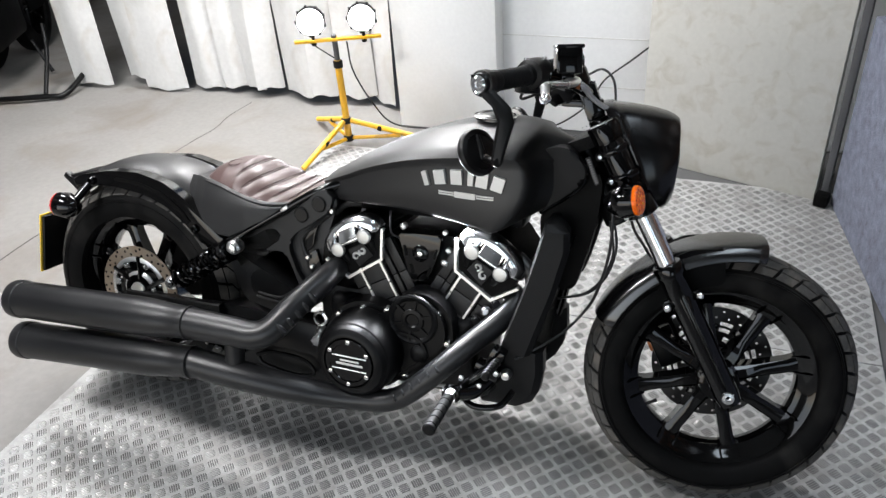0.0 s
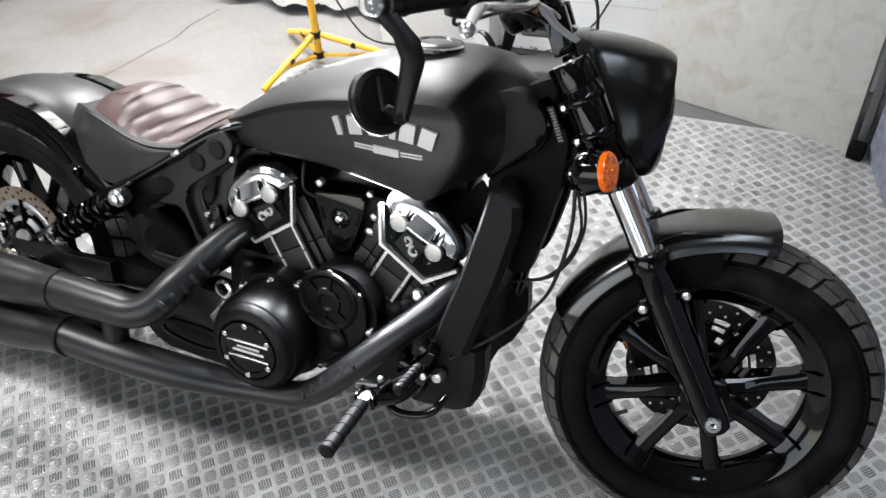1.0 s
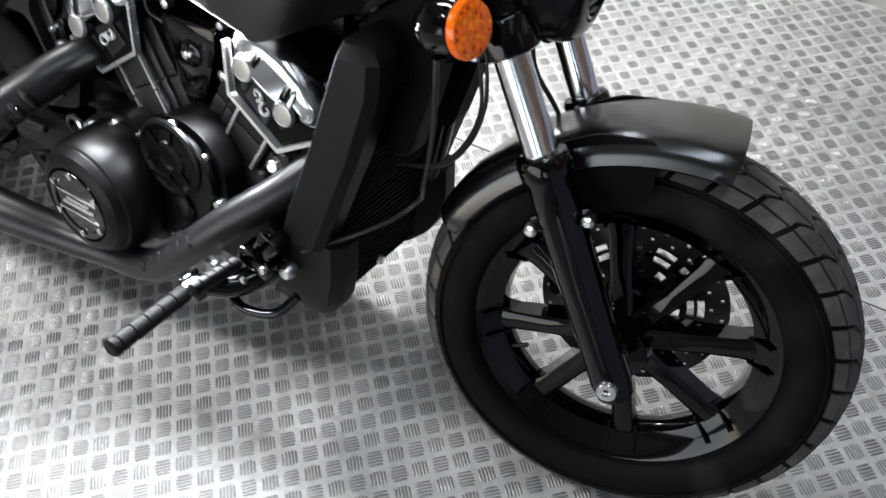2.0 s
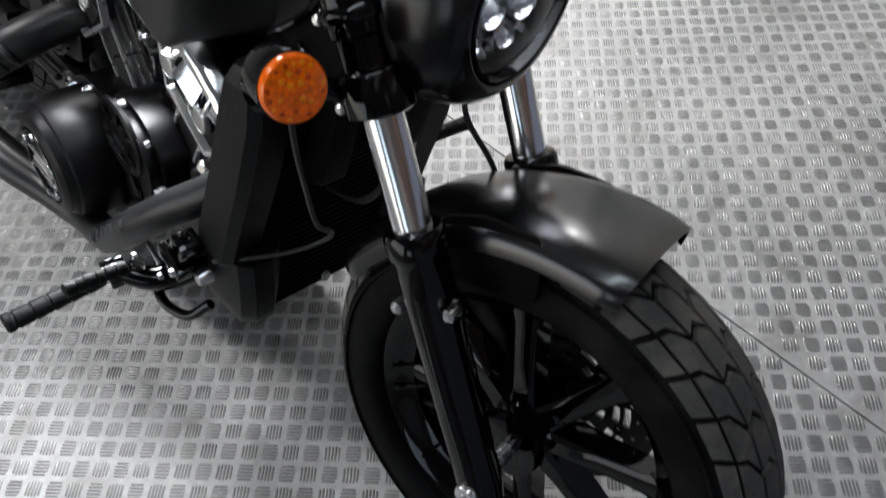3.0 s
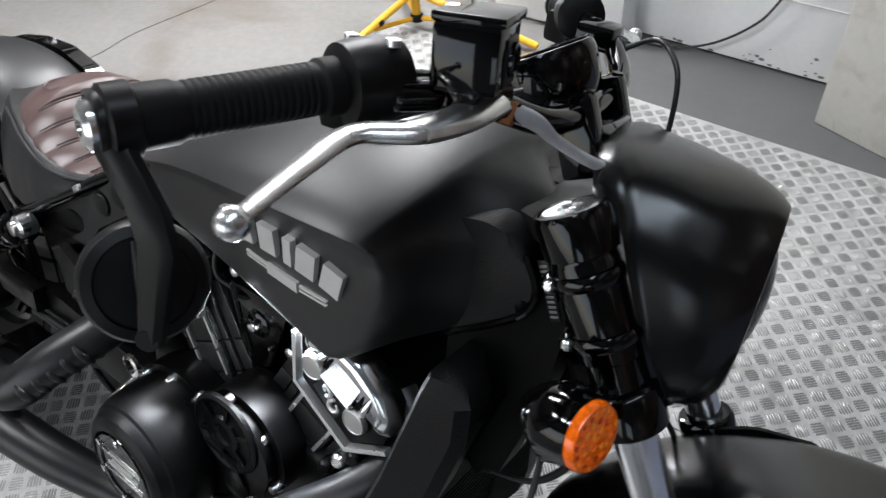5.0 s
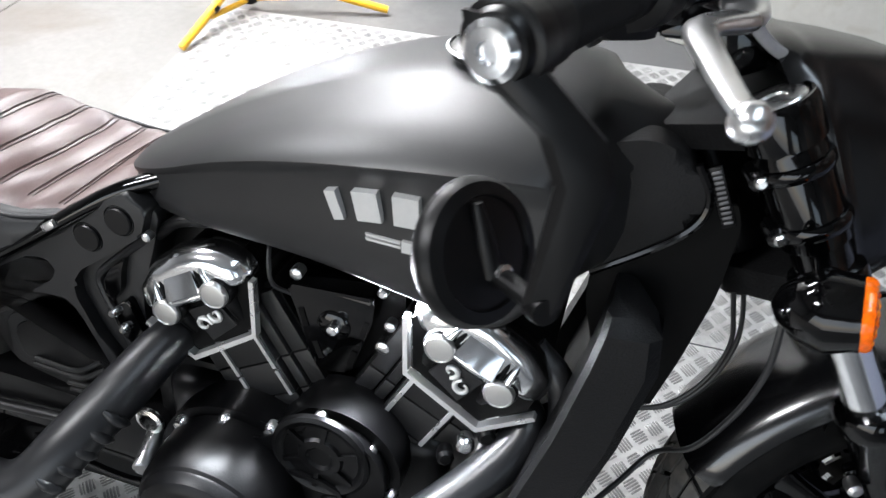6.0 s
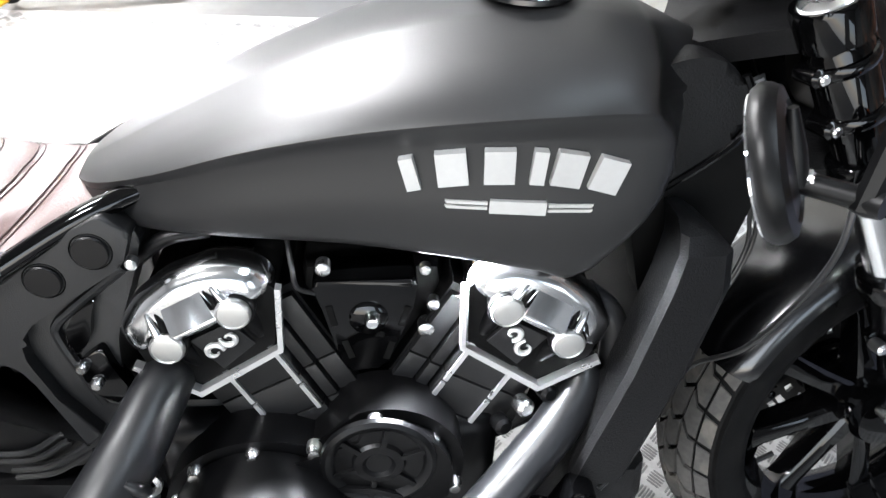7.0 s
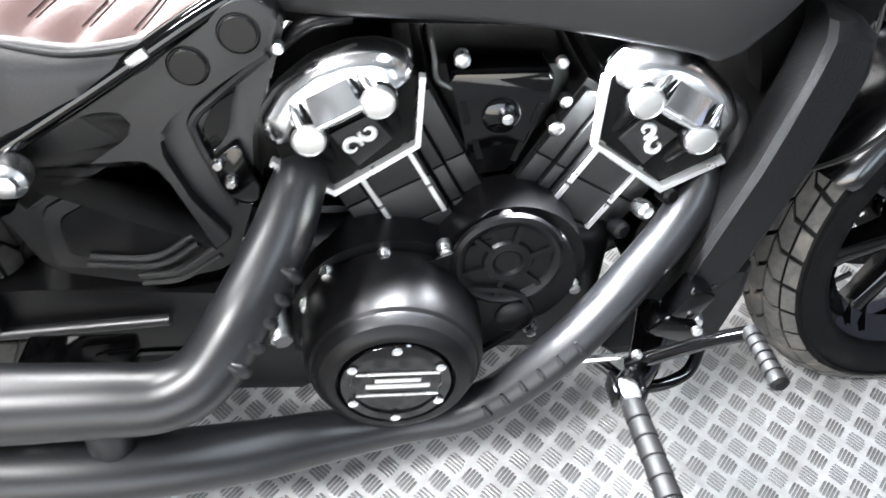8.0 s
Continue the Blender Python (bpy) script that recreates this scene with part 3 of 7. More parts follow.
                ring.append((cx + f * math.cos(a) - t * math.sin(a), py * th * 1.25, cz + f * math.sin(a) + t * math.cos(a)))
            loops.append(ring)
        rings(bm, loops)
        spoke = part("spoke", bm, GLOSS, w, m=m)
        for sg in (-1, 1):
            bm = bmesh.new()
            loops = []
            for rr, y0, y1 in ((rim_r - 0.040, -0.012, -0.014), (rim_r - 0.026, -0.012, -hw * 0.55), (rim_r - 0.010, -0.012, -hw + 0.006)):
                ring = []
                for t, y in ((-0.0017, y0), (0.0017, y0), (0.0017, y1), (-0.0017, y1)):
                    q = sg * 0.020 + t
                    ring.append((cx + rr * math.cos(a) - q * math.sin(a), y, cz + rr * math.sin(a) + q * math.cos(a)))
                loops.append(ring)
            rings(bm, loops)
            part("web", bm, GLOSS, spoke, m=m)
    bm = bmesh.new()
    va = a0 + 2.35 / spokes * 1.0 - math.pi / 2
    p = c + Vector((math.cos(va), 0, math.sin(va))) * (rim_r - 0.028)
    rod(bm, p + Vector((0, -0.01, 0)), p + Vector((-math.cos(va), 0, -math.sin(va))) * 0.03 + Vector((0, -0.014, 0)), 0.004, 8)
    part("valve", bm, BLACKP, w, m=m)
    return w


def brake_disc(parent, c, lat, r_out, r_in, m, carrier=0.055):
    y = lat
    bm = bmesh.new()
    lathe(bm, Vector(c) + Vector((0, y, 0)), (0, 1, 0), [(r_in, -0.0025), (r_out, -0.0025), (r_out, 0.0025), (r_in, 0.0025)], 56, close_loop=True)
    d = part("brake_disc", bm, STEEL, parent, "drilled steel brake disc", 30, m)
    # holes are solid plugs, the shade inside them put into the colour
    for ring, cnt, ph in ((0.30, 18, 0), (0.62, 18, 0.17), (0.85, 18, 0.06)):
        for k in range(cnt):
            a = 2 * math.pi * k / cnt + ph
            rr = r_in + (r_out - r_in) * ring
            bm = bmesh.new()
            lathe(bm, Vector(c) + Vector((rr * math.cos(a), y - 0.0030, rr * math.sin(a))), (0, 1, 0), [(0.0038, 0), (0.0038, 0.006)], 8)
            part("drill_hole", bm, DARKGAP, d, m=m)
    for k in range(6):
        bm = bmesh.new()
        a = 2 * math.pi * k / 6 + 0.3
        pts = [Vector(c) + Vector((q * math.cos(a + s), y, q * math.sin(a + s))) for q, s in ((0.035, 0), (carrier + 0.01, 0.12), (r_in + 0.006, 0.16))]
        tube(bm, pts, [0.011, 0.008, 0.009], 8, 4)
        part("carrier_arm", bm, GLOSS, d, m=m)
    bm = bmesh.new()
    lathe(bm, Vector(c) + Vector((0, y, 0)), (0, 1, 0), [(0.02, -0.008), (0.044, -0.008), (0.047, 0.0), (0.044, 0.008), (0.02, 0.008)], 28)
    part("disc_carrier", bm, GLOSS, d, m=m)
    return d


def slotted_disc(parent, c, y, m):
    """Floating disc: a dark plate with drilled holes and long slots cut through it."""
    n = 144
    radii = [0.046, 0.057, 0.069, 0.079, 0.089, 0.094, 0.104, 0.1105, 0.1155, 0.1265, 0.1315, 0.139]
    cut = {1: (12, 0, 5), 3: (12, 3, 7), 5: (12, 3, 7), 7: (6, 0, 1), 9: (6, 3, 1)}
    keep = set()
    for j in range(len(radii) - 1):
        for i in range(n):
            if j in cut and (i - cut[j][1]) % cut[j][0] < cut[j][2]:
                continue
            keep.add((i, j))
    bm = bmesh.new()
    grid = {}
    for side, dy in ((0, -0.0025), (1, 0.0025)):
        for j, rr in enumerate(radii):
            for i in range(n):
                a = 2 * math.pi * i / n
                grid[side, i, j] = bm.verts.new((c[0] + rr * math.cos(a), c[1] + y + dy, c[2] + rr * math.sin(a)))
    for i, j in sorted(keep):
        i2 = (i + 1) % n
        bm.faces.new((grid[0, i, j], grid[0, i2, j], grid[0, i2, j + 1], grid[0, i, j + 1]))
        bm.faces.new((grid[1, i, j], grid[1, i, j + 1], grid[1, i2, j + 1], grid[1, i2, j]))
        for near, p, q in (((i, j - 1), (i, j), (i2, j)), ((i, j + 1), (i2, j + 1), (i, j + 1)), (((i - 1) % n, j), (i, j + 1), (i, j)), ((i2, j), (i2, j), (i2, j + 1))):
            if near not in keep:
                bm.faces.new((grid[0, p[0], p[1]], grid[1, p[0], p[1]], grid[1, q[0], q[1]], grid[0, q[0], q[1]]))
    d = part("brake_disc", bm, DISCDARK, parent, "dark drilled brake disc with slots", 30, m)
    bm = bmesh.new()
    lathe(bm, Vector(c) + Vector((0, y, 0)), (0, 1, 0), [(0.02, -0.008), (0.046, -0.008), (0.049, 0.0), (0.046, 0.008), (0.02, 0.008)], 28)
    part("disc_carrier", bm, GLOSS, d, m=m)
    for k in range(12):
        a = 2 * math.pi * (k * 12 - 0.5) / n + 0.03
        bm = bmesh.new()
        lathe(bm, Vector(c) + Vector((0.0915 * math.cos(a), y - 0.006, 0.0915 * math.sin(a))), (0, 1, 0), [(0.004, 0), (0.0065, 0.001), (0.0065, 0.011), (0.004, 0.012)], 10)
        part("rivet", bm, GLOSS, d, m=m)


# -- wheels --
front = wheel("front_wheel", AX, AZ, 0.302, 0.066, 0.206, 8, S, "gloss black cast front wheel with fat tyre", radians(-74))
slotted_disc(front, (AX, 0, AZ), 0.072, S)
RX, RY, RZ = -0.797, -0.040, 0.298
rear = wheel("rear_wheel", RX, RZ, 0.318, 0.079, 0.206, 8, Matrix.Translation((0, RY, 0)), "gloss black cast rear wheel with fat tyre", radians(20))
brake_disc(rear, (RX, 0, RZ), -0.108, 0.128, 0.094, None)
bm = bmesh.new()
lathe(bm, (RX, -0.105, RZ), (0, -1, 0), [(0.083, 0), (0.097, 0), (0.098, 0.005), (0.094, 0.008), (0.084, 0.008)], 48, close_loop=True)
part("carrier_ring", bm, ALU, rear, "bright brake disc carrier ring")
bm = bmesh.new()
lathe(bm, (RX, -0.098, RZ), (0, -1, 0), [(0.02, 0), (0.086, 0), (0.086, 0.006), (0.02, 0.008)], 40)
part("hub_flange", bm, GLOSS, rear)
for k in range(7):
    a = 2 * math.pi * k / 7 + 0.3
    p = Vector((RX + 0.079 * math.cos(a), -0.104, RZ + 0.079 * math.sin(a)))
    bm = bmesh.new()
    lathe(bm, p, (0, -1, 0), [(0.011, 0), (0.011, 0.006), (0.0085, 0.009), (0.004, 0.009), (0.0035, 0.006)], 14)
    part("carrier_button", bm, CHROME, rear, "bright carrier button")
bm = bmesh.new()
lathe(bm, (RX, -0.098, RZ), (0, -1, 0), [(0.052, 0), (0.054, 0.010), (0.047, 0.016), (0.032, 0.017), (0.030, 0.014), (0.024, 0.014), (0.022, 0.024), (0.012, 0.026)], 30)
part("hub_cover", bm, SILVER, rear, "machined hub cover")
bm = bmesh.new()
lathe(bm, (RX, 0.105, RZ), (0, 1, 0), [(0.02, 0), (0.10, 0), (0.105, 0.01), (0.105, 0.03), (0.10, 0.04), (0.02, 0.04)], 40)
part("belt_pulley", bm, CASEB, rear)

# -- fork --
for side in (-1, 1):
    lat = -0.010 + 0.109 * side
    leg = new("fork_leg")
    leg.parent = bike
    tagged(leg, "black fork leg with a chrome stanchion")
    bm = bmesh.new()
    lathe(bm, fk(-0.030, lat), UP, [(0.012, 0), (0.024, 0.006), (0.0275, 0.03), (0.0265, 0.07), (0.0275, 0.12), (0.0285, 0.27), (0.0285, 0.318), (0.0315, 0.322), (0.0325, 0.330), (0.0325, 0.344), (0.0295, 0.349), (0.022, 0.35)], 28)
    part("slider", bm, GLOSS, leg, m=S)
    bm = bmesh.new()
    for yy in (-0.0245, 0.0245):
        tube(bm, [fk(0.03, lat + yy, 0.006), fk(0.14, lat + yy, 0.006), fk(0.25, lat + yy, 0.006)], [0.003, 0.0055, 0.004], 10, 4)
    part("slider_rib", bm, GLOSS, leg, m=S)
    bm = bmesh.new()
    lathe(bm, fk(0.30, lat), UP, [(0.0208, 0), (0.0208, 0.16)], 28)
    part("stanchion", bm, CHROME, leg, "polished chrome stanchion", m=S)
    bm = bmesh.new()
    lathe(bm, fk(0.437, lat), UP, [(0.030, 0), (0.0342, 0.003), (0.0342, 0.040), (0.032, 0.043), (0.0255, 0.045), (0.0255, 0.072), (0.0298, 0.075), (0.0302, 0.165), (0.0285, 0.168), (0.0285, 0.171), (0.0332, 0.173), (0.0342, 0.206), (0.0320, 0.2115), (0.0285, 0.2115), (0.0280, 0.205)], 36)
    part("fork_sleeve", bm, GLOSS, leg, "gloss black fork sleeve", m=S)
    bm = bmesh.new()
    lathe(bm, fk(0.6430, lat), UP, [(0.0272, 0), (0.0272, 0.0032), (0.0245, 0.006), (0.012, 0.0058), (0.010, 0.004)], 28)
    part("fork_cap", bm, ALU, leg, "bright alloy fork cap", m=S)
    for sc in (0.531, 0.588):
        bm = bmesh.new()
        lathe(bm, fk(sc, lat), UP, [(0.0295, -0.0075), (0.0325, -0.0065), (0.0345, -0.0025), (0.0345, 0.0025), (0.0325, 0.0065), (0.0295, 0.0075)], 32, close_loop=True)
        part("clamp_band", bm, GLOSS, leg, m=S)
    for sc in (0.458, 0.531, 0.588):
        bm = bmesh.new()
        lathe(bm, fk(sc, lat - side * 0.016, -0.031), (0, side, 0), [(0.006, 0), (0.0095, 0.002), (0.0095, 0.030), (0.006, 0.033)], 14)
        box(bm, fk(sc, lat, -0.022), (0.022, 0.026, 0.015), 0.004, pose(0, 0, 0, 0, -28))
        part("clamp", bm, GLOSS, leg, m=S)
    for s, off in ((0.448, -0.034), (0.468, -0.034), (0.531, -0.031), (0.588, -0.031)):
        bm = bmesh.new()
        lathe(bm, fk(s, lat + side * 0.014, off), (0, side, 0), [(0.0055, 0), (0.0055, 0.007), (0.0035, 0.009)], 10)
        part("clamp_bolt", bm, ALU, leg, m=S)
    if side < 0:
        bm = bmesh.new()
        lathe(bm, fk(0.0, lat - 0.024), (0, -1, 0), [(0.0145, 0), (0.0145, 0.004), (0.0125, 0.008), (0.006, 0.0085), (0.0055, 0.003)], 20)
        part("axle_end", bm, ALU, leg, "bright axle end", m=S)
    for off, s in ((0.036, 0.232), (-0.036, 0.232)):
        bm = bmesh.new()
        lathe(bm, fk(s, lat + side * 0.004, off), (0, side, 0), [(0.0075, 0), (0.0085, 0.004), (0.0075, 0.016), (0.004, 0.019)], 12)
        part("fender_bolt", bm, ALU, leg, m=S)
        bm = bmesh.new()
        box(bm, fk(s, lat - side * 0.004, off * 0.7), (0.028, 0.014, 0.022), 0.004, pose(0, 0, 0, 0, -28))
        part("fender_lug", bm, GLOSS, leg, m=S)

bm = bmesh.new()
rod(bm, fk(0.0, -0.10), fk(0.0, 0.10), 0.011, 14)
part("front_axle", bm, ALU, bike, m=S)
yoke = bmesh.new()
for s, th in ((0.458, 0.034), (0.622, 0.026)):
    loops = [[fk(s + th * (k - 0.5), y, o) for y, o in ((-0.112, 0.015), (-0.05, 0.028), (0.05, 0.028), (0.112, 0.015), (0.112, -0.030), (0.04, -0.085), (-0.04, -0.085), (-0.112, -0.030))] for k in (0, 1)]
    rings(yoke, loops)
part("fork_yoke", yoke, SHROUDM, bike, "gloss black fork yokes", m=S)
bm = bmesh.new()
rod(bm, fk(0.42, 0, -0.055), fk(0.635, 0, -0.055), 0.034, 20, 0.004)
part("steering_head", bm, CASEB, bike)

# front brake caliper, left side
cal = bmesh.new()
box(cal, fk(0.085, 0.088, -0.085), (0.075, 0.05, 0.12), 0.016, pose(0, 0, 0, 0, -28), 3)
box(cal, fk(0.085, 0.060, -0.088), (0.060, 0.022, 0.10), 0.008, pose(0, 0, 0, 0, -28))
caliper = part("front_caliper", cal, CASEB, bike, "black brake caliper", m=S)
bm = bmesh.new()
box(bm, fk(0.10, 0.060, -0.118), (0.012, 0.012, 0.035), 0.003, pose(0, 0, 0, 0, -28))
part("brake_pad", bm, COPPER, caliper, m=S)

# -- front fender --
def fender(name, c, R, half, a0, a1, mat, m, label, drop=0.035, flare=0.0, n=36, thick=0.003):
    bm = bmesh.new()
    loops = []
    for i in range(n + 1):
        t = i / n
        a = radians(a0 + (a1 - a0) * t)
        end = min(t, 1 - t)
        ease = min(1.0, (end / 0.04)) ** 0.5 if end < 0.04 else 1.0
        hw = half * (0.93 + 0.07 * ease)
        outer, inner = [], []
        for k in range(33):
            u = -1 + 2 * k / 32
            ang = u * radians(88)
            y = hw * math.copysign(abs(math.sin(ang)) ** 0.88, u)
            dr = -drop * (1 - math.cos(ang) ** 0.45)
            outer.append((c[0] + (R + dr) * math.cos(a), y, c[2] + (R + dr) * math.sin(a)))
            inner.append((c[0] + (R + dr - thick) * math.cos(a), y * 0.97, c[2] + (R + dr - thick) * math.sin(a)))
        loops.append(outer + inner[::-1])
    rings(bm, loops)
    return part(name, bm, mat, bike, label, 40, m)


ff = fender("front_fender", (AX + 0.028, 0, AZ - 0.012), 0.345, 0.083, 84.5, 156.5, FENDERP, S, "short satin black front fender", 0.052)
for side in (-1, 1):
    bm = bmesh.new()
    prism(bm, rounded([(AX - 0.02, AZ + 0.235), (AX - 0.16, AZ + 0.20), (AX - 0.15, AZ + 0.275), (AX - 0.10, AZ + 0.305), (AX - 0.03, AZ + 0.315)], 0.015), side * 0.070, side * 0.076)
    part("fender_bracket", bm, DARKGAP, ff, m=S)

# -- headlight nacelle --
def super_ring(xc, zc, a, b, slope, p, n=40):
    out = []
    for k in range(n):
        t = 2 * math.pi * k / n
        cs, sn = math.cos(t), math.sin(t)
        y = a * math.copysign(abs(cs) ** p, cs)
        dz = b * math.copysign(abs(sn) ** p, sn)
        out.append((xc - slope * dz, y - 0.006, zc + dz))
    return out


bm = bmesh.new()
NAC = [(0.505, 0.795, 0.110, 0.110, 0.54, 0.58), (0.516, 0.795, 0.1165, 0.1135, 0.51, 0.62), (0.526, 0.795, 0.1175, 0.114, 0.49, 0.63), (0.530, 0.795, 0.1145, 0.1120, 0.48, 0.64), (0.537, 0.795, 0.1135, 0.1115, 0.44, 0.67), (0.555, 0.794, 0.113, 0.111, 0.36, 0.72), (0.580, 0.793, 0.108, 0.107, 0.22, 0.80),
       (0.598, 0.792, 0.101, 0.101, 0.10, 0.90), (0.608, 0.791, 0.095, 0.095, 0.04, 0.97), (0.6135, 0.790, 0.089, 0.089, 0.0, 1.0), (0.6140, 0.790, 0.0845, 0.0845, 0.0, 1.0), (0.608, 0.790, 0.0815, 0.0815, 0.0, 1.0), (0.580, 0.790, 0.0805, 0.0805, 0, 1)]
rings(bm, [super_ring(*r) for r in NAC], True, False, False)
nac = part("headlight_nacelle", bm, NACM, bike, "satin black headlight nacelle", 30, S)
bm = bmesh.new()
lathe(bm, (0.583, -0.006, 0.790), (1, 0, 0), [(0.0805, 0), (0.0800, 0.030), (0.0772, 0.031), (0.0768, 0.0)], 48, close_loop=True)
part("headlight_ring", bm, GLOSS, nac, "gloss black lamp ring", 30, S)
bm = bmesh.new()
lathe(bm, (0.596, -0.006, 0.790), (1, 0, 0), [(0.001, 0), (0.0765, 0.0), (0.0765, 0.006), (0.060, 0.017), (0.035, 0.025), (0.015, 0.028), (0.001, 0.0285)], 48)
part("headlight_lens", bm, LAMPGLASS, nac, "clear headlight glass", 40, S)
bm = bmesh.new()
lathe(bm, (0.559, -0.006, 0.790), (1, 0, 0), [(0.02, 0), (0.072, 0.004), (0.0755, 0.036)], 48, True, False)
part("reflector", bm, DISCDARK, nac, "dark reflector bowl", 30, S)
for zz, sy, sz in ((0.8475, 0.074, 0.0165), (0.830, 0.106, 0.0165), (0.812, 0.124, 0.0165), (0.796, 0.120, 0.0120)):
    bm = bmesh.new()
    box(bm, (0.588, -0.006, zz), (0.010, sy, sz), 0.003)
    part("led_bar", bm, LAMPON, nac, "lit white led bar", m=S)
bm = bmesh.new()
tube(bm, [(0.583, -0.068, 0.786), (0.586, -0.040, 0.797), (0.588, -0.006, 0.799), (0.586, 0.028, 0.797), (0.583, 0.056, 0.786)], [0.003, 0.006, 0.007, 0.006, 0.003], 10, 5)
part("led_bar", bm, LAMPON, nac, "lit white led bar", m=S)
for k in range(7):
    bm = bmesh.new()
    box(bm, (0.5885, (k - 3) * 0.0165 - 0.006, 0.838), (0.005, 0.0022, 0.030), 0.0008)
    part("led_rib", bm, ALU, nac, m=S)
# dark shell with clear projector lenses below the lit bars
bm = bmesh.new()
prism(bm, [(y - 0.006, z) for y, z in circle((0, 0.790), 0.071, 24, 172, 368)], 0, 0.004)
bm.transform(Matrix(((0, 1, 0, 0.570), (1, 0, 0, 0), (0, 0, 1, 0), (0, 0, 0, 1))))
bmesh.ops.recalc_face_normals(bm, faces=bm.faces)
part("projector_shell", bm, DARKGAP, nac, m=S)
for yy, zz, r in ((-0.045, 0.771, 0.0170), (-0.006, 0.769, 0.0190), (0.033, 0.771, 0.0170), (-0.028, 0.743, 0.0140), (0.016, 0.743, 0.0140)):
    bm = bmesh.new()
    lathe(bm, (0.574, yy, zz), (1, 0, 0), [(r, 0), (r, 0.009), (r * 0.88, 0.0105), (r * 0.80, 0.006), (r * 0.35, 0.001), (r * 0.30, 0.001)], 22)
    cup = part("projector", bm, CHROME, nac, "bright projector cup", m=S)
    bm = bmesh.new()
    lathe(bm, (0.575, yy, zz), (1, 0, 0), [(r * 0.50, 0), (r * 0.48, 0.005), (r * 0.30, 0.009), (0.001, 0.0105)], 16)
    part("projector_lens", bm, FACETM, cup, m=S)
lrng = random.Random(3)
for k in range(16):
    a = radians(192 + 10.4 * k)
    bm = bmesh.new()
    box(bm, (0.5765 + lrng.uniform(0, 0.003), 0.0655 * math.cos(a) - 0.006, 0.790 + 0.0655 * math.sin(a)), (0.006, 0.0085, 0.0085), 0.002, pose(0, 0, 0, math.degrees(a), lrng.uniform(-25, 25), lrng.uniform(-25, 25)))
    part("reflector_facet", bm, FACETM if k % 3 else CHROME, nac, m=S)
# -- turn signals --
def turn_signal(name, c, face, lens_mat, root, m, label, r=0.040, length=0.075):
    c, face = Vector(c), Vector(face).normalized()
    t = new(name)
    t.parent = bike
    tagged(t, label)
    bm = bmesh.new()
    lathe(bm, c - face * length, face, [(0.004, 0), (0.016, 0.006), (0.027, length * 0.3), (0.036, length * 0.62), (r, length * 0.92), (r, length)], 32)
    part("signal_shell", bm, GLOSS, t, "gloss black bullet shell", m=m)
    bm = bmesh.new()
    lathe(bm, c, face, [(r - 0.001, -0.002), (r - 0.001, 0.005), (r * 0.90, 0.0085), (r * 0.45, 0.0105), (0.001, 0.011)], 32)
    lens = part("signal_lens", bm, lens_mat, t, m=m)
    u, v, w = frame_of(face)
    prng = random.Random(8)
    for k in range(37):
        ring, idx = (0, 0) if k == 0 else ((1, k - 1) if k < 7 else ((2, k - 7) if k < 19 else (3, k - 19)))
        rad = (0, 0.25, 0.50, 0.76)[ring] * r
        a = 2 * math.pi * idx / (1, 6, 12, 18)[ring] + 0.2 * ring
        p = c + (u * math.cos(a) + v * math.sin(a)) * rad + face * (0.0103 - 0.0026 * (ring / 3) ** 2)
        bm = bmesh.new()
        tip = (face + u * prng.uniform(-0.5, 0.5) + v * prng.uniform(-0.5, 0.5)).normalized()
        lathe(bm, p, tip, [(0.0044, -0.004), (0.0040, 0.0002), (0.0018, 0.0016), (0.0003, 0.0017)], 6)
        part("lens_prism", bm, prng.choice((AMBER, AMBERS, AMBERD)) if lens_mat is AMBER else lens_mat, lens, m=m)
    bm = bmesh.new()
    tube(bm, [Vector(root), Vector(root).lerp(c - face * length * 0.55, 0.5), c - face * length * 0.55], 0.011, 12, 5)
    part("signal_stalk", bm, GLOSS, t, m=m)
    return t


for side in (-1, 1):
    turn_signal("turn_signal", swap(un(0.561, -0.199, 0.743), side), swap(way(0.955, -0.20, 0.23), side), AMBER, fk(0.455, side * 0.125, -0.02), S, "round amber turn signal in a gloss black shell", 0.031, 0.066)

# -- handlebar and controls --
def BAR(side):
    pts = ((0.425, -0.04, 0.925), (0.425, -0.105, 0.938), (0.402, -0.165, 0.962), (0.366, -0.215, 0.976), (0.330, -0.305, 0.979), (0.295, -0.415, 0.976))
    return [swap(un(*p), side) for p in pts]


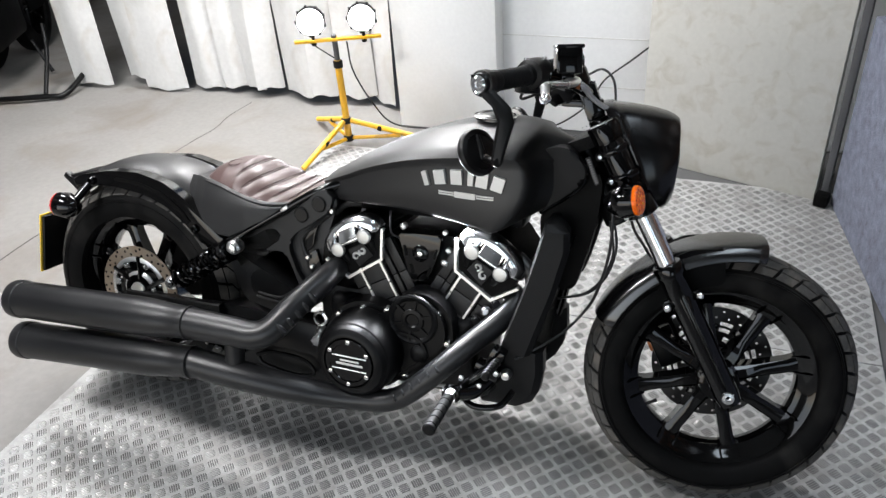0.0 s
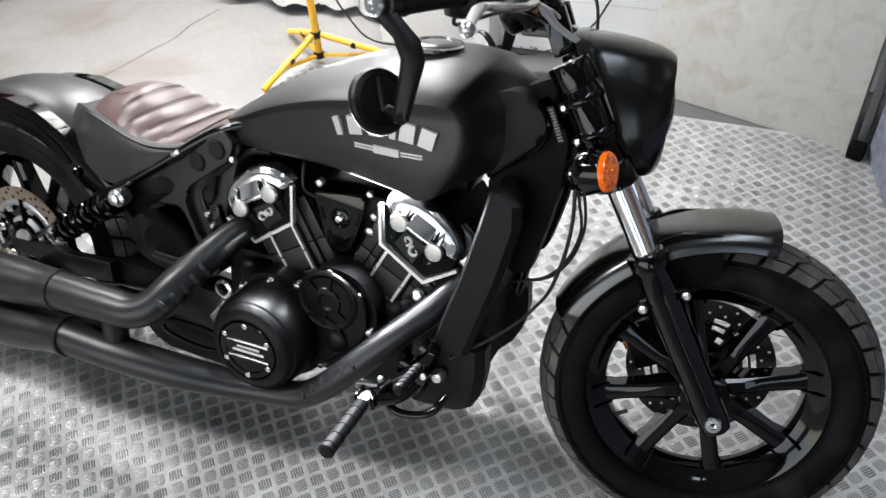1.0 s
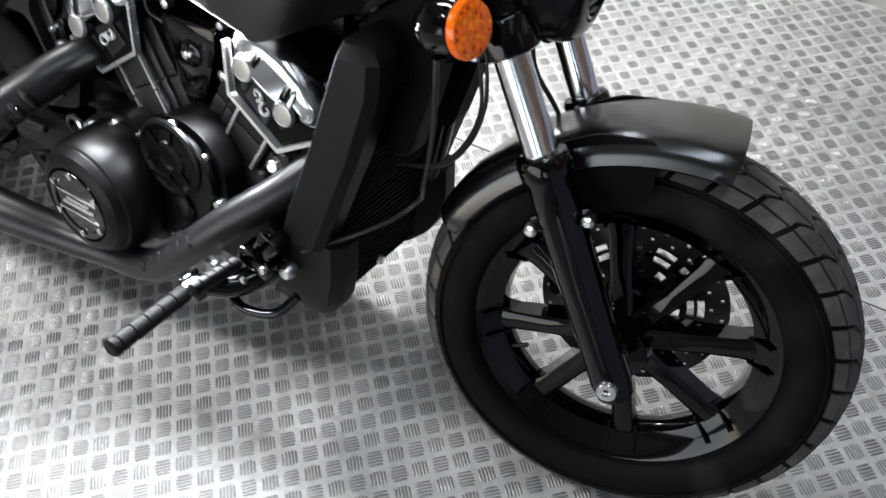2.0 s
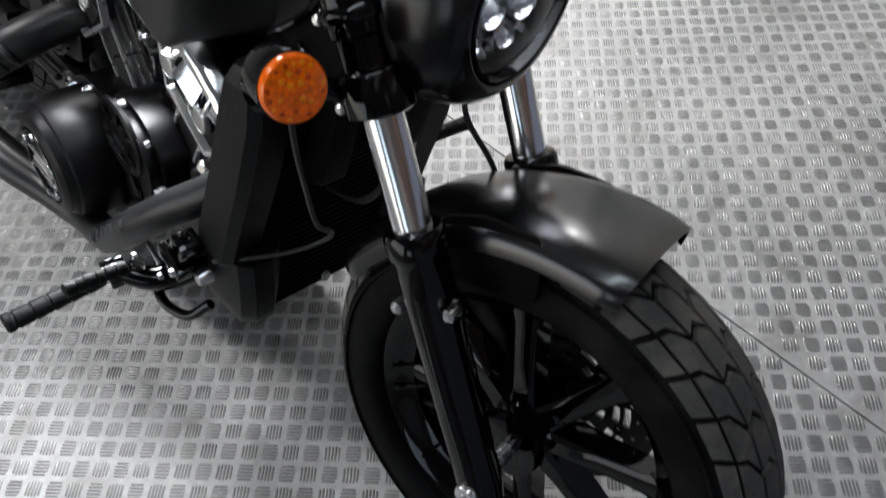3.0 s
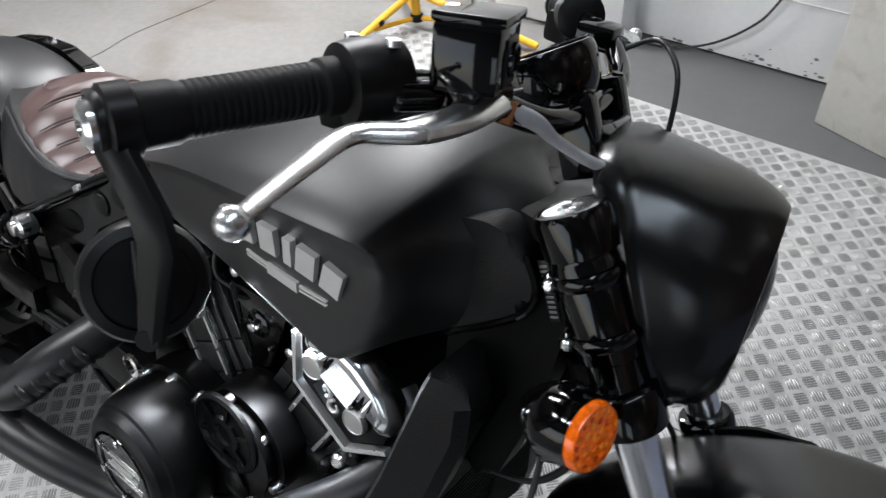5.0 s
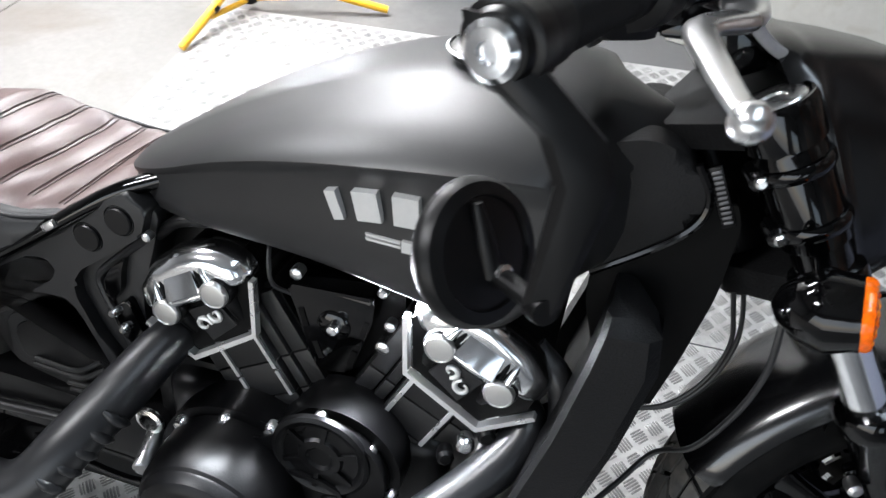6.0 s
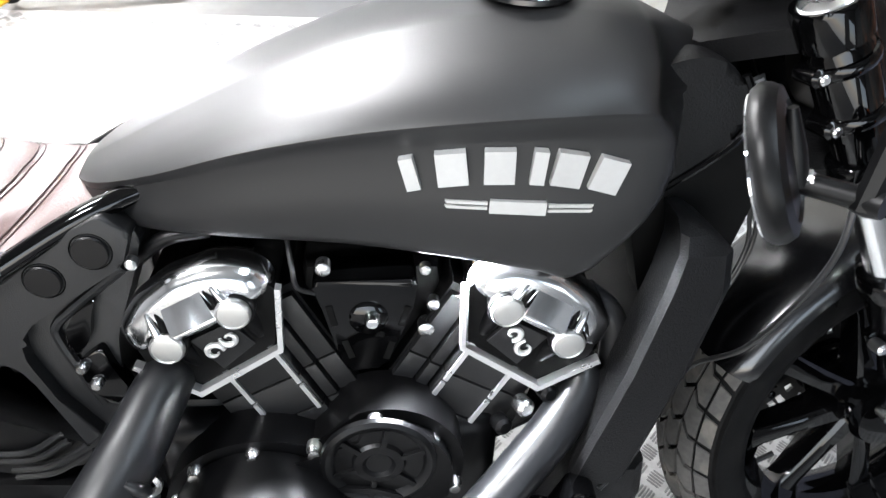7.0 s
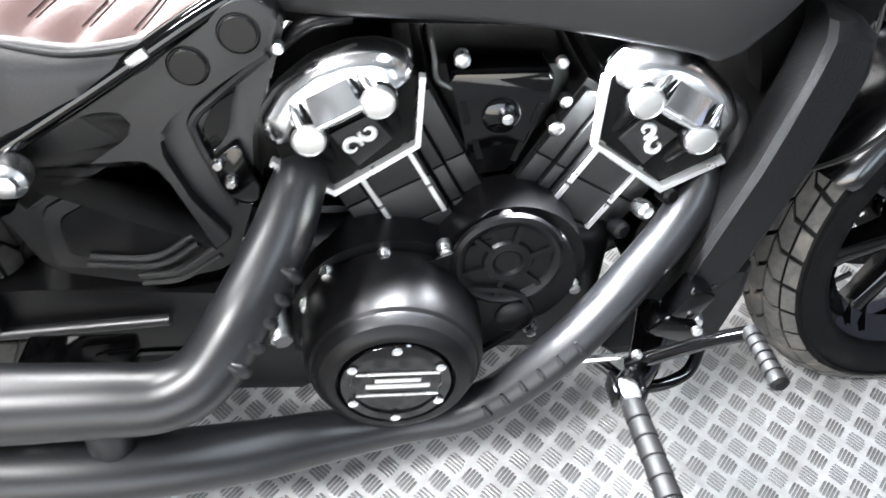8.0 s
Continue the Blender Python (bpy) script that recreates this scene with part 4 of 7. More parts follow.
for side in (-1, 1):
    bm = bmesh.new()
    tube(bm, BAR(side), 0.0125, 14, 8)
    part("handlebar", bm, GLOSS, bike, "black handlebar half", m=S)
bm = bmesh.new()
rod(bm, BAR(-1)[0], BAR(1)[0], 0.0125, 14)
part("handlebar", bm, GLOSS, bike, m=S)
for side in (-1, 1):
    bm = bmesh.new()
    box(bm, BAR(side)[0] + Vector((0.006, -side * 0.004, -0.018)), (0.040, 0.028, 0.078), 0.007, pose(0, 0, 0, 0, -24))
    riser = part("bar_riser", bm, GLOSS, bike, "gloss black bar clamp", m=S)
    for dx in (-0.012, 0.012):
        bm = bmesh.new()
        lathe(bm, BAR(side)[0] + Vector((dx - 0.008, -side * 0.004, 0.018)), (0.0, 0, 1), [(0.006, 0), (0.006, 0.007), (0.003, 0.007)], 10)
        part("riser_bolt", bm, GLOSS, riser, m=S)
    # grip
    g0, g1 = swap(un(0.342, -0.262, 0.979), side), swap(un(0.301, -0.397, 0.976), side)
    gd = (g1 - g0).normalized()
    L = (g1 - g0).length
    prof = [(0.014, 0), (0.0205, 0.001), (0.0205, 0.014), (0.0180, 0.017)]
    k = 0.020
    while k < L - 0.035:
        prof += [(0.0178, k), (0.0186, k + 0.0012), (0.0186, k + 0.0032), (0.0178, k + 0.0044)]
        k += 0.0052
    prof += [(0.0185, L - 0.030), (0.0205, L - 0.026), (0.0205, L - 0.002), (0.014, L)]
    bm = bmesh.new()
    lathe(bm, g0, gd, prof, 28)
    part("grip", bm, GRIPR, bike, "ribbed black rubber grip", 30, S)
    bm = bmesh.new()
    lathe(bm, g1 + gd * 0.001, gd, [(0.018, 0), (0.0195, 0.003), (0.0195, 0.016), (0.017, 0.020)], 24)
    part("bar_end", bm, BLACKP, bike, m=S)
    bm = bmesh.new()
    lathe(bm, g1 + gd * 0.021, gd, [(0.0155, 0), (0.0155, 0.004), (0.012, 0.007), (0.006, 0.0072), (0.005, 0.004)], 18)
    part("bar_end_bolt", bm, CHROME, bike, "bright bar end bolt", m=S)
    # switch housing
    sh = bmesh.new()
    p = g0 - gd * 0.026
    lathe(sh, p - gd * 0.026, gd, [(0.020, 0), (0.029, 0.004), (0.031, 0.016), (0.031, 0.036), (0.029, 0.049), (0.020, 0.053)], 22)
    box(sh, p + Vector((-0.012, 0, -0.018)), (0.046, 0.040, 0.040), 0.010, pose(0, 0, 0, 0, 0, side * -27))
    house = part("switch_housing", sh, BLACKP, bike, "black switch housing", m=S)
    for dx, dz in ((0.016, 0.028), (-0.018, 0.024)):
        bm = bmesh.new()
        lathe(bm, p + Vector((dx, 0, dz)), (0, 0, 1), [(0.0055, 0), (0.0055, 0.005), (0.003, 0.0055)], 10)
        part("housing_screw", bm, ALU, house, m=S)
    # mirror under the bar end
    mir = new("bar_end_mirror")
    mir.parent = bike
    tagged(mir, "round black mirror on a bent arm under the bar end")
    top = g1 + gd * 0.008
    arm = [top + Vector((-0.004, 0, 0.014))] + [swap(un(*p), side) for p in ((0.302, -0.411, 0.966), (0.336, -0.414, 0.938), (0.346, -0.416, 0.914), (0.333, -0.420, 0.838))]
    bm = bmesh.new()
    loops = []
    for (q, wd, th) in zip(arm, (0.038, 0.036, 0.033, 0.030, 0.020), (0.018, 0.017, 0.016, 0.015, 0.012)):
        loops.append([q + Vector((x * wd, y * th, 0)) for x, y in ((-0.5, -0.2), (-0.3, -0.5), (0.3, -0.5), (0.5, -0.2), (0.5, 0.2), (0.3, 0.5), (-0.3, 0.5), (-0.5, 0.2))])
    rings(bm, loops)
    part("mirror_arm", bm, BLACKP, mir, m=S)
    bm = bmesh.new()
    lathe(bm, top - gd * 0.012, gd, [(0.0195, 0), (0.0235, 0.002), (0.0235, 0.018), (0.0195, 0.020)], 24)
    part("mirror_clamp", bm, BLACKP, mir, m=S)
    mc = swap(un(0.288, -0.393, 0.850), side)
    back = swap(way(0.80, -0.47, 0.39), side)
    bm = bmesh.new()
    lathe(bm, mc, back, [(0.042, -0.004), (0.0445, 0.0), (0.0440, 0.005), (0.041, 0.010), (0.0335, 0.0125), (0.0325, 0.0105), (0.020, 0.0125), (0.001, 0.0135)], 44)
    part("mirror_shell", bm, BLACKP, mir, "smooth black mirror shell", m=S)
    mu, mv, mw = frame_of(back)
    bm = bmesh.new()
    foot = mc + Vector((0.004, 0, -0.012))
    tube(bm, [foot + back * 0.011, mc + back * 0.0125 + Vector((-0.002, 0, 0.006)), mc + back * 0.011 + Vector((-0.008, 0, 0.030))], [0.0085, 0.0065, 0.003], 10, 6)
    part("mirror_rib", bm, BLACKP, mir, m=S)
    bm = bmesh.new()
    lathe(bm, mc - back * 0.0045, -back, [(0.041, 0), (0.041, 0.001), (0.001, 0.0012)], 40)
    part("mirror_face", bm, MIRROR, mir, "mirror glass", m=S)
    bm = bmesh.new()
    b0 = mc + back * 0.012 + Vector((0.006, 0, -0.012))
    rod(bm, b0, arm[-1] + Vector((0, 0, 0.004)), 0.0065, 10)
    lathe(bm, arm[-1] + Vector((0.0, 0, 0.004)), (0.4, side * 0.9, 0), [(0.008, -0.008), (0.0095, 0.0), (0.008, 0.008)], 12)
    part("mirror_pivot", bm, BLACKP, mir, m=S)
    bm = bmesh.new()
    lathe(bm, b0 + back * 0.004, back, [(0.006, -0.003), (0.006, 0.004), (0.003, 0.005)], 10)
    part("pivot_bolt", bm, ALU, mir, m=S)
    # lever
    lv = [swap(un(*p), side) for p in ((0.410, -0.165, 0.964), (0.416, -0.215, 0.965), (0.411, -0.258, 0.966), (0.388, -0.296, 0.967), (0.397, -0.352, 0.963), (0.412, -0.413, 0.958))]
    bm = bmesh.new()
    tube(bm, lv, [0.0170, 0.0160, 0.0135, 0.0105, 0.0085, 0.0064], 14, 8, True, 0.55)
    r = bmesh.ops.create_uvsphere(bm, u_segments=18, v_segments=12, radius=0.0102)
    bmesh.ops.translate(bm, vec=lv[-1], verts=r["verts"])
    part("lever", bm, ALU, bike, "polished alloy lever with a ball end", m=S)
    # master cylinder and reservoir
    if side < 0:
        rc = un(0.400, -0.180, 1.003)
        rt = pose(0, 0, 0, 0, -4, 10)
        bm = bmesh.new()
        box(bm, rc, (0.050, 0.064, 0.050), 0.005, rt)
        res = part("brake_reservoir", bm, GLOSS, bike, "gloss black brake fluid reservoir", m=S)
        bm = bmesh.new()
        box(bm, rc + Vector((-0.001, 0, 0.027)), (0.054, 0.068, 0.008), 0.003, rt)
        part("reservoir_lid", bm, GLOSS, res, m=S)
        bm = bmesh.new()
        box(bm, rc + Vector((0.0255, 0.004, -0.001)), (0.003, 0.030, 0.034), 0.0012, rt)
        part("reservoir_panel", bm, BLACKP, res, m=S)
        bm = bmesh.new()
        lathe(bm, rc + Vector((0.026, 0.004, 0.0)), (0.98, 0.17, 0.07), [(0.0130, -0.001), (0.0130, 0.004), (0.0108, 0.005), (0.0095, 0.003), (0.001, 0.003)], 24)
        part("sight_glass", bm, GLOSS, res, m=S)
        bm = bmesh.new()
        rod(bm, un(0.408, -0.142, 0.966), un(0.372, -0.240, 0.976), 0.0125, 16, 0.003)
        box(bm, un(0.396, -0.185, 0.974), (0.042, 0.045, 0.028), 0.006)
        part("master_cylinder", bm, GLOSS, bike, "gloss black master cylinder", m=S)
        bm = bmesh.new()
        tube(bm, [un(*p) for p in ((0.412, -0.152, 0.958), (0.430, -0.128, 0.945), (0.439, -0.108, 0.928), (0.456, -0.084, 0.910), (0.474, -0.060, 0.896))], [0.008, 0.0075, 0.0055, 0.0050, 0.0050], 10)
        part("brake_hose", bm, HOSE, bike, "grey braided brake hose", m=S)
        bm = bmesh.new()
        lathe(bm, un(0.416, -0.152, 0.946), (0.1, 0.2, 1), [(0.0075, 0), (0.0075, 0.012), (0.006, 0.018)], 6)
        part("banjo_bolt", bm, COPPER, bike, m=S)
    else:
        bm = bmesh.new()
        box(bm, swap(un(0.388, -0.165, 0.968), 1), (0.045, 0.05, 0.03), 0.007)
        part("clutch_perch", bm, GLOSS, bike, "gloss black clutch perch", m=S)
        bm = bmesh.new()
        tube(bm, [(0.405, 0.135, 0.955), (0.440, 0.120, 0.972), (0.468, 0.105, 0.950), (0.478, 0.095, 0.900), (0.476, 0.085, 0.850)], 0.0030, 10)
        part("clutch_cable", bm, CABLE, bike, m=S)
bm = bmesh.new()
tube(bm, [un(*p) for p in ((0.40, -0.10, 0.955), (0.345, -0.15, 0.935), (0.320, -0.215, 0.928), (0.335, -0.245, 0.955))], 0.003, 8)
part("switch_wire", bm, CABLE, bike, m=S)

# gauge
bm = bmesh.new()
gx, gd = Vector((0.356, -0.004, 0.950)), Vector((-0.50, 0, 0.86)).normalized()
lathe(bm, gx - gd * 0.045, gd, [(0.02, -0.012), (0.044, -0.004), (0.053, 0.014), (0.056, 0.042), (0.054, 0.050), (0.050, 0.052)], 36)
gauge = part("gauge", bm, GLOSS, bike, "round gloss black speedometer pod", m=S)
bm = bmesh.new()
lathe(bm, gx + gd * 0.0075, gd, [(0.0505, 0), (0.0500, 0.001), (0.001, 0.001)], 36)
part("gauge_face", bm, material("gauge_glass", (0.03, 0.03, 0.032), 0.05), gauge, m=S)
bm = bmesh.new()
box(bm, (0.405, 0.0, 0.900), (0.09, 0.08, 0.022), 0.006)
part("gauge_bracket", bm, GLOSS, gauge, m=S)

# -- fuel tank --
# x, top z, crease half-width, crease z, bottom half-width, bottom z
TANK = [(-0.224, 0.672, 0.046, 0.664, 0.042, 0.648), (-0.208, 0.686, 0.076, 0.670, 0.070, 0.638), (-0.175, 0.705, 0.100, 0.684, 0.094, 0.634), (-0.130, 0.733, 0.124, 0.702, 0.116, 0.638), (-0.050, 0.776, 0.151, 0.738, 0.139, 0.645),
        (0.050, 0.818, 0.174, 0.768, 0.156, 0.650), (0.140, 0.843, 0.188, 0.784, 0.170, 0.644), (0.220, 0.856, 0.193, 0.793, 0.178, 0.633), (0.280, 0.856, 0.192, 0.796, 0.178, 0.624),
        (0.305, 0.852, 0.191, 0.796, 0.177, 0.624), (0.321, 0.848, 0.188, 0.795, 0.175, 0.629), (0.327, 0.846, 0.183, 0.793, 0.169, 0.633), (0.333, 0.843, 0.160, 0.791, 0.148, 0.640),
        (0.341, 0.840, 0.128, 0.790, 0.122, 0.648), (0.352, 0.836, 0.106, 0.788, 0.101, 0.658), (0.375, 0.826, 0.082, 0.784, 0.078, 0.680), (0.398, 0.818, 0.060, 0.778, 0.056, 0.698), (0.412, 0.812, 0.036, 0.772, 0.032, 0.712)]
# front edge of the flank: height, x
EDGE = [(0.62, 0.268), (0.645, 0.289), (0.665, 0.304), (0.690, 0.319), (0.716, 0.330), (0.743, 0.334), (0.766, 0.333), (0.782, 0.322), (0.793, 0.307), (0.806, 0.309), (0.830, 0.325), (0.90, 0.329)]


def tank_row(x, rows=None):
    T, W, C, WB, B = interp(TANK, x)
    D, q = T - C, max(0.0, min(1.0, (0.30 - x) / 0.12))
    half = [(0.0, T), (W * 0.20, T - (0.035 - 0.015 * q) * D), (W * 0.355, T - (0.11 - 0.06 * q) * D), (W * 0.385, T - (0.13 - 0.045 * q) * D), (W * 0.55, T - 0.25 * D), (W * 0.72, T - 0.44 * D), (W * 0.86, T - 0.63 * D), (W * 0.970, C + 0.14 * D), (W, C + 0.0015), (W - 0.001, C - 0.003), (W - 0.0065, C - 0.009),
            (W + (WB - W) * 0.10 - 0.0062, C + (B - C) * 0.15), (W + (WB - W) * 0.28 - 0.005, C + (B - C) * 0.32), (W + (WB - W) * 0.45 - 0.002, C + (B - C) * 0.50), (W + (WB - W) * 0.62, C + (B - C) * 0.66), (W + (WB - W) * 0.78, C + (B - C) * 0.78), (WB, B + 0.010), (WB - 0.0015, B + 0.004), (WB - 0.005, B + 0.0008), (WB - 0.028, B + 0.004), (WB * 0.4, B + 0.002)]
    return [(x, -y, z) for y, z in half] + [(x, y, z) for y, z in half[:0:-1]]


def to_edge(p):
    """Bends the front rows so that one of them runs along the flank's front edge."""
    x, y, z = p
    k = max(0.0, min(1.0, (x - 0.215) / 0.112)) if x < 0.327 else max(0.0, min(1.0, (0.412 - x) / 0.085))
    k = k * k * (3 - 2 * k) if x < 0.327 else k
    return (x + (interp(EDGE, z)[0] - 0.327) * k, y, z)


bm = bmesh.new()
xs = [-0.224, -0.217, -0.207, -0.19, -0.175, -0.155, -0.13, -0.10, -0.075, -0.05, -0.02, 0.015, 0.05, 0.08, 0.11, 0.14, 0.18, 0.21, 0.23, 0.25, 0.265, 0.28, 0.293, 0.305, 0.314, 0.321, 0.327, 0.333, 0.341, 0.352, 0.364, 0.375, 0.387, 0.398, 0.412]
loops = [tank_row(x) for x in xs]
# round the linear table a little
for _ in range(2):
    loops = [loops[0]] + [[tuple(0.25 * a + 0.5 * b + 0.25 * c for a, b, c in zip(p, q, r)) if not 0.30 < q[0] < 0.345 else q for p, q, r in zip(loops[i - 1], loops[i], loops[i + 1])] for i in range(1, len(loops) - 1)] + [loops[-1]]
rings(bm, [[to_edge(p) for p in row] for row in loops])
tank = part("fuel_tank", bm, SATIN, bike, "matt black fuel tank with a creased flank", 42)


def flank(x, f):
    """A point on the tank's right flank, f from the crease (0) to the lower edge (1), and its outward normal."""
    def p(x, f):
        T, W, C, WB, B = interp(TANK, x)
        return Vector((x, -(W + (WB - W) * f - 0.001), C + (B - C) * f))
    a, b, c = p(x, f), p(x + 0.02, f), p(x, min(1, f + 0.1))
    n = (b - a).cross(c - a).normalized()
    return a, (n if n.y < 0 else -n)


def badge(poly, lift=0.0035):
    """A raised plate on the flank; outline in (x, z)."""
    bm = bmesh.new()
    lo, hi = [], []
    for x, z in poly:
        T, W, C, WB, B = interp(TANK, x)
        f = (z - C) / (B - C)
        a, n = flank(x, f)
        lo.append(bm.verts.new(a - n * 0.006))
        hi.append(bm.verts.new(a + n * lift))
    q = len(poly)
    bm.faces.new(lo)
    bm.faces.new(hi[::-1])
    for i in range(q):
        bm.faces.new((lo[i], hi[i], hi[(i + 1) % q], lo[(i + 1) % q]))
    part("emblem_piece", bm, LETTER, tank, "raised silver emblem piece")


EM = [(0.103, 0.012, 0.735, 16), (0.138, 0.026, 0.7425, 9), (0.178, 0.026, 0.7465, 3), (0.211, 0.012, 0.7475, -2), (0.237, 0.026, 0.7460, -8), (0.272, 0.026, 0.7405, -15)]
for x, w, z, tilt in EM:
    ca, sa = math.cos(radians(tilt)), math.sin(radians(tilt))
    badge([(x + u * w / 2 * ca - v * 0.016 * sa, z + u * w / 2 * sa + v * 0.016 * ca) for u, v in ((-1, -1), (1, -1), (1, 1), (-1, 1))])
badge([(0.173, 0.7005), (0.222, 0.7005), (0.222, 0.7135), (0.173, 0.7135)])
for za in (0.7045, 0.7095):
    badge([(0.136, za - 0.0014), (0.171, za - 0.0014), (0.171, za + 0.0014), (0.134, za + 0.0014)], 0.002)
    badge([(0.224, za - 0.0014), (0.262, za - 0.0014), (0.264, za + 0.0014), (0.224, za + 0.0014)], 0.002)
# filler cap on top
bm = bmesh.new()
lathe(bm, (0.215, -0.030, 0.858), (0, -0.05, 1), [(0.046, -0.004), (0.046, 0.004), (0.040, 0.008), (0.030, 0.009), (0.028, 0.007), (0.010, 0.008)], 32)
part("filler_cap", bm, FENDERP, tank, "flush black filler cap")
bm = bmesh.new()
lathe(bm, (0.215, -0.030, 0.859), (0, -0.05, 1), [(0.048, 0), (0.051, 0.002), (0.048, 0.004)], 36, close_loop=True)
part("cap_ring", bm, ALU, tank, "bright filler ring")

# frame cover below the tank nose
for side in (-1, 1):
    bm = bmesh.new()
    prism(bm, rounded([(0.330, 0.80), (0.380, 0.815), (0.418, 0.802), (0.440, 0.765), (0.436, 0.735), (0.400, 0.704), (0.350, 0.664), (0.310, 0.66)], 0.018), side * 0.045, side * 0.086, 0.012, 3)
    part("neck_cover", bm, SHROUDM, bike, "textured black neck cover")
    bm = bmesh.new()
    tube(bm, [(0.345, side * 0.084, 0.660), (0.400, side * 0.086, 0.701), (0.434, side * 0.086, 0.734), (0.441, side * 0.085, 0.765), (0.424, side * 0.084, 0.796)], 0.0045, 8, 5)
    part("neck_lip", bm, GLOSS, bike)
    bm = bmesh.new()
    prism(bm, rounded([(0.345, 0.67), (0.46, 0.775), (0.477, 0.74), (0.472, 0.655), (0.455, 0.57), (0.432, 0.48), (0.385, 0.48), (0.345, 0.62)], 0.020), side * 0.04, side * 0.078, 0.014, 3)
    part("neck_panel", bm, DARKGAP, bike, "matt black frame neck")

# stamped strip on the neck, its marks as plain bars
bm = bmesh.new()
box(bm, (0.452, -0.0785, 0.765), (0.0125, 0.0024, 0.064), 0.0008, pose(0, 0, 0, 0, -25))
strip_plate = part("stamped_strip", bm, BLACKP, bike, "narrow stamped strip")
for k in range(11):
    f = (k - 5) * 0.0053
    bm = bmesh.new()
    box(bm, (0.452 - f * 0.423, -0.0800, 0.765 + f * 0.906), (0.0085, 0.0012, 0.0028), 0.0004, pose(0, 0, 0, 0, -25))
    part("mark", bm, POSTM, strip_plate)
# two leads dropping behind the fork
for dx in (0.0, 0.010):
    bm = bmesh.new()
    tube(bm, [(0.462 + dx, -0.035, 0.72), (0.486 + dx, -0.030, 0.664), (0.500 + dx, -0.030, 0.615), (0.508 + dx * 0.5, -0.030, 0.567), (0.492 + dx * 0.5, -0.032, 0.510), (0.455 + dx * 0.5, -0.035, 0.465), (0.390, -0.035, 0.440)], 0.0028, 8, 5)
    part("lead", bm, CABLE, bike)

# -- seat --
# x, height, half width of the brown pad, edge height
SEAT = [(-0.575, 0.648, 0.060, 0.635), (-0.545, 0.672, 0.085, 0.640), (-0.500, 0.690, 0.108, 0.640), (-0.450, 0.694, 0.126, 0.632), (-0.400, 0.674, 0.136, 0.620), (-0.340, 0.654, 0.136, 0.612), (-0.280, 0.650, 0.124, 0.618), (-0.220, 0.662, 0.098, 0.634), (-0.180, 0.674, 0.075, 0.652)]
sx = [-0.575 + 0.395 * k / 72 for k in range(73)]
SEAMS = [-0.43, -0.385, -0.34, -0.295, -0.25]


def seat_z(x, y):
    H, W, E = interp(SEAT, x)
    u = min(1.0, abs(y) / W)
    z = E + (H - E) * (1 - u ** 2.6)
    for s in SEAMS:
        q = s + 0.10 * abs(y) - 0.9 * y * y * 4
        d = x - q
        z -= 0.0019 * math.exp(-(d / 0.0042) ** 2)
        z += 0.0012 * math.exp(-((abs(d) - 0.02) / 0.012) ** 2)
    return z


bm = bmesh.new()
loops = []
for x in sx:
    H, W, E = interp(SEAT, x)
    top = [(x, W * (-1 + 2 * k / 40), seat_z(x, W * (-1 + 2 * k / 40))) for k in range(41)]
    low = [(x, W * 0.98, E - 0.02), (x, -W * 0.98, E - 0.02)]
    loops.append(top + low)
rings(bm, loops)
seat = part("seat", bm, BROWN, bike, "brown leather saddle with curved stitched pleats", 60)
for s in SEAMS:
    for o in (-0.0035, 0.0035):
        pts = []
        for k in range(13):
            y = -0.115 + 0.23 * k / 12
            x = s + 0.10 * abs(y) - 0.9 * y * y * 4 + o
            W = interp(SEAT, x)[1]
            if abs(y) < W * 0.93:
                pts.append((x, y, seat_z(x, y) + 0.0008))
        bm = bmesh.new()
        tube(bm, pts, 0.0008, 5, 3)
        part("stitching", bm, material("dark_thread", (0.05, 0.031, 0.028), 0.7) if "dark_thread" not in bpy.data.materials else bpy.data.materials["dark_thread"], seat)
# embossed oval
bm = bmesh.new()
lathe(bm, (-0.487, -0.045, seat_z(-0.487, -0.045) - 0.001), (-0.05, -0.18, 1), [(0.017, 0), (0.019, 0.0022), (0.021, 0)], 28, close_loop=True)
part("seat_emboss", bm, BROWN, seat, "embossed oval mark")
# black skirt
bm = bmesh.new()
SK = [(-0.62, 0.640, 0.060, 0.600, 0.075), (-0.58, 0.646, 0.085, 0.570, 0.110), (-0.54, 0.645, 0.106, 0.535, 0.132), (-0.49, 0.641, 0.122, 0.512, 0.146), (-0.45, 0.634, 0.134, 0.510, 0.150), (-0.40, 0.622, 0.144, 0.535, 0.153), (-0.34, 0.614, 0.144, 0.562, 0.150), (-0.28, 0.619, 0.131, 0.592, 0.137), (-0.22, 0.634, 0.104, 0.620, 0.110), (-0.175, 0.650, 0.080, 0.642, 0.086)]
loops = []
for k in range(46):
    x = -0.62 + 0.445 * k / 45
    T, W, B, WB = interp(SK, x)
    half = [(W * 0.6, T - 0.004), (W * 0.93, T + 0.002), (W, T - 0.004), (W + (WB - W) * 0.5 + 0.004, (T + B) / 2), (WB, B + 0.006), (WB - 0.008, B), (WB * 0.6, B - 0.004)]
    loops.append([(x, -y, z) for y, z in half] + [(x, y, z) for y, z in half[::-1]])
rings(bm, loops)
part("seat_skirt", bm, BLEATHER, bike, "black leather seat skirt", 50)
for side in (-1, 1):
    bm = bmesh.new()
    tube(bm, [(x, side * (interp(SK, x)[1] + 0.001), interp(SK, x)[0] - 0.001) for x in (-0.54, -0.49, -0.44, -0.39, -0.34, -0.28, -0.22, -0.18)], 0.0028, 8, 5)
    part("seat_piping", bm, BLEATHER, seat)

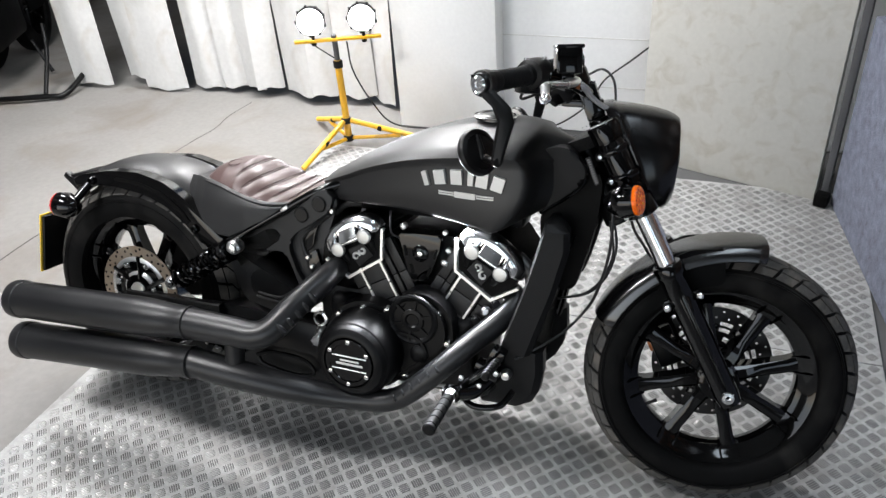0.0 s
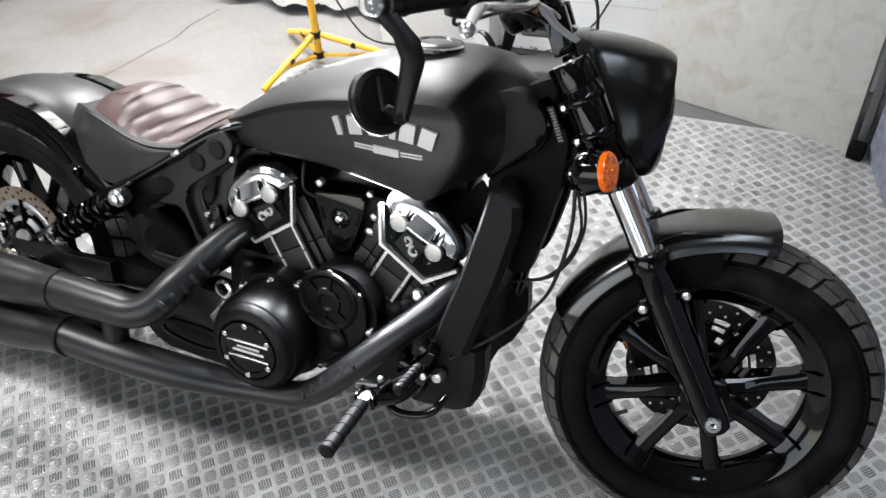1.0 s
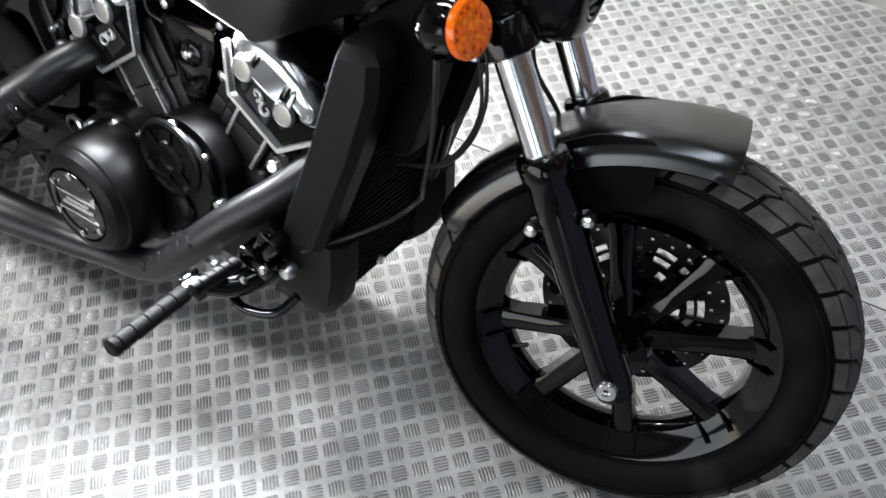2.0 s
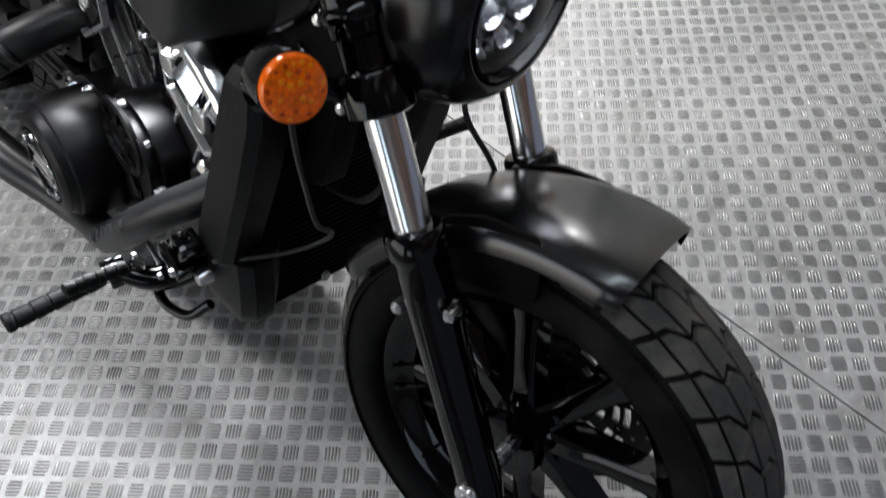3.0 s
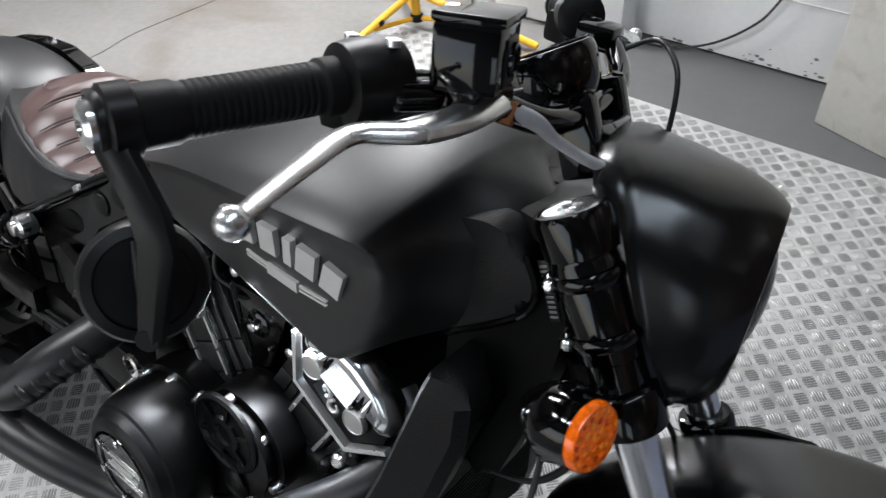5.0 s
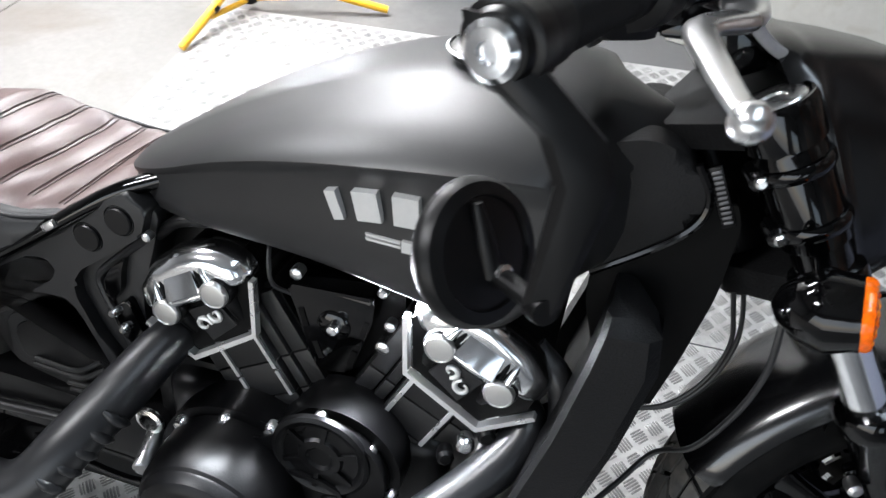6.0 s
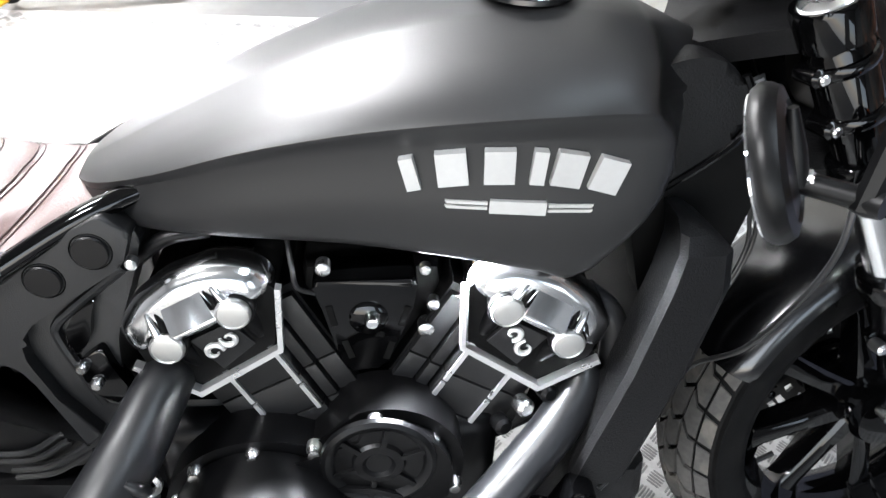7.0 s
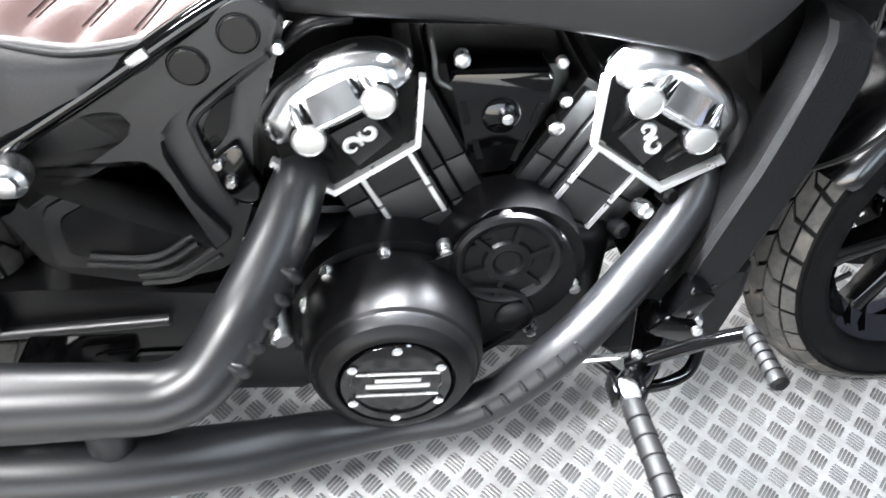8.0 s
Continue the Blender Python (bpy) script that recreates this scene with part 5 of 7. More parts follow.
# -- rear fender --
bm = bmesh.new()
loops = []
RF = [(164, 0.352, 0.078), (134, 0.356, 0.092), (118, 0.362, 0.098), (100, 0.366, 0.102), (84, 0.370, 0.106), (68, 0.376, 0.108), (52, 0.368, 0.106), (40, 0.350, 0.10)]
for a, r, h in [tuple([al] + interp([(-b, *rest) for b, *rest in RF], -al)) for al in [130 - 92 * k / 30 for k in range(31)]]:
    ang = radians(a)
    outer, inner = [], []
    for k in range(17):
        u = -1 + 2 * k / 16
        y = h * math.sin(u * 1.45) / math.sin(1.45)
        dr = -0.062 * (1 - math.cos(u * 1.35)) ** 1.2
        for lst, th in ((outer, 0.0), (inner, 0.004)):
            lst.append((RX + (r + dr - th) * math.cos(ang), y * (1 - th * 4), RZ + (r + dr - th) * math.sin(ang)))
    loops.append(outer + inner[::-1])
rings(bm, loops)
rfen = part("rear_fender", bm, SATIN, bike, "satin black rear fender", 40)
for side in (-1, 1):
    # fender rail: a broad arched arm
    rail = [(-0.965, 0.585), (-0.90, 0.600), (-0.82, 0.602), (-0.73, 0.592), (-0.66, 0.568), (-0.60, 0.525), (-0.545, 0.470), (-0.49, 0.462), (-0.475, 0.500), (-0.535, 0.535), (-0.595, 0.595), (-0.66, 0.632), (-0.74, 0.650), (-0.84, 0.645), (-0.93, 0.625), (-0.97, 0.612)]
    bm = bmesh.new()
    prism(bm, rounded(rail, 0.012, 3), side * 0.100, side * 0.132, 0.007, 3)
    arm = part("fender_rail", bm, GLOSS, bike, "black fender rail")
    # groove drawn as a raised strip with its shade in the colour
    bm = bmesh.new()
    ribbon(bm, [(-0.82, 0.625), (-0.74, 0.620), (-0.67, 0.600), (-0.61, 0.560), (-0.585, 0.53)], 0.010, side * 0.130, side * 0.1345)
    part("rail_groove", bm, DARKGAP, arm)
    for bx, bz in ((-0.568, 0.515), (-0.90, 0.612)):
        bm = bmesh.new()
        lathe(bm, (bx, side * 0.131, bz), (0, side, 0), [(0.0115, 0), (0.0115, 0.007), (0.008, 0.010), (0.0055, 0.010), (0.005, 0.005)], 18)
        part("rail_bolt", bm, GLOSS, arm)
    turn_signal("tail_signal", (-0.968, side * 0.185, 0.548), (-0.98, side * 0.02, 0.0), REDL, (-0.91, side * 0.135, 0.600), None, "small red rear turn signal in a black shell", 0.034, 0.065)
bm = bmesh.new()
box(bm, (-1.010, 0, 0.600), (0.11, 0.13, 0.014), 0.005, pose(0, 0, 0, 0, -14))
part("tail_lamp_bar", bm, BLACKP, bike, "slim black tail light bar")
# number plate on a bracket behind the wheel
bm = bmesh.new()
box(bm, (-1.085, -0.045, 0.410), (0.010, 0.230, 0.172), 0.004, pose(0, 0, 0, 0, 10))
plate_holder = part("number_plate_holder", bm, BLACKP, bike, "black plate holder")
bm = bmesh.new()
box(bm, (-1.0925, -0.045, 0.410), (0.004, 0.238, 0.180), 0.0015, pose(0, 0, 0, 0, 10))
part("number_plate", bm, YELLOWP, plate_holder, "yellow number plate seen from behind")
bm = bmesh.new()
tube(bm, [(-1.08, 0.0, 0.46), (-1.02, 0.0, 0.53), (-0.94, 0.0, 0.585)], 0.014, 10)
box(bm, (-1.00, -0.06, 0.545), (0.17, 0.02, 0.018), 0.004, pose(0, 0, 0, 0, 40))
part("plate_bracket", bm, BLACKP, plate_holder)

# -- rear suspension --
for side in (-1, 1):
    a, b = Vector((-0.416, side * 0.170, 0.500)), Vector((-0.640, side * 0.150, 0.360))
    d = (b - a).normalized()
    L = (b - a).length
    sh = new("rear_shock")
    sh.parent = bike
    tagged(sh, "black rear shock absorber with a coil spring")
    bm = bmesh.new()
    rod(bm, a, b, 0.016, 16)
    lathe(bm, a + d * 0.025, d, [(0.012, 0), (0.030, 0.003), (0.030, 0.016), (0.02, 0.02)], 20)
    lathe(bm, b - d * 0.045, d, [(0.02, 0), (0.030, 0.003), (0.030, 0.014), (0.012, 0.018)], 20)
    part("damper", bm, GLOSS, sh)
    bm = bmesh.new()
    u, v, w = frame_of(d)
    pts = [a + d * (0.042 + (L - 0.09) * k / 84) + (u * math.cos(k * 2 * math.pi / 12) + v * math.sin(k * 2 * math.pi / 12)) * 0.0255 for k in range(85)]
    tube(bm, pts, 0.0052, 7, 1, False)
    part("coil_spring", bm, GLOSS, sh)
    for q in (a, b):
        bm = bmesh.new()
        lathe(bm, q + Vector((0, side * 0.0, 0)), (0, side, 0), [(0.017, -0.014), (0.019, -0.01), (0.019, 0.012), (0.013, 0.016), (0.012, 0.022), (0.006, 0.024)], 18)
        part("shock_eye", bm, ALU, sh, "bright shock bolt")
    bm = bmesh.new()
    loops = []
    for x, z, h in ((-0.50, 0.290, 0.050), (-0.54, 0.287, 0.052), (-0.62, 0.282, 0.052), (-0.70, 0.278, 0.046), (-0.83, 0.280, 0.036)):
        y = side * (0.134 if x > -0.65 else 0.114)
        loops.append([(x, y + dy, z + dz * h) for dy, dz in ((-0.014, -0.4), (-0.010, -0.5), (0.010, -0.5), (0.014, -0.4), (0.014, 0.4), (0.010, 0.5), (-0.010, 0.5), (-0.014, 0.4))])
    rings(bm, loops)
    part("swingarm", bm, BLACKP, bike, "black swingarm")
bm = bmesh.new()
box(bm, (RX + 0.085, -0.135, RZ - 0.080), (0.07, 0.055, 0.10), 0.014, pose(0, 0, 0, 0, 130), 3)
part("rear_caliper", bm, CASEB, bike, "black rear brake caliper")

# -- frame side casting: a sunk back plate under a raised, branching web --
for side in (-1, 1):
    plate = [(-0.150, 0.640), (-0.200, 0.655), (-0.300, 0.590), (-0.400, 0.520), (-0.470, 0.475), (-0.480, 0.430), (-0.440, 0.330), (-0.330, 0.305), (-0.235, 0.330), (-0.200, 0.430), (-0.195, 0.510), (-0.165, 0.590)]
    bm = bmesh.new()
    prism(bm, rounded(plate, 0.016), side * 0.060, side * 0.112, 0.004, 2)
    cast = part("frame_casting", bm, TEXB, bike, "textured black frame side casting")
    web = [(-0.475, 0.492), (-0.346, 0.563), (-0.230, 0.639), (-0.180, 0.667), (-0.156, 0.645), (-0.168, 0.610), (-0.228, 0.568), (-0.268, 0.540), (-0.284, 0.517), (-0.284, 0.493), (-0.264, 0.438), (-0.228, 0.385), (-0.250, 0.366), (-0.281, 0.459),
           (-0.295, 0.484), (-0.313, 0.491), (-0.340, 0.483), (-0.376, 0.460), (-0.435, 0.424), (-0.445, 0.442), (-0.372, 0.487), (-0.322, 0.510), (-0.308, 0.524), (-0.309, 0.539), (-0.322, 0.547), (-0.351, 0.542), (-0.470, 0.470)]
    bm = bmesh.new()
    prism(bm, rounded(web, 0.006, 3), side * 0.100, side * 0.1290, 0.0045, 3)
    part("casting_web", bm, TEXB, cast, "raised branching web")
    for pts, yy, mt, nm in (([(-0.465, 0.455), (-0.362, 0.528), (-0.330, 0.535), (-0.322, 0.526), (-0.370, 0.499), (-0.450, 0.446)], 0.1205, TEXB, "slot_pad"),
                            ([(-0.425, 0.420), (-0.345, 0.468), (-0.317, 0.476), (-0.302, 0.467), (-0.286, 0.435), (-0.262, 0.368), (-0.300, 0.335), (-0.430, 0.340)], 0.1205, TEXB, "side_panel"),
                            ([(-0.408, 0.412), (-0.345, 0.450), (-0.322, 0.457), (-0.310, 0.449), (-0.274, 0.392), (-0.304, 0.358), (-0.408, 0.360)], 0.1255, BLACKP, "side_panel"),
                            ([(-0.202, 0.572), (-0.230, 0.546), (-0.245, 0.519), (-0.236, 0.492), (-0.217, 0.518), (-0.212, 0.546)], 0.1235, GLOSS, "leaf_cover"),
                            ([(-0.209, 0.508), (-0.238, 0.484), (-0.230, 0.450), (-0.206, 0.424), (-0.188, 0.446), (-0.202, 0.480)], 0.1250, GLOSS, "engine_bracket")):
        bm = bmesh.new()
        prism(bm, rounded(pts, 0.009), side * 0.105, side * yy, 0.0035, 3)
        part(nm, bm, mt, cast)
    bm = bmesh.new()
    tube(bm, [(px, side * 0.1165, pz) for px, pz in ((-0.171, 0.602), (-0.229, 0.553), (-0.250, 0.531), (-0.251, 0.512), (-0.238, 0.470), (-0.222, 0.424))], 0.0055, 8, 5)
    part("casting_lip", bm, TEXB, cast)
    for line in (((-0.385, 0.363), (-0.318, 0.360), (-0.270, 0.391)), ((-0.391, 0.351), (-0.315, 0.348), (-0.266, 0.379)), ((-0.338, 0.332), (-0.295, 0.338), (-0.248, 0.372)), ((-0.336, 0.321), (-0.292, 0.327), (-0.243, 0.361))):
        bm = bmesh.new()
        tube(bm, [(px, side * 0.1275, pz) for px, pz in line], 0.0036, 8, 5)
        part("panel_rib", bm, SATIN, cast)
    for cxz in ((-0.244, 0.594), (-0.194, 0.627)):
        bm = bmesh.new()
        lathe(bm, (cxz[0], side * 0.1275, cxz[1]), (0, side, 0), [(0.0180, 0), (0.0180, 0.004), (0.0165, 0.0055), (0.001, 0.0055)], 28)
        part("frame_plug", bm, BLACKP, cast)
        # gap round the plug drawn as a ring coloured like shade
        bm = bmesh.new()
        lathe(bm, (cxz[0], side * 0.1285, cxz[1]), (0, side, 0), [(0.0184, 0), (0.0198, 0.0015), (0.0206, 0)], 28, close_loop=True)
        part("plug_ring", bm, DARKGAP, cast)
    for bx, bz in ((-0.231, 0.484), (-0.220, 0.461)):
        bm = bmesh.new()
        lathe(bm, (bx, side * 0.124, bz), (0, side, 0), [(0.0068, 0), (0.0068, 0.006), (0.0045, 0.010), (0.002, 0.010)], 12)
        part("bracket_bolt", bm, ALU, cast, "bright bolt")
    # seat rail tube
    bm = bmesh.new()
    tube(bm, [(-0.145, side * 0.095, 0.678), (-0.21, side * 0.118, 0.652), (-0.34, side * 0.140, 0.570), (-0.47, side * 0.150, 0.490), (-0.52, side * 0.135, 0.465)], 0.011, 10, 6)
    part("seat_rail", bm, GLOSS, bike, "gloss black seat rail")
    bm = bmesh.new()
    box(bm, (-0.285, side * 0.142, 0.608), (0.022, 0.008, 0.010), 0.003, pose(0, 0, 0, 0, -32))
    part("rail_clip", bm, ALU, bike)
bm = bmesh.new()
box(bm, (-0.33, 0, 0.46), (0.26, 0.15, 0.26), 0.03)
part("battery_box", bm, BLACKP, bike, "black battery box between the castings")
bm = bmesh.new()
rod(bm, (-0.312, -0.136, 0.269), (-0.535, -0.136, 0.250), 0.0075, 12, 0.002)
part("lower_rail", bm, SATIN, bike)

# -- engine --
engine = new("engine")
engine.parent = bike
tagged(engine, "black V-twin engine with polished head covers")
bm = bmesh.new()
box(bm, (0.02, 0, 0.285), (0.40, 0.25, 0.22), 0.03, None, 3)
box(bm, (-0.15, 0, 0.33), (0.14, 0.20, 0.16), 0.03)
part("crankcase", bm, CASEB, engine)
# right cover: a large and a small round joined
CO, CP = (-0.050, 0.290), (0.085, 0.362)


def cover_outline(g):
    pts = circle(CO, 0.110 + g, 30, 62, 318) + circle(CP, 0.082 + g, 22, -62, 118)
    return pts


bm = bmesh.new()
prism(bm, cover_outline(0.006), -0.10, -0.163, 0.004)
part("cover_flange", bm, CASEB, engine)
bm = bmesh.new()
prism(bm, cover_outline(-0.008), -0.160, -0.180, 0.010, 3)
part("right_cover", bm, CASEB, engine, "matt black right engine cover")
bm = bmesh.new()
lathe(bm, (CO[0], -0.167, CO[1]), (0, -1, 0), [(0.1045, 0), (0.1035, 0.034), (0.1000, 0.066), (0.0950, 0.078), (0.0915, 0.0815), (0.0905, 0.0845), (0.0840, 0.0935), (0.0760, 0.0985), (0.0690, 0.1005), (0.0655, 0.1005), (0.064, 0.094), (0.02, 0.094)], 64)
part("clutch_dome", bm, CASEB, engine, "round matt black clutch cover", 20)
bm = bmesh.new()
lathe(bm, (CO[0], -0.2605, CO[1]), (0, -1, 0), [(0.063, 0), (0.063, 0.004), (0.060, 0.008), (0.050, 0.008), (0.048, 0.0055), (0.001, 0.0055)], 48)
cap = part("cover_cap", bm, GLOSS, engine, "gloss black round cap with bright bars")
for z, w, h, mt in ((0.016, 0.092, 0.0035, SILVER), (-0.018, 0.092, 0.0035, SILVER), (-0.004, 0.070, 0.0055, LETTER), (0.005, 0.050, 0.0045, LETTER)):
    bm = bmesh.new()
    box(bm, (CO[0] + 0.002, -0.2670, CO[1] + z), (w, 0.003, h), 0.0012)
    part("cap_bar", bm, mt, cap, "plain bright bar")
for k in range(6):
    a = radians(90 + 60 * k)
    bm = bmesh.new()
    lathe(bm, (CO[0] + 0.0545 * math.cos(a), -0.2680, CO[1] + 0.0545 * math.sin(a)), (0, -1, 0), [(0.0055, 0), (0.0055, 0.003), (0.003, 0.0035)], 10)
    part("cap_screw", bm, CHROME, cap)
# small round with rings and ribs
bm = bmesh.new()
lathe(bm, (CP[0] - 0.008, -0.177, CP[1] + 0.026), (0, -1, 0), [(0.064, 0), (0.063, 0.006), (0.058, 0.0085), (0.052, 0.0065), (0.048, 0.0025), (0.030, 0.0025), (0.027, 0.007), (0.018, 0.008), (0.014, 0.0045), (0.001, 0.0045)], 44)
part("drive_cover", bm, CASEB, engine, "ringed black drive cover")
for k in range(6):
    a = radians(20 + 60 * k)
    c = Vector((CP[0] - 0.008, 0, CP[1] + 0.026))
    bm = bmesh.new()
    u = Vector((math.cos(a), 0, math.sin(a)))
    ribbon(bm, [(c.x + u.x * 0.026, c.z + u.z * 0.026), (c.x + u.x * 0.052, c.z + u.z * 0.052)], 0.006, -0.177, -0.1845)
    part("drive_rib", bm, CASEB, engine)
bm = bmesh.new()
ribbon(bm, [(0.003, 0.350), (0.040, 0.351), (0.074, 0.348), (0.100, 0.337), (0.112, 0.315), (0.110, 0.296), (0.091, 0.273), (0.066, 0.252), (0.043, 0.236)], 0.007, -0.176, -0.1860)
part("cover_rib", bm, CASEB, engine)
bm = bmesh.new()
lathe(bm, (0.095, -0.179, 0.302), (0, -1, 0), [(0.024, 0), (0.024, 0.004), (0.020, 0.007), (0.001, 0.007)], 26)
part("cover_boss", bm, CASEB, engine)
for bx, bz in ((-0.123, 0.366), (-0.059, 0.390), (0.007, 0.398), (0.073, 0.438), (0.136, 0.406), (0.163, 0.338), (0.120, 0.268), (-0.148, 0.318), (-0.150, 0.255), (0.055, 0.232)):
    bm = bmesh.new()
    lathe(bm, (bx, -0.160, bz), (0, -1, 0), [(0.0085, 0), (0.0085, 0.010), (0.0062, 0.013), (0.0062, 0.018), (0.003, 0.0185)], 14)
    part("cover_bolt", bm, ALU, engine, "bright cover bolt")
# hose nipple behind the cover
bm = bmesh.new()
rod(bm, (-0.190, -0.140, 0.300), (-0.175, -0.200, 0.290), 0.013, 14, 0.002)
part("oil_fitting", bm, ALU, engine, "bright oil line fitting")
bm = bmesh.new()
lathe(bm, (-0.185, -0.150, 0.335), (0, -1, 0), [(0.014, 0), (0.020, 0.002), (0.020, 0.008), (0.014, 0.010)], 20, close_loop=True)
part("oil_clamp", bm, ALU, engine)

# -- cylinders: one built, the other mirrored about the plane between them --
MX = 0.0705


def cylinder(front_one):
    def f(p):
        return (2 * MX - p[0], p[1]) if front_one else (p[0], p[1])

    def fl(pts):
        q = [f(p) for p in pts]
        return q[::-1] if front_one else q

    cyl = new("cylinder")
    cyl.parent = engine
    # barrel: stacked panels along the cylinder axis
    ax = Vector((-0.485, 0.875))
    nx = Vector((0.875, 0.485))
    base = Vector((0.020, 0.345))

    def at(s, w):
        q = base + ax * s + nx * w
        return (q[0], q[1])

    barrel = bmesh.new()
    prism(barrel, fl([at(-0.02, -0.075), at(-0.02, 0.080), at(0.215, 0.080), at(0.215, -0.075)]), 0.10, -0.100, 0.006)
    part("barrel", barrel, DARKGAP, cyl, "matt black finned barrel")
    for w0, w1, yy in ((-0.072, -0.044, -0.111), (-0.040, 0.032, -0.119), (0.036, 0.050, -0.113), (0.053, 0.076, -0.109)):
        for s0, s1 in ((-0.010, 0.066), (0.068, 0.116), (0.118, 0.205)):
            bm = bmesh.new()
            prism(bm, fl([at(s0, w0), at(s0, w1), at(s1, w1), at(s1, w0)]), -0.09, yy, 0.0025)
            part("barrel_panel", bm, TEXB, cyl)
    # bright edge lines
    for w in (-0.034, 0.026):
        for s0, s1 in ((0.066, 0.104), (0.108, 0.168)):
            bm = bmesh.new()
            a, b = f(at(s0, w)), f(at(s1, w))
            ribbon(bm, [a, b], 0.0052, -0.117, -0.1225)
            part("bright_edge", bm, SILVER, cyl, "bright machined edge")
    # head
    HEAD = [(-0.188, 0.530), (-0.172, 0.488), (-0.112, 0.452), (-0.025, 0.511), (-0.022, 0.590), (-0.040, 0.616), (-0.092, 0.616), (-0.145, 0.585)]
    bm = bmesh.new()
    prism(bm, fl([(-0.180, 0.530), (-0.166, 0.490), (-0.112, 0.458), (-0.030, 0.513), (-0.027, 0.583), (-0.05, 0.607), (-0.092, 0.608), (-0.142, 0.580)]), 0.09, -0.1285, 0.003)
    part("head", bm, DARKGAP, cyl, "black cylinder head")
    cm = Vector((-0.1005, 0.5445))

    def hd(w, q, y):
        """A point of the head: w across from the middle of the two caps, q up the cylinder, y sideways."""
        p = f(cm + nx * w + ax * q)
        return (p[0], y, p[1])

    def facet(pts):
        """A solid plate with a sloping face: outline of (w, q, y), its sides going inwards."""
        bm = bmesh.new()
        gw, gq = sum(p[0] for p in pts) / len(pts), sum(p[1] for p in pts) / len(pts)
        loops = [[hd(gw + (w - gw) * k, gq + (q - gq) * k, y + d) for w, q, y in pts] for k, d in ((1.0, 0.022), (1.0, 0.0015), (0.985, 0.0004), (0.95, 0.0))]
        rings(bm, [lp[::-1] for lp in loops] if front_one else loops)
        bmesh.ops.recalc_face_normals(bm, faces=bm.faces)
        return bm

    part("head_boss", facet([(-0.024, -0.012, -0.134), (0.024, -0.012, -0.134), (0.030, -0.050, -0.131), (-0.018, -0.062, -0.131)]), TEXB, cyl, "", 24)
    for w in (-0.0405, 0.0405):
        bm = bmesh.new()
        tube(bm, [hd(w, -0.002, -0.124), hd(w * 0.98, -0.022, -0.124), hd(w * 0.93, -0.045, -0.120)], [0.0135, 0.0120, 0.0095], 14, 4)
        part("head_post", bm, CASEB, cyl)
    # bright lower trim
    bm = bmesh.new()
    ribbon(bm, [f(p) for p in ((-0.176, 0.490), (-0.112, 0.4515), (-0.0245, 0.5105), (-0.0225, 0.588))], 0.0060, -0.126, -0.1375)
    part("head_trim", bm, SILVER, cyl, "bright angular head trim")
    # polished cover: a bulged crown above the two caps, with a raised panel between two ridges
    cov = [(-0.190, 0.530), (-0.178, 0.498), (-0.150, 0.514), (-0.110, 0.546), (-0.074, 0.568), (-0.030, 0.578), (-0.027, 0.590), (-0.036, 0.607), (-0.060, 0.617), (-0.092, 0.615), (-0.130, 0.600), (-0.168, 0.568)]
    outline = fl(rounded(cov, 0.012, 4))
    gx, gz = sum(p[0] for p in outline) / len(outline), sum(p[1] for p in outline) / len(outline)
    bm = bmesh.new()
    loops = []
    for shrink, y in ((0.0, -0.106), (0.0, -0.115), (0.03, -0.1225), (0.09, -0.1300), (0.18, -0.1360), (0.30, -0.1395), (0.45, -0.1410)):
        loops.append([(x + (gx - x) * shrink, y, z + (gz - z) * shrink) for x, z in outline])
    rings(bm, loops)
    part("head_cover", bm, CHROME, cyl, "polished chrome head cover", 50)
    part("cover_panel", facet([(-0.026, 0.010, -0.1530), (0.026, 0.010, -0.1530), (0.024, 0.044, -0.1380), (-0.020, 0.044, -0.1380)]), CHROME, cyl, "flat polished panel", 24)
    part("side_panel", facet([(0.046, 0.018, -0.1450), (0.062, 0.012, -0.1390), (0.055, 0.034, -0.1310), (0.040, 0.042, -0.1360)]), CHROME, cyl, "", 24)
    part("side_panel", facet([(-0.062, 0.010, -0.1390), (-0.046, 0.018, -0.1450), (-0.038, 0.040, -0.1360), (-0.056, 0.034, -0.1310)]), CHROME, cyl, "", 24)
    # rounded rail between the caps, beads coloured as shaded grooves beside the panel and ridges along them
    bm = bmesh.new()
    tube(bm, [hd(-0.030, 0.005, -0.143), hd(0.0, 0.0055, -0.1445), hd(0.030, 0.005, -0.143)], [0.0055, 0.0062, 0.0055], 12, 5)
    part("cover_rail", bm, CHROME, cyl)
    for sg in (-1, 1):
        bm = bmesh.new()
        tube(bm, [hd(sg * 0.031, 0.014, -0.1440), hd(sg * 0.029, 0.029, -0.1410), hd(sg * 0.027, 0.044, -0.1355)], [0.0030, 0.0026, 0.0020], 8, 4)
        part("cover_groove", bm, DARKGAP, cyl, "dark bead coloured as a shaded groove beside the panel")
        bm = bmesh.new()
        tube(bm, [hd(sg * 0.041, 0.010, -0.142), hd(sg * 0.038, 0.029, -0.1395), hd(sg * 0.035, 0.044, -0.1340)], [0.0075, 0.0050, 0.0030], 10, 5)
        part("cover_ridge", bm, CHROME, cyl)
    for p in ((-0.135, 0.523), (-0.066, 0.566)):
        q = f(p)
        bm = bmesh.new()
        lathe(bm, (q[0], -0.122, q[1]), (0, -1, 0), [(0.0205, 0), (0.0205, 0.020), (0.019, 0.022), (0.001, 0.022)], 26)
        part("cap_seat", bm, CASEB, cyl)
        bm = bmesh.new()
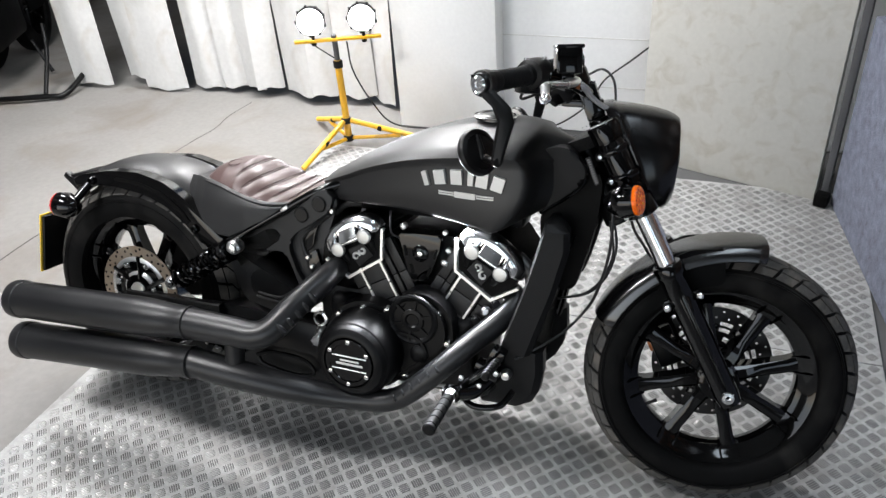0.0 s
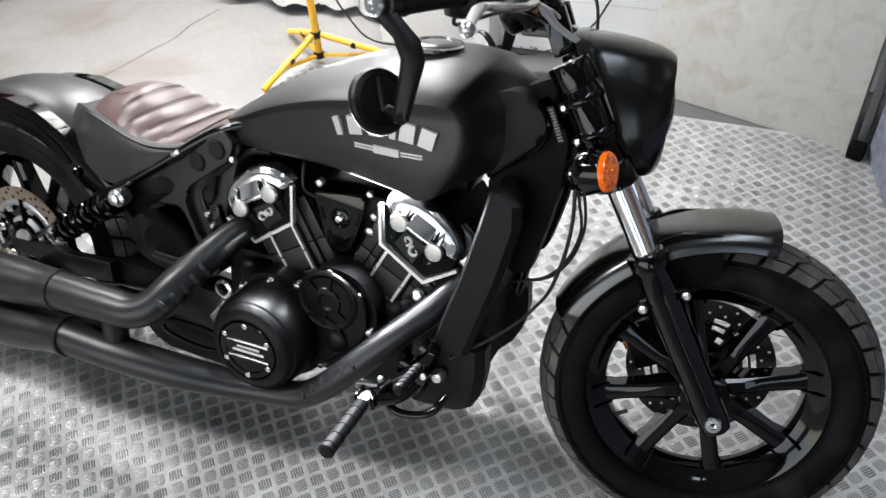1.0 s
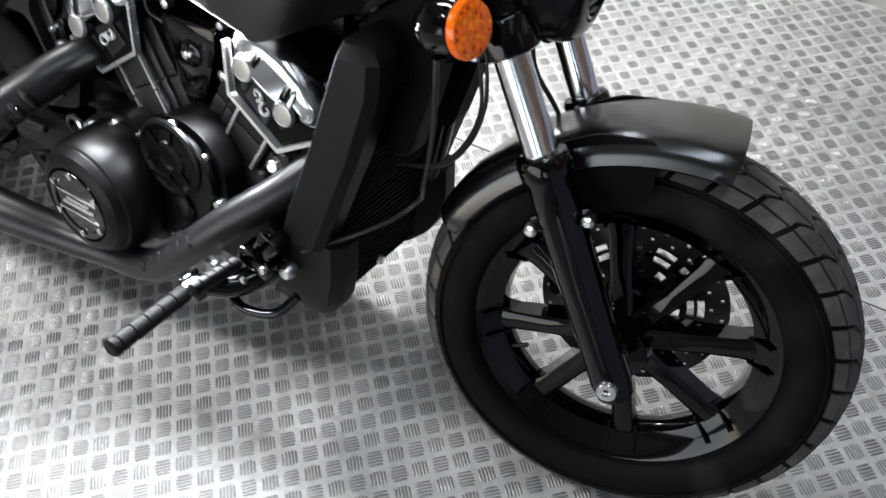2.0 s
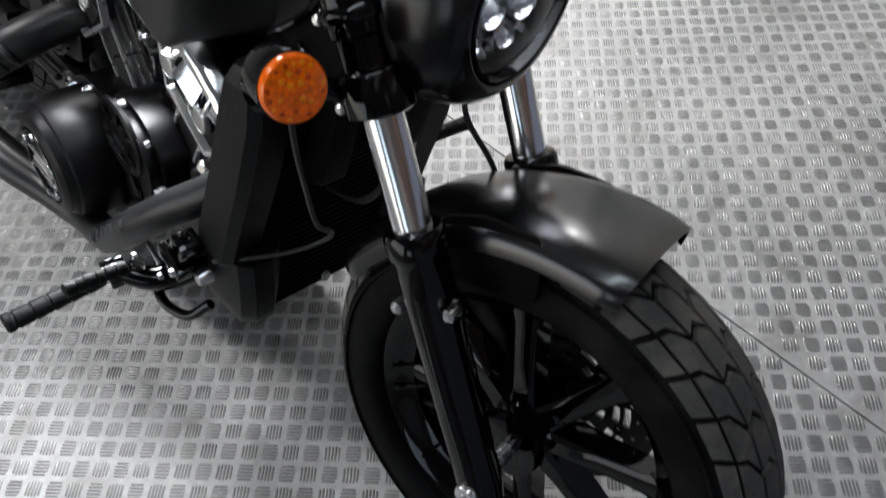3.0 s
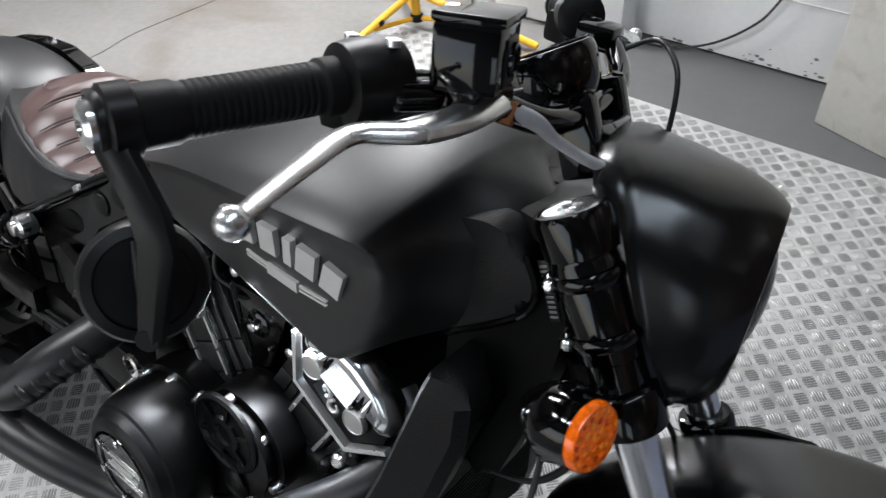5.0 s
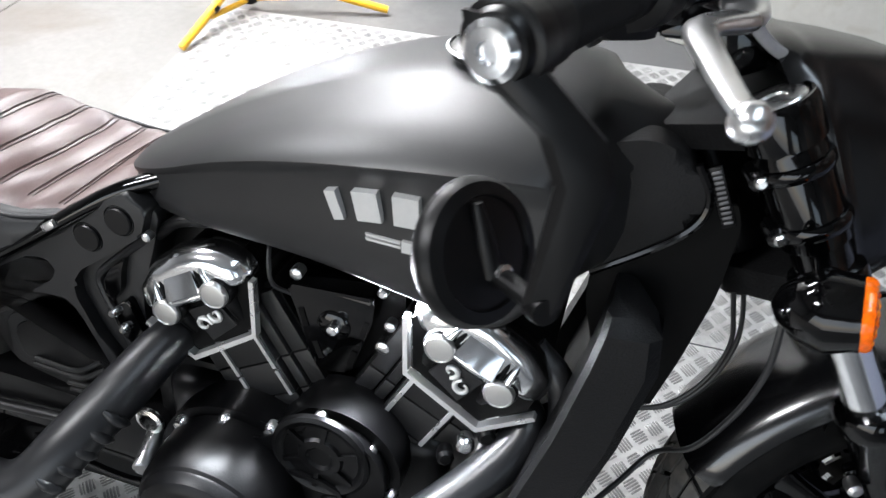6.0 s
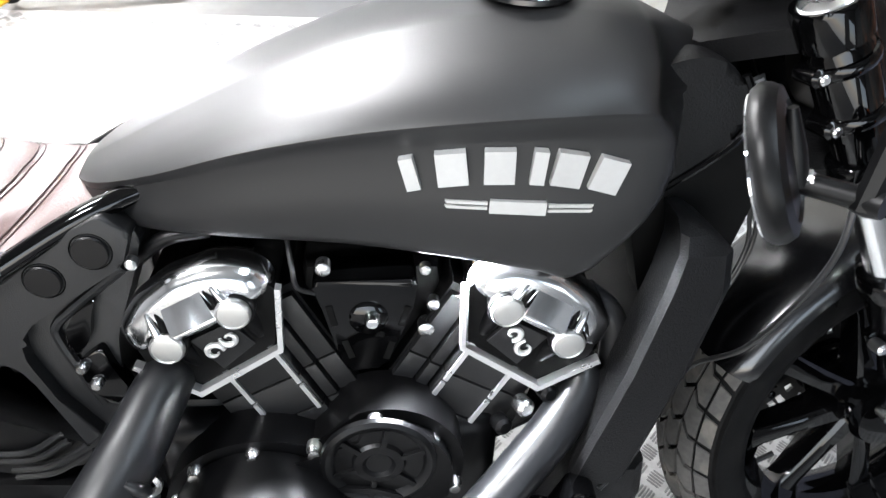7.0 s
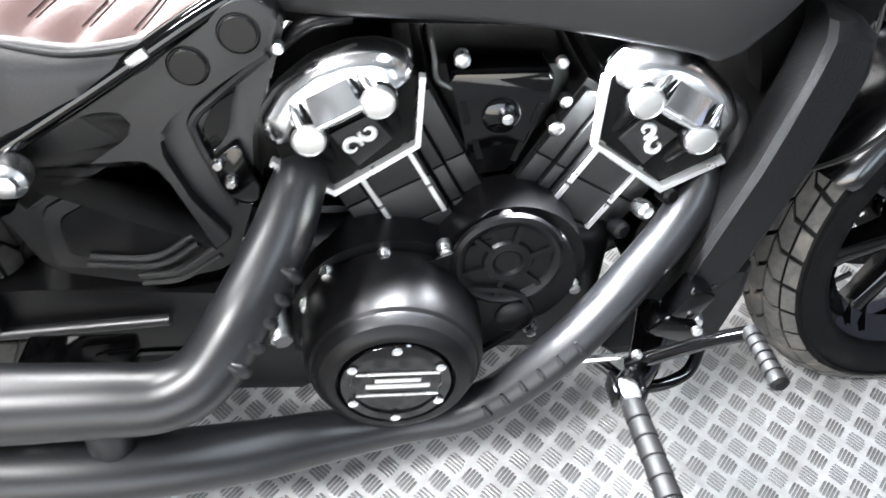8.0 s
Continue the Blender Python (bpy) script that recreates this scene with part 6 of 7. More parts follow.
        lathe(bm, (q[0], -0.141, q[1]), (0, -1, 0), [(0.0178, 0), (0.0178, 0.007), (0.0165, 0.0100), (0.0155, 0.0104), (0.0148, 0.0092), (0.0120, 0.0096), (0.0070, 0.0099), (0.001, 0.0100)], 28)
        part("head_cap", bm, CAPM, cyl, "round bright head cap", 20)
    # ornament: a plain double curl
    e = Vector(f((-0.084, 0.518)))
    ang = radians(20 if not front_one else -58)
    for turn0, ox, oz, r0 in ((0.6, -0.004, -0.0115, 0.0105), (3.6, 0.005, 0.0105, 0.0095)):
        bm = bmesh.new()
        pts = []
        for k in range(15):
            t = turn0 + k * 0.42
            rr = r0 * (1 - 0.045 * k)
            lx, lz = ox + rr * math.cos(t), oz + rr * math.sin(t)
            pts.append((e[0] + lx * math.cos(ang) + lz * math.sin(ang), -0.1352, e[1] - lx * math.sin(ang) + lz * math.cos(ang)))
        tube(bm, pts, [0.0014 + 0.0021 * math.sin(math.pi * min(1, (k + 2) / 14)) for k in range(15)], 8, 3)
        part("ornament", bm, LETTER, cyl, "small plain silver curl")
    return cyl


cylinder(False)
cylinder(True)
bm = bmesh.new()
box(bm, (MX, 0.0, 0.50), (0.16, 0.16, 0.16), 0.03)
part("intake_body", bm, DARKGAP, engine)
# slotted cover plate between the cylinders
bm = bmesh.new()
prism(bm, rounded([(0.006, 0.576), (0.118, 0.580), (0.114, 0.545), (0.086, 0.462), (0.040, 0.455), (0.018, 0.54)], 0.008), -0.06, -0.108, 0.006, 3)
vc = part("valley_cover", bm, GLOSS, engine, "gloss black slotted cover between the cylinders")
# slots drawn as strips whose dark colour stands for shade
for a, b in (((0.024, 0.546), (0.030, 0.520)), ((0.040, 0.500), (0.048, 0.476)), ((0.108, 0.545), (0.101, 0.520)), ((0.092, 0.498), (0.085, 0.474))):
    bm = bmesh.new()
    ribbon(bm, [a, b], 0.007, -0.104, -0.1092)
    part("slot", bm, DARKGAP, vc)
bm = bmesh.new()
lathe(bm, (0.066, -0.106, 0.530), (0, -1, 0), [(0.020, 0), (0.021, 0.003), (0.017, 0.006), (0.001, 0.006)], 28)
part("valley_boss", bm, GLOSS, vc)
bm = bmesh.new()
lathe(bm, (0.070, -0.111, 0.534), (0, -1, 0), [(0.0085, 0), (0.0085, 0.010), (0.006, 0.014), (0.003, 0.0145)], 14)
part("valley_bolt", bm, CHROME, vc, "bright bolt")
for p, r, h in (((0.128, -0.095, 0.515), 0.009, 0.016), ((0.135, -0.095, 0.545), 0.007, 0.012), ((0.020, -0.095, 0.592), 0.008, 0.014), ((0.125, -0.095, 0.588), 0.006, 0.010), ((-0.160, -0.120, 0.612), 0.006, 0.010)):
    bm = bmesh.new()
    lathe(bm, p, (0, -1, 0), [(r, 0), (r, h), (r * 0.6, h + 0.002)], 12)
    part("fitting", bm, ALU, engine, "bright pipe fitting")
bm = bmesh.new()
tube(bm, [(-0.015, -0.10, 0.625), (-0.010, -0.115, 0.600), (-0.006, -0.115, 0.575), (0.012, -0.105, 0.560)], 0.0028, 8)
part("plug_lead", bm, CABLE, engine)
bm = bmesh.new()
tube(bm, [(-0.165, -0.10, 0.600), (-0.13, -0.105, 0.628), (-0.09, -0.10, 0.634)], 0.008, 10)
part("coolant_pipe", bm, CASEB, engine)
bm = bmesh.new()
tube(bm, [(0.30, -0.09, 0.55), (0.335, -0.10, 0.52), (0.345, -0.10, 0.46), (0.33, -0.09, 0.40)], 0.017, 12)
part("coolant_hose", bm, CABLE, engine)
for k, (x, z) in enumerate(((0.238, 0.418), (0.262, 0.440), (0.215, 0.390))):
    bm = bmesh.new()
    lathe(bm, (x, -0.12, z), (0.3, -1, 0.2), [(0.010, 0), (0.011, 0.008), (0.011, 0.018), (0.007, 0.022)], 12)
    part("exhaust_nut", bm, ALU if k == 0 else CASEB, engine)
bm = bmesh.new()
box(bm, (0.05, 0, 0.63), (0.50, 0.10, 0.06), 0.02)
part("frame_spine", bm, BLACKP, bike, "black frame spine under the tank")
bm = bmesh.new()
tube(bm, [(0.40, 0.10, 0.55), (0.35, 0.12, 0.30), (0.25, 0.13, 0.19), (-0.15, 0.13, 0.19)], 0.016, 10)
part("down_tube", bm, GLOSS, bike)

# -- exhaust --
ex = new("exhaust")
ex.parent = bike
tagged(ex, "matt black twin exhaust with shotgun mufflers")
UPM = [(-0.138, -0.085, 0.475), (-0.152, -0.150, 0.462), (-0.168, -0.205, 0.440), (-0.200, -0.262, 0.402), (-0.236, -0.300, 0.358), (-0.275, -0.314, 0.341), (-0.33, -0.316, 0.341), (-0.40, -0.316, 0.341), (-0.465, -0.315, 0.340)]
bm = bmesh.new()
tube(bm, UPM, [0.026, 0.030, 0.032, 0.032, 0.033, 0.034, 0.036, 0.038, 0.039], 24, 8)
part("upper_pipe", bm, EXH, ex, "black rear cylinder pipe with slotted shield", 60)
for k in range(5):
    t = 0.10 + 0.20 * k
    a, b = Vector((-0.172, -0.213, 0.434)), Vector((-0.234, -0.298, 0.360))
    p, along_pipe = a.lerp(b, t), (b - a).normalized()
    n = Vector((0.80, -0.58, 0.05))
    n = (n - along_pipe * n.dot(along_pipe)).normalized()
    u = along_pipe.cross(n).normalized()
    bm = bmesh.new()
    tube(bm, [p + n * 0.0285 - u * 0.019, p + n * 0.0335 - u * 0.007, p + n * 0.0335 + u * 0.007, p + n * 0.0285 + u * 0.019], [0.0035, 0.0072, 0.0072, 0.0035], 10, 4)
    part("shield_slot", bm, EXH, ex, "raised slot in the pipe shield")
LOM = [(0.280, -0.085, 0.470), (0.308, -0.112, 0.448), (0.280, -0.146, 0.408), (0.218, -0.186, 0.350), (0.155, -0.214, 0.286), (0.094, -0.224, 0.226), (0.038, -0.226, 0.188), (-0.04, -0.230, 0.176), (-0.13, -0.250, 0.180), (-0.22, -0.280, 0.198), (-0.34, -0.306, 0.219), (-0.465, -0.314, 0.231)]
bm = bmesh.new()
tube(bm, LOM, [0.024, 0.026, 0.027, 0.027, 0.027, 0.027, 0.027, 0.028, 0.031, 0.035, 0.037, 0.038], 24, 8)
part("lower_pipe", bm, EXH, ex, "black front cylinder pipe sweeping under the engine", 60)
for k in range(6):
    a, b = Vector((0.160, -0.211, 0.292)), Vector((0.060, -0.225, 0.202))
    p = a.lerp(b, k / 5)
    n = Vector((0.10, -0.90, 0.25)).normalized()
    bm = bmesh.new()
    u = Vector((0.5, 0.1, -0.75)).normalized()
    tube(bm, [p + n * 0.0225 - u * 0.014, p + n * 0.0265, p + n * 0.0225 + u * 0.014], [0.002, 0.0052, 0.002], 10, 5)
    part("shield_slot", bm, EXH, ex)
for z0, z1, x1 in ((0.340, 0.308, -1.036), (0.231, 0.184, -1.038)):
    a, b = Vector((-0.462, -0.315, z0)), Vector((x1, -0.313, z1))
    d = (b - a)
    L = d.length
    bm = bmesh.new()
    lathe(bm, a, d, [(0.036, -0.004), (0.0405, 0), (0.0415, 0.004), (0.0400, 0.012), (0.043, 0.060), (0.0485, 0.12), (0.0495, 0.16), (0.0495, L - 0.035), (0.0515, L - 0.033), (0.0520, L - 0.030), (0.0520, L - 0.012), (0.050, L - 0.003), (0.044, L), (0.036, L - 0.002), (0.034, L - 0.05), (0.010, L - 0.052)], 40)
    mf = part("muffler", bm, EXH, ex, "long matt black muffler", 30)
    bm = bmesh.new()
    lathe(bm, a + d * (0.96), d, [(0.0502, 0), (0.0512, 0.001), (0.0502, 0.002)], 40, close_loop=True)
    part("muffler_seam", bm, DARKGAP, mf)
    bm = bmesh.new()
    lathe(bm, a, d, [(0.0400, -0.006), (0.0425, -0.004), (0.0425, 0.004), (0.0400, 0.006)], 36, close_loop=True)
    part("muffler_clamp", bm, EXH, mf)
bm = bmesh.new()
rod(bm, (-0.345, -0.300, 0.235), (-0.345, -0.300, 0.315), 0.024, 18)
part("pipe_bridge", bm, EXH, ex)
bm = bmesh.new()
box(bm, (-0.40, -0.215, 0.270), (0.12, 0.09, 0.03), 0.006)
part("muffler_bracket", bm, GLOSS, ex)
for x, z in ((-0.46, 0.262), (-0.43, 0.255), (-0.40, 0.262)):
    bm = bmesh.new()
    lathe(bm, (x, -0.25, z), (0, -1, 0), [(0.007, 0), (0.007, 0.008), (0.004, 0.010)], 10)
    part("bracket_nut", bm, ALU, ex)

bm = bmesh.new()
prism(bm, rounded([(-0.195, 0.296), (-0.460, 0.312), (-0.590, 0.300), (-0.600, 0.255), (-0.420, 0.215), (-0.185, 0.205)], 0.02), -0.06, -0.125, 0.008, 2)
part("pivot_plate", bm, BLACKP, bike, "black swingarm pivot plate")
bm = bmesh.new()
prism(bm, rounded([(-0.130, 0.235), (-0.480, 0.235), (-0.500, 0.150), (-0.440, 0.085), (-0.150, 0.075)], 0.02), 0.06, -0.085, 0.010, 2)
part("lower_frame", bm, BLACKP, bike, "black lower frame behind the pipes")
bm = bmesh.new()
tube(bm, [(-0.42, -0.10, 0.160), (-0.37, -0.105, 0.180), (-0.27, -0.105, 0.175), (-0.24, -0.105, 0.140), (-0.30, -0.105, 0.125), (-0.40, -0.10, 0.135), (-0.42, -0.10, 0.160)], 0.006, 8, 5)
part("link_bracket", bm, CASEB, bike)
# -- radiator and shrouds --
rad = new("radiator")
rad.parent = bike
tagged(rad, "tall black radiator between two shrouds")
# (x, z) lines of the shroud's rear and front edges, from the top down
SHR = [(0.662, 0.374, 0.392, 0.128), (0.656, 0.370, 0.408, 0.150), (0.640, 0.368, 0.426, 0.162), (0.600, 0.360, 0.430, 0.168), (0.500, 0.336, 0.408, 0.176), (0.400, 0.305, 0.378, 0.182), (0.345, 0.290, 0.362, 0.184)]
for side in (-1, 1):
    bm = bmesh.new()
    loops = []
    for z, xb, xf, y in SHR:
        loops.append([(xb, side * (y - 0.055), z), (xb, side * (y - 0.008), z), (xb + 0.006, side * y, z), (xf - 0.012, side * (y - 0.004), z), (xf, side * (y - 0.016), z), (xf - 0.006, side * (y - 0.060), z)])
    rings(bm, loops)
    part("shroud", bm, SHROUDM, rad, "textured black radiator shroud", 30)
    # lower cowl
    bm = bmesh.new()
    loops = []
    for z, xb, xf, y in ((0.352, 0.300, 0.388, 0.172), (0.300, 0.290, 0.392, 0.174), (0.250, 0.278, 0.385, 0.172), (0.215, 0.262, 0.368, 0.165), (0.195, 0.240, 0.345, 0.150), (0.188, 0.230, 0.320, 0.130)):
        loops.append([(xb, side * 0.03, z), (xb, side * (y - 0.01), z), (xb + 0.008, side * y, z), (xf - 0.015, side * (y - 0.004), z), (xf, side * (y - 0.02), z), (xf, side * (y - 0.05), z)])
    rings(bm, loops)
    part("lower_cowl", bm, SHROUDM, rad, "textured black lower cowl", 30)
    bm = bmesh.new()
    lathe(bm, (0.314, side * 0.180, 0.297), (0, side, 0), [(0.012, 0), (0.012, 0.012), (0.009, 0.020), (0.004, 0.021)], 16)
    part("cowl_bolt", bm, ALU, rad, "bright cowl bolt")
bm = bmesh.new()
loops = []
for z, x in ((0.62, 0.425), (0.40, 0.362), (0.205, 0.345)):
    loops.append([(x, -0.13, z), (x, 0.13, z), (x - 0.035, 0.13, z), (x - 0.035, -0.13, z)])
rings(bm, loops)
part("core", bm, RADIATOR, rad)
for k in range(38):
    z = 0.215 + 0.40 * k / 37
    x = 0.345 + (0.362 - 0.345) * min(1, (z - 0.205) / 0.195) + max(0, (z - 0.40)) / 0.22 * 0.063
    bm = bmesh.new()
    box(bm, (x + 0.002, 0, z), (0.006, 0.26, 0.0032), 0, None)
    part("core_fin", bm, RADIATOR, rad)
bm = bmesh.new()
lathe(bm, (0.352, -0.008, 0.222), (1, 0, 0), [(0.008, 0), (0.007, 0.006), (0.003, 0.007)], 12)
part("core_bolt", bm, ALU, rad)

# -- rider controls by the feet --
for side in (-1, 1):
    pr, pt = Vector((0.212, side * 0.292, 0.272)), Vector((0.216, side * 0.424, 0.268))
    peg = new("foot_peg")
    peg.parent = bike
    tagged(peg, "black ribbed rubber foot peg with a bright joint")
    bm = bmesh.new()
    prof = [(0.009, 0.0), (0.0120, 0.002)]
    for k in range(5):
        s = 0.006 + 0.024 * k
        prof += [(0.0132, s), (0.0138, s + 0.0195), (0.0122, s + 0.021), (0.0122, s + 0.023)]
    prof += [(0.0145, 0.127), (0.0145, 0.134), (0.011, 0.137)]
    lathe(bm, pr, pt - pr, prof, 24)
    part("peg_rubber", bm, GRIPR, peg, "", 30)
    bm = bmesh.new()
    box(bm, pr + Vector((0, side * -0.014, 0.0)), (0.022, 0.030, 0.020), 0.005)
    part("peg_joint", bm, ALU, peg, "bright peg joint")
    for dx in (-0.016, 0.016):
        bm = bmesh.new()
        box(bm, pr + Vector((dx, side * -0.020, -0.001)), (0.007, 0.034, 0.026), 0.003)
        part("peg_clevis", bm, GLOSS, peg)
    bm = bmesh.new()
    tube(bm, [pr + Vector((0, -side * 0.02, 0)), (0.25, side * 0.225, 0.262), (0.28, side * 0.16, 0.285)], [0.016, 0.020, 0.024], 12)
    part("peg_mount", bm, GLOSS, peg)
bp = new("brake_pedal")
bp.parent = bike
tagged(bp, "black rear brake pedal and linkage")
bm = bmesh.new()
tube(bm, [(0.222, -0.240, 0.275), (0.258, -0.256, 0.312), (0.292, -0.276, 0.352), (0.317, -0.292, 0.378)], 0.0085, 10)
part("pedal_arm", bm, GLOSS, bp)
bm = bmesh.new()
lathe(bm, (0.317, -0.288, 0.379), (-0.003, -0.078, 0.002), [(0.006, 0), (0.009, 0.002)] + [(r, 0.006 + 0.012 * k + d) for k in range(5) for r, d in ((0.0098, 0.0), (0.0098, 0.008), (0.0082, 0.009), (0.0082, 0.011))] + [(0.0098, 0.068), (0.0098, 0.076), (0.006, 0.079)], 18)
part("pedal_pad", bm, GRIPR, bp)
bm = bmesh.new()
box(bm, (0.275, -0.205, 0.310), (0.060, 0.036, 0.028), 0.006, pose(0, 0, 0, 0, 18))
box(bm, (0.292, -0.200, 0.342), (0.034, 0.034, 0.050), 0.006, pose(0, 0, 0, 0, 24))
part("rear_master", bm, GLOSS, bp, "gloss black rear master cylinder")
bm = bmesh.new()
tube(bm, [(0.20, -0.205, 0.245), (0.25, -0.232, 0.225), (0.31, -0.222, 0.232), (0.335, -0.195, 0.262)], 0.008, 10)
part("pedal_bracket", bm, GLOSS, bp)
for x, y, z in ((0.225, -0.245, 0.300), (0.300, -0.225, 0.316), (0.262, -0.228, 0.278), (0.230, -0.250, 0.262)):
    bm = bmesh.new()
    lathe(bm, (x, y, z), (0, -1, 0), [(0.006, 0), (0.006, 0.006), (0.003, 0.007)], 10)
    part("linkage_bolt", bm, ALU, bp)
bm = bmesh.new()
rod(bm, (0.10, -0.19, 0.225), (0.235, -0.215, 0.262), 0.004, 8)
part("link_rod", bm, ALU, bp)
# brake line running from the fork down to the engine
bm = bmesh.new()
tube(bm, [(0.512, -0.165, 0.735), (0.516, -0.172, 0.688), (0.517, -0.168, 0.640), (0.508, -0.150, 0.572), (0.486, -0.120, 0.490), (0.455, -0.075, 0.425), (0.420, -0.100, 0.385), (0.375, -0.150, 0.360), (0.330, -0.180, 0.335)], 0.0034, 8)
part("front_cable", bm, CABLE, bike, "thin black cable looping behind the front wheel")
bm = bmesh.new()
tube(bm, [(0.53, 0.05, 0.70), (0.545, 0.045, 0.62), (0.59, 0.07, 0.55), (0.66, 0.085, 0.43)], 0.0035, 8)
part("caliper_hose", bm, CABLE, bike, m=S)
# side stand
bm = bmesh.new()
tube(bm, [(-0.02, 0.12, 0.19), (0.01, 0.20, 0.13), (0.03, 0.295, 0.074)], 0.012, 10)
part("side_stand", bm, GLOSS, bike, "black side stand, down")

# ---- strip curtain ----
rng = random.Random(11)
STRIPS = [(-2.77, 0.27, -0.05, 0.0), (-2.52, 0.21, 0.06, 0.02), (-2.27, 0.27, -0.02, -0.01), (-1.995, 0.19, 0.03, 0.0), (-1.83, 0.165, 0.045, 0.01), (-1.685, 0.15, 0.03, 0.02),
          (-1.575, 0.13, 0.01, 0.03), (-1.42, 0.21, -0.01, 0.02), (-1.245, 0.17, -0.02, 0.03), (-1.075, 0.19, 0.0, 0.02), (-0.91, 0.17, 0.01, 0.0)]


def curtain_strip(x, w, swing, lift):
    t = thing("curtain_strip", "hanging white plastic curtain strip, scuffed at its foot", "strip curtain", pose(x, 2.060 + swing, 0), "strips of the curtain")
    bm = bmesh.new()
    loops = []
    lean, curl = rng.uniform(-0.03, 0.03), rng.uniform(-0.03, 0.03)
    for i in range(15):
        z = 0.02 + lift + (2.9 - lift) * i / 14
        f = (1 - i / 14) ** 2
        row = []
        for j in range(7):
            u = (j / 6 - 0.5) * w
            bow = 0.018 * math.cos(j / 6 * math.pi * 2) * (0.6 + 0.4 * math.sin(z * 4 + x * 9))
            row.append((u + lean * f, bow + curl * f * (j / 6 - 0.5) * 4, z + 0.009 * f * math.sin(j * 1.3 + x * 5)))
        loops.append(row + [(p[0], p[1] + 0.004, p[2]) for p in row[::-1]])
    rings(bm, loops)
    part("strip", bm, PVC, t)
    return t


for x, w, s, l in STRIPS:
    curtain_strip(1.0415 * x - 0.026, 1.04 * w, s, l)
bm = bmesh.new()
box(bm, (-2.0, 2.075, 2.95), (2.5, 0.06, 0.08), 0.004)
structure("curtain_rail", bm, POSTM, "dark steel rail over the strip curtain", "rail")

# ---- twin floodlight on a yellow tripod ----
TX, TY = -0.968, 1.591
trip = thing("floodlight_tripod", "yellow enamelled tripod stand carrying two lit work lights", "work light", pose(TX, TY, 0))
bm = bmesh.new()
rod(bm, (0, 0, 0.02), (0, 0, 0.42), 0.016, 16, 0.002)
part("mast", bm, YELLOW, trip)
bm = bmesh.new()
rod(bm, (0, 0, 0.40), (0, 0, 0.536), 0.0125, 14, 0.002)
part("inner_mast", bm, POSTM, trip)
bm = bmesh.new()
lathe(bm, (0, 0, 0.385), (0, 0, 1), [(0.02, 0), (0.022, 0.004), (0.022, 0.03), (0.018, 0.034)], 16)
part("collar", bm, BLACKP, trip)
for z in (0.035, 0.125):
    bm = bmesh.new()
    lathe(bm, (0, 0, z - 0.014), (0, 0, 1), [(0.02, 0), (0.024, 0.004), (0.024, 0.024), (0.02, 0.028)], 16)
    part("hub", bm, BLACKP, trip)
for fx, fy in ((-0.085, -0.31), (-0.29, 0.22), (0.46, 0.08)):
    d = Vector((fx, fy, 0))
    bm = bmesh.new()
    rod(bm, (d.normalized().x * 0.02, d.normalized().y * 0.02, 0.125), (fx, fy, 0.012), 0.0125, 12, 0.002)
    leg = part("leg", bm, YELLOW, trip)
    bm = bmesh.new()
    mid = Vector((0, 0, 0.125)).lerp(Vector((fx, fy, 0.012)), 0.55)
    rod(bm, (d.normalized().x * 0.02, d.normalized().y * 0.02, 0.035), mid - Vector((0, 0, 0.012)), 0.009, 10)
    part("brace", bm, YELLOW, trip)
    bm = bmesh.new()
    dn = (Vector((fx, fy, 0.012)) - Vector((0, 0, 0.125))).normalized()
    lathe(bm, Vector((0, 0, 0.125)) + dn * 0.155, dn, [(0.0135, 0), (0.0150, 0.003), (0.0150, 0.018), (0.0135, 0.021)], 12)
    part("clip", bm, BLACKP, leg)
ba, bb = Vector((-0.155, -0.085, 0.520)), Vector((0.19, 0.09, 0.512))
bm = bmesh.new()
box(bm, (ba + bb) / 2, ((bb - ba).length, 0.026, 0.013), 0.003, pose(0, 0, 0, 0, 1.2, 27))
part("crossbar", bm, YELLOW, trip)
for f in (0.22, 0.80):
    p = ba.lerp(bb, f)
    face = Vector((0.40, -0.90, -0.04)).normalized()
    head = bmesh.new()
    c = p + Vector((0, 0, 0.088))
    lathe(head, c, -face, [(0.057, -0.012), (0.063, -0.004), (0.063, 0.02), (0.048, 0.045), (0.03, 0.05)], 28)
    body = part("lamp_head", head, BLACKP, trip, "black round work light housing")
    bm = bmesh.new()
    lathe(bm, c + face * 0.0125, face, [(0.0575, 0), (0.056, 0.003), (0.001, 0.004)], 28)
    part("led_lens", bm, FLOODON, body, "brightly lit round lens")
    for q in range(9):
        a = 2 * math.pi * q / 9
        u, v, w = frame_of(face)
        bm = bmesh.new()
        box(bm, c + (u * math.cos(a) + v * math.sin(a)) * 0.065, (0.008, 0.008, 0.016), 0.002)
        part("fin", bm, BLACKP, body)
    bm = bmesh.new()
    tube(bm, [p + Vector((0, 0, 0.004)), p + Vector((0, 0, 0.032))], 0.008, 8)
    part("yoke", bm, BLACKP, trip)
    bm = bmesh.new()
    lathe(bm, p + Vector((0, 0, -0.022)), (0, 0, 1), [(0.009, 0), (0.012, 0.003), (0.012, 0.012), (0.006, 0.018)], 12)
    part("wing_nut", bm, BLACKP, trip)
    spot = area_lamp("flood_beam", look(c + face * 0.03, c + face * 3), 0.11, 0.11, 11, (0.93, 0.97, 1.0), 150)
bm = bmesh.new()
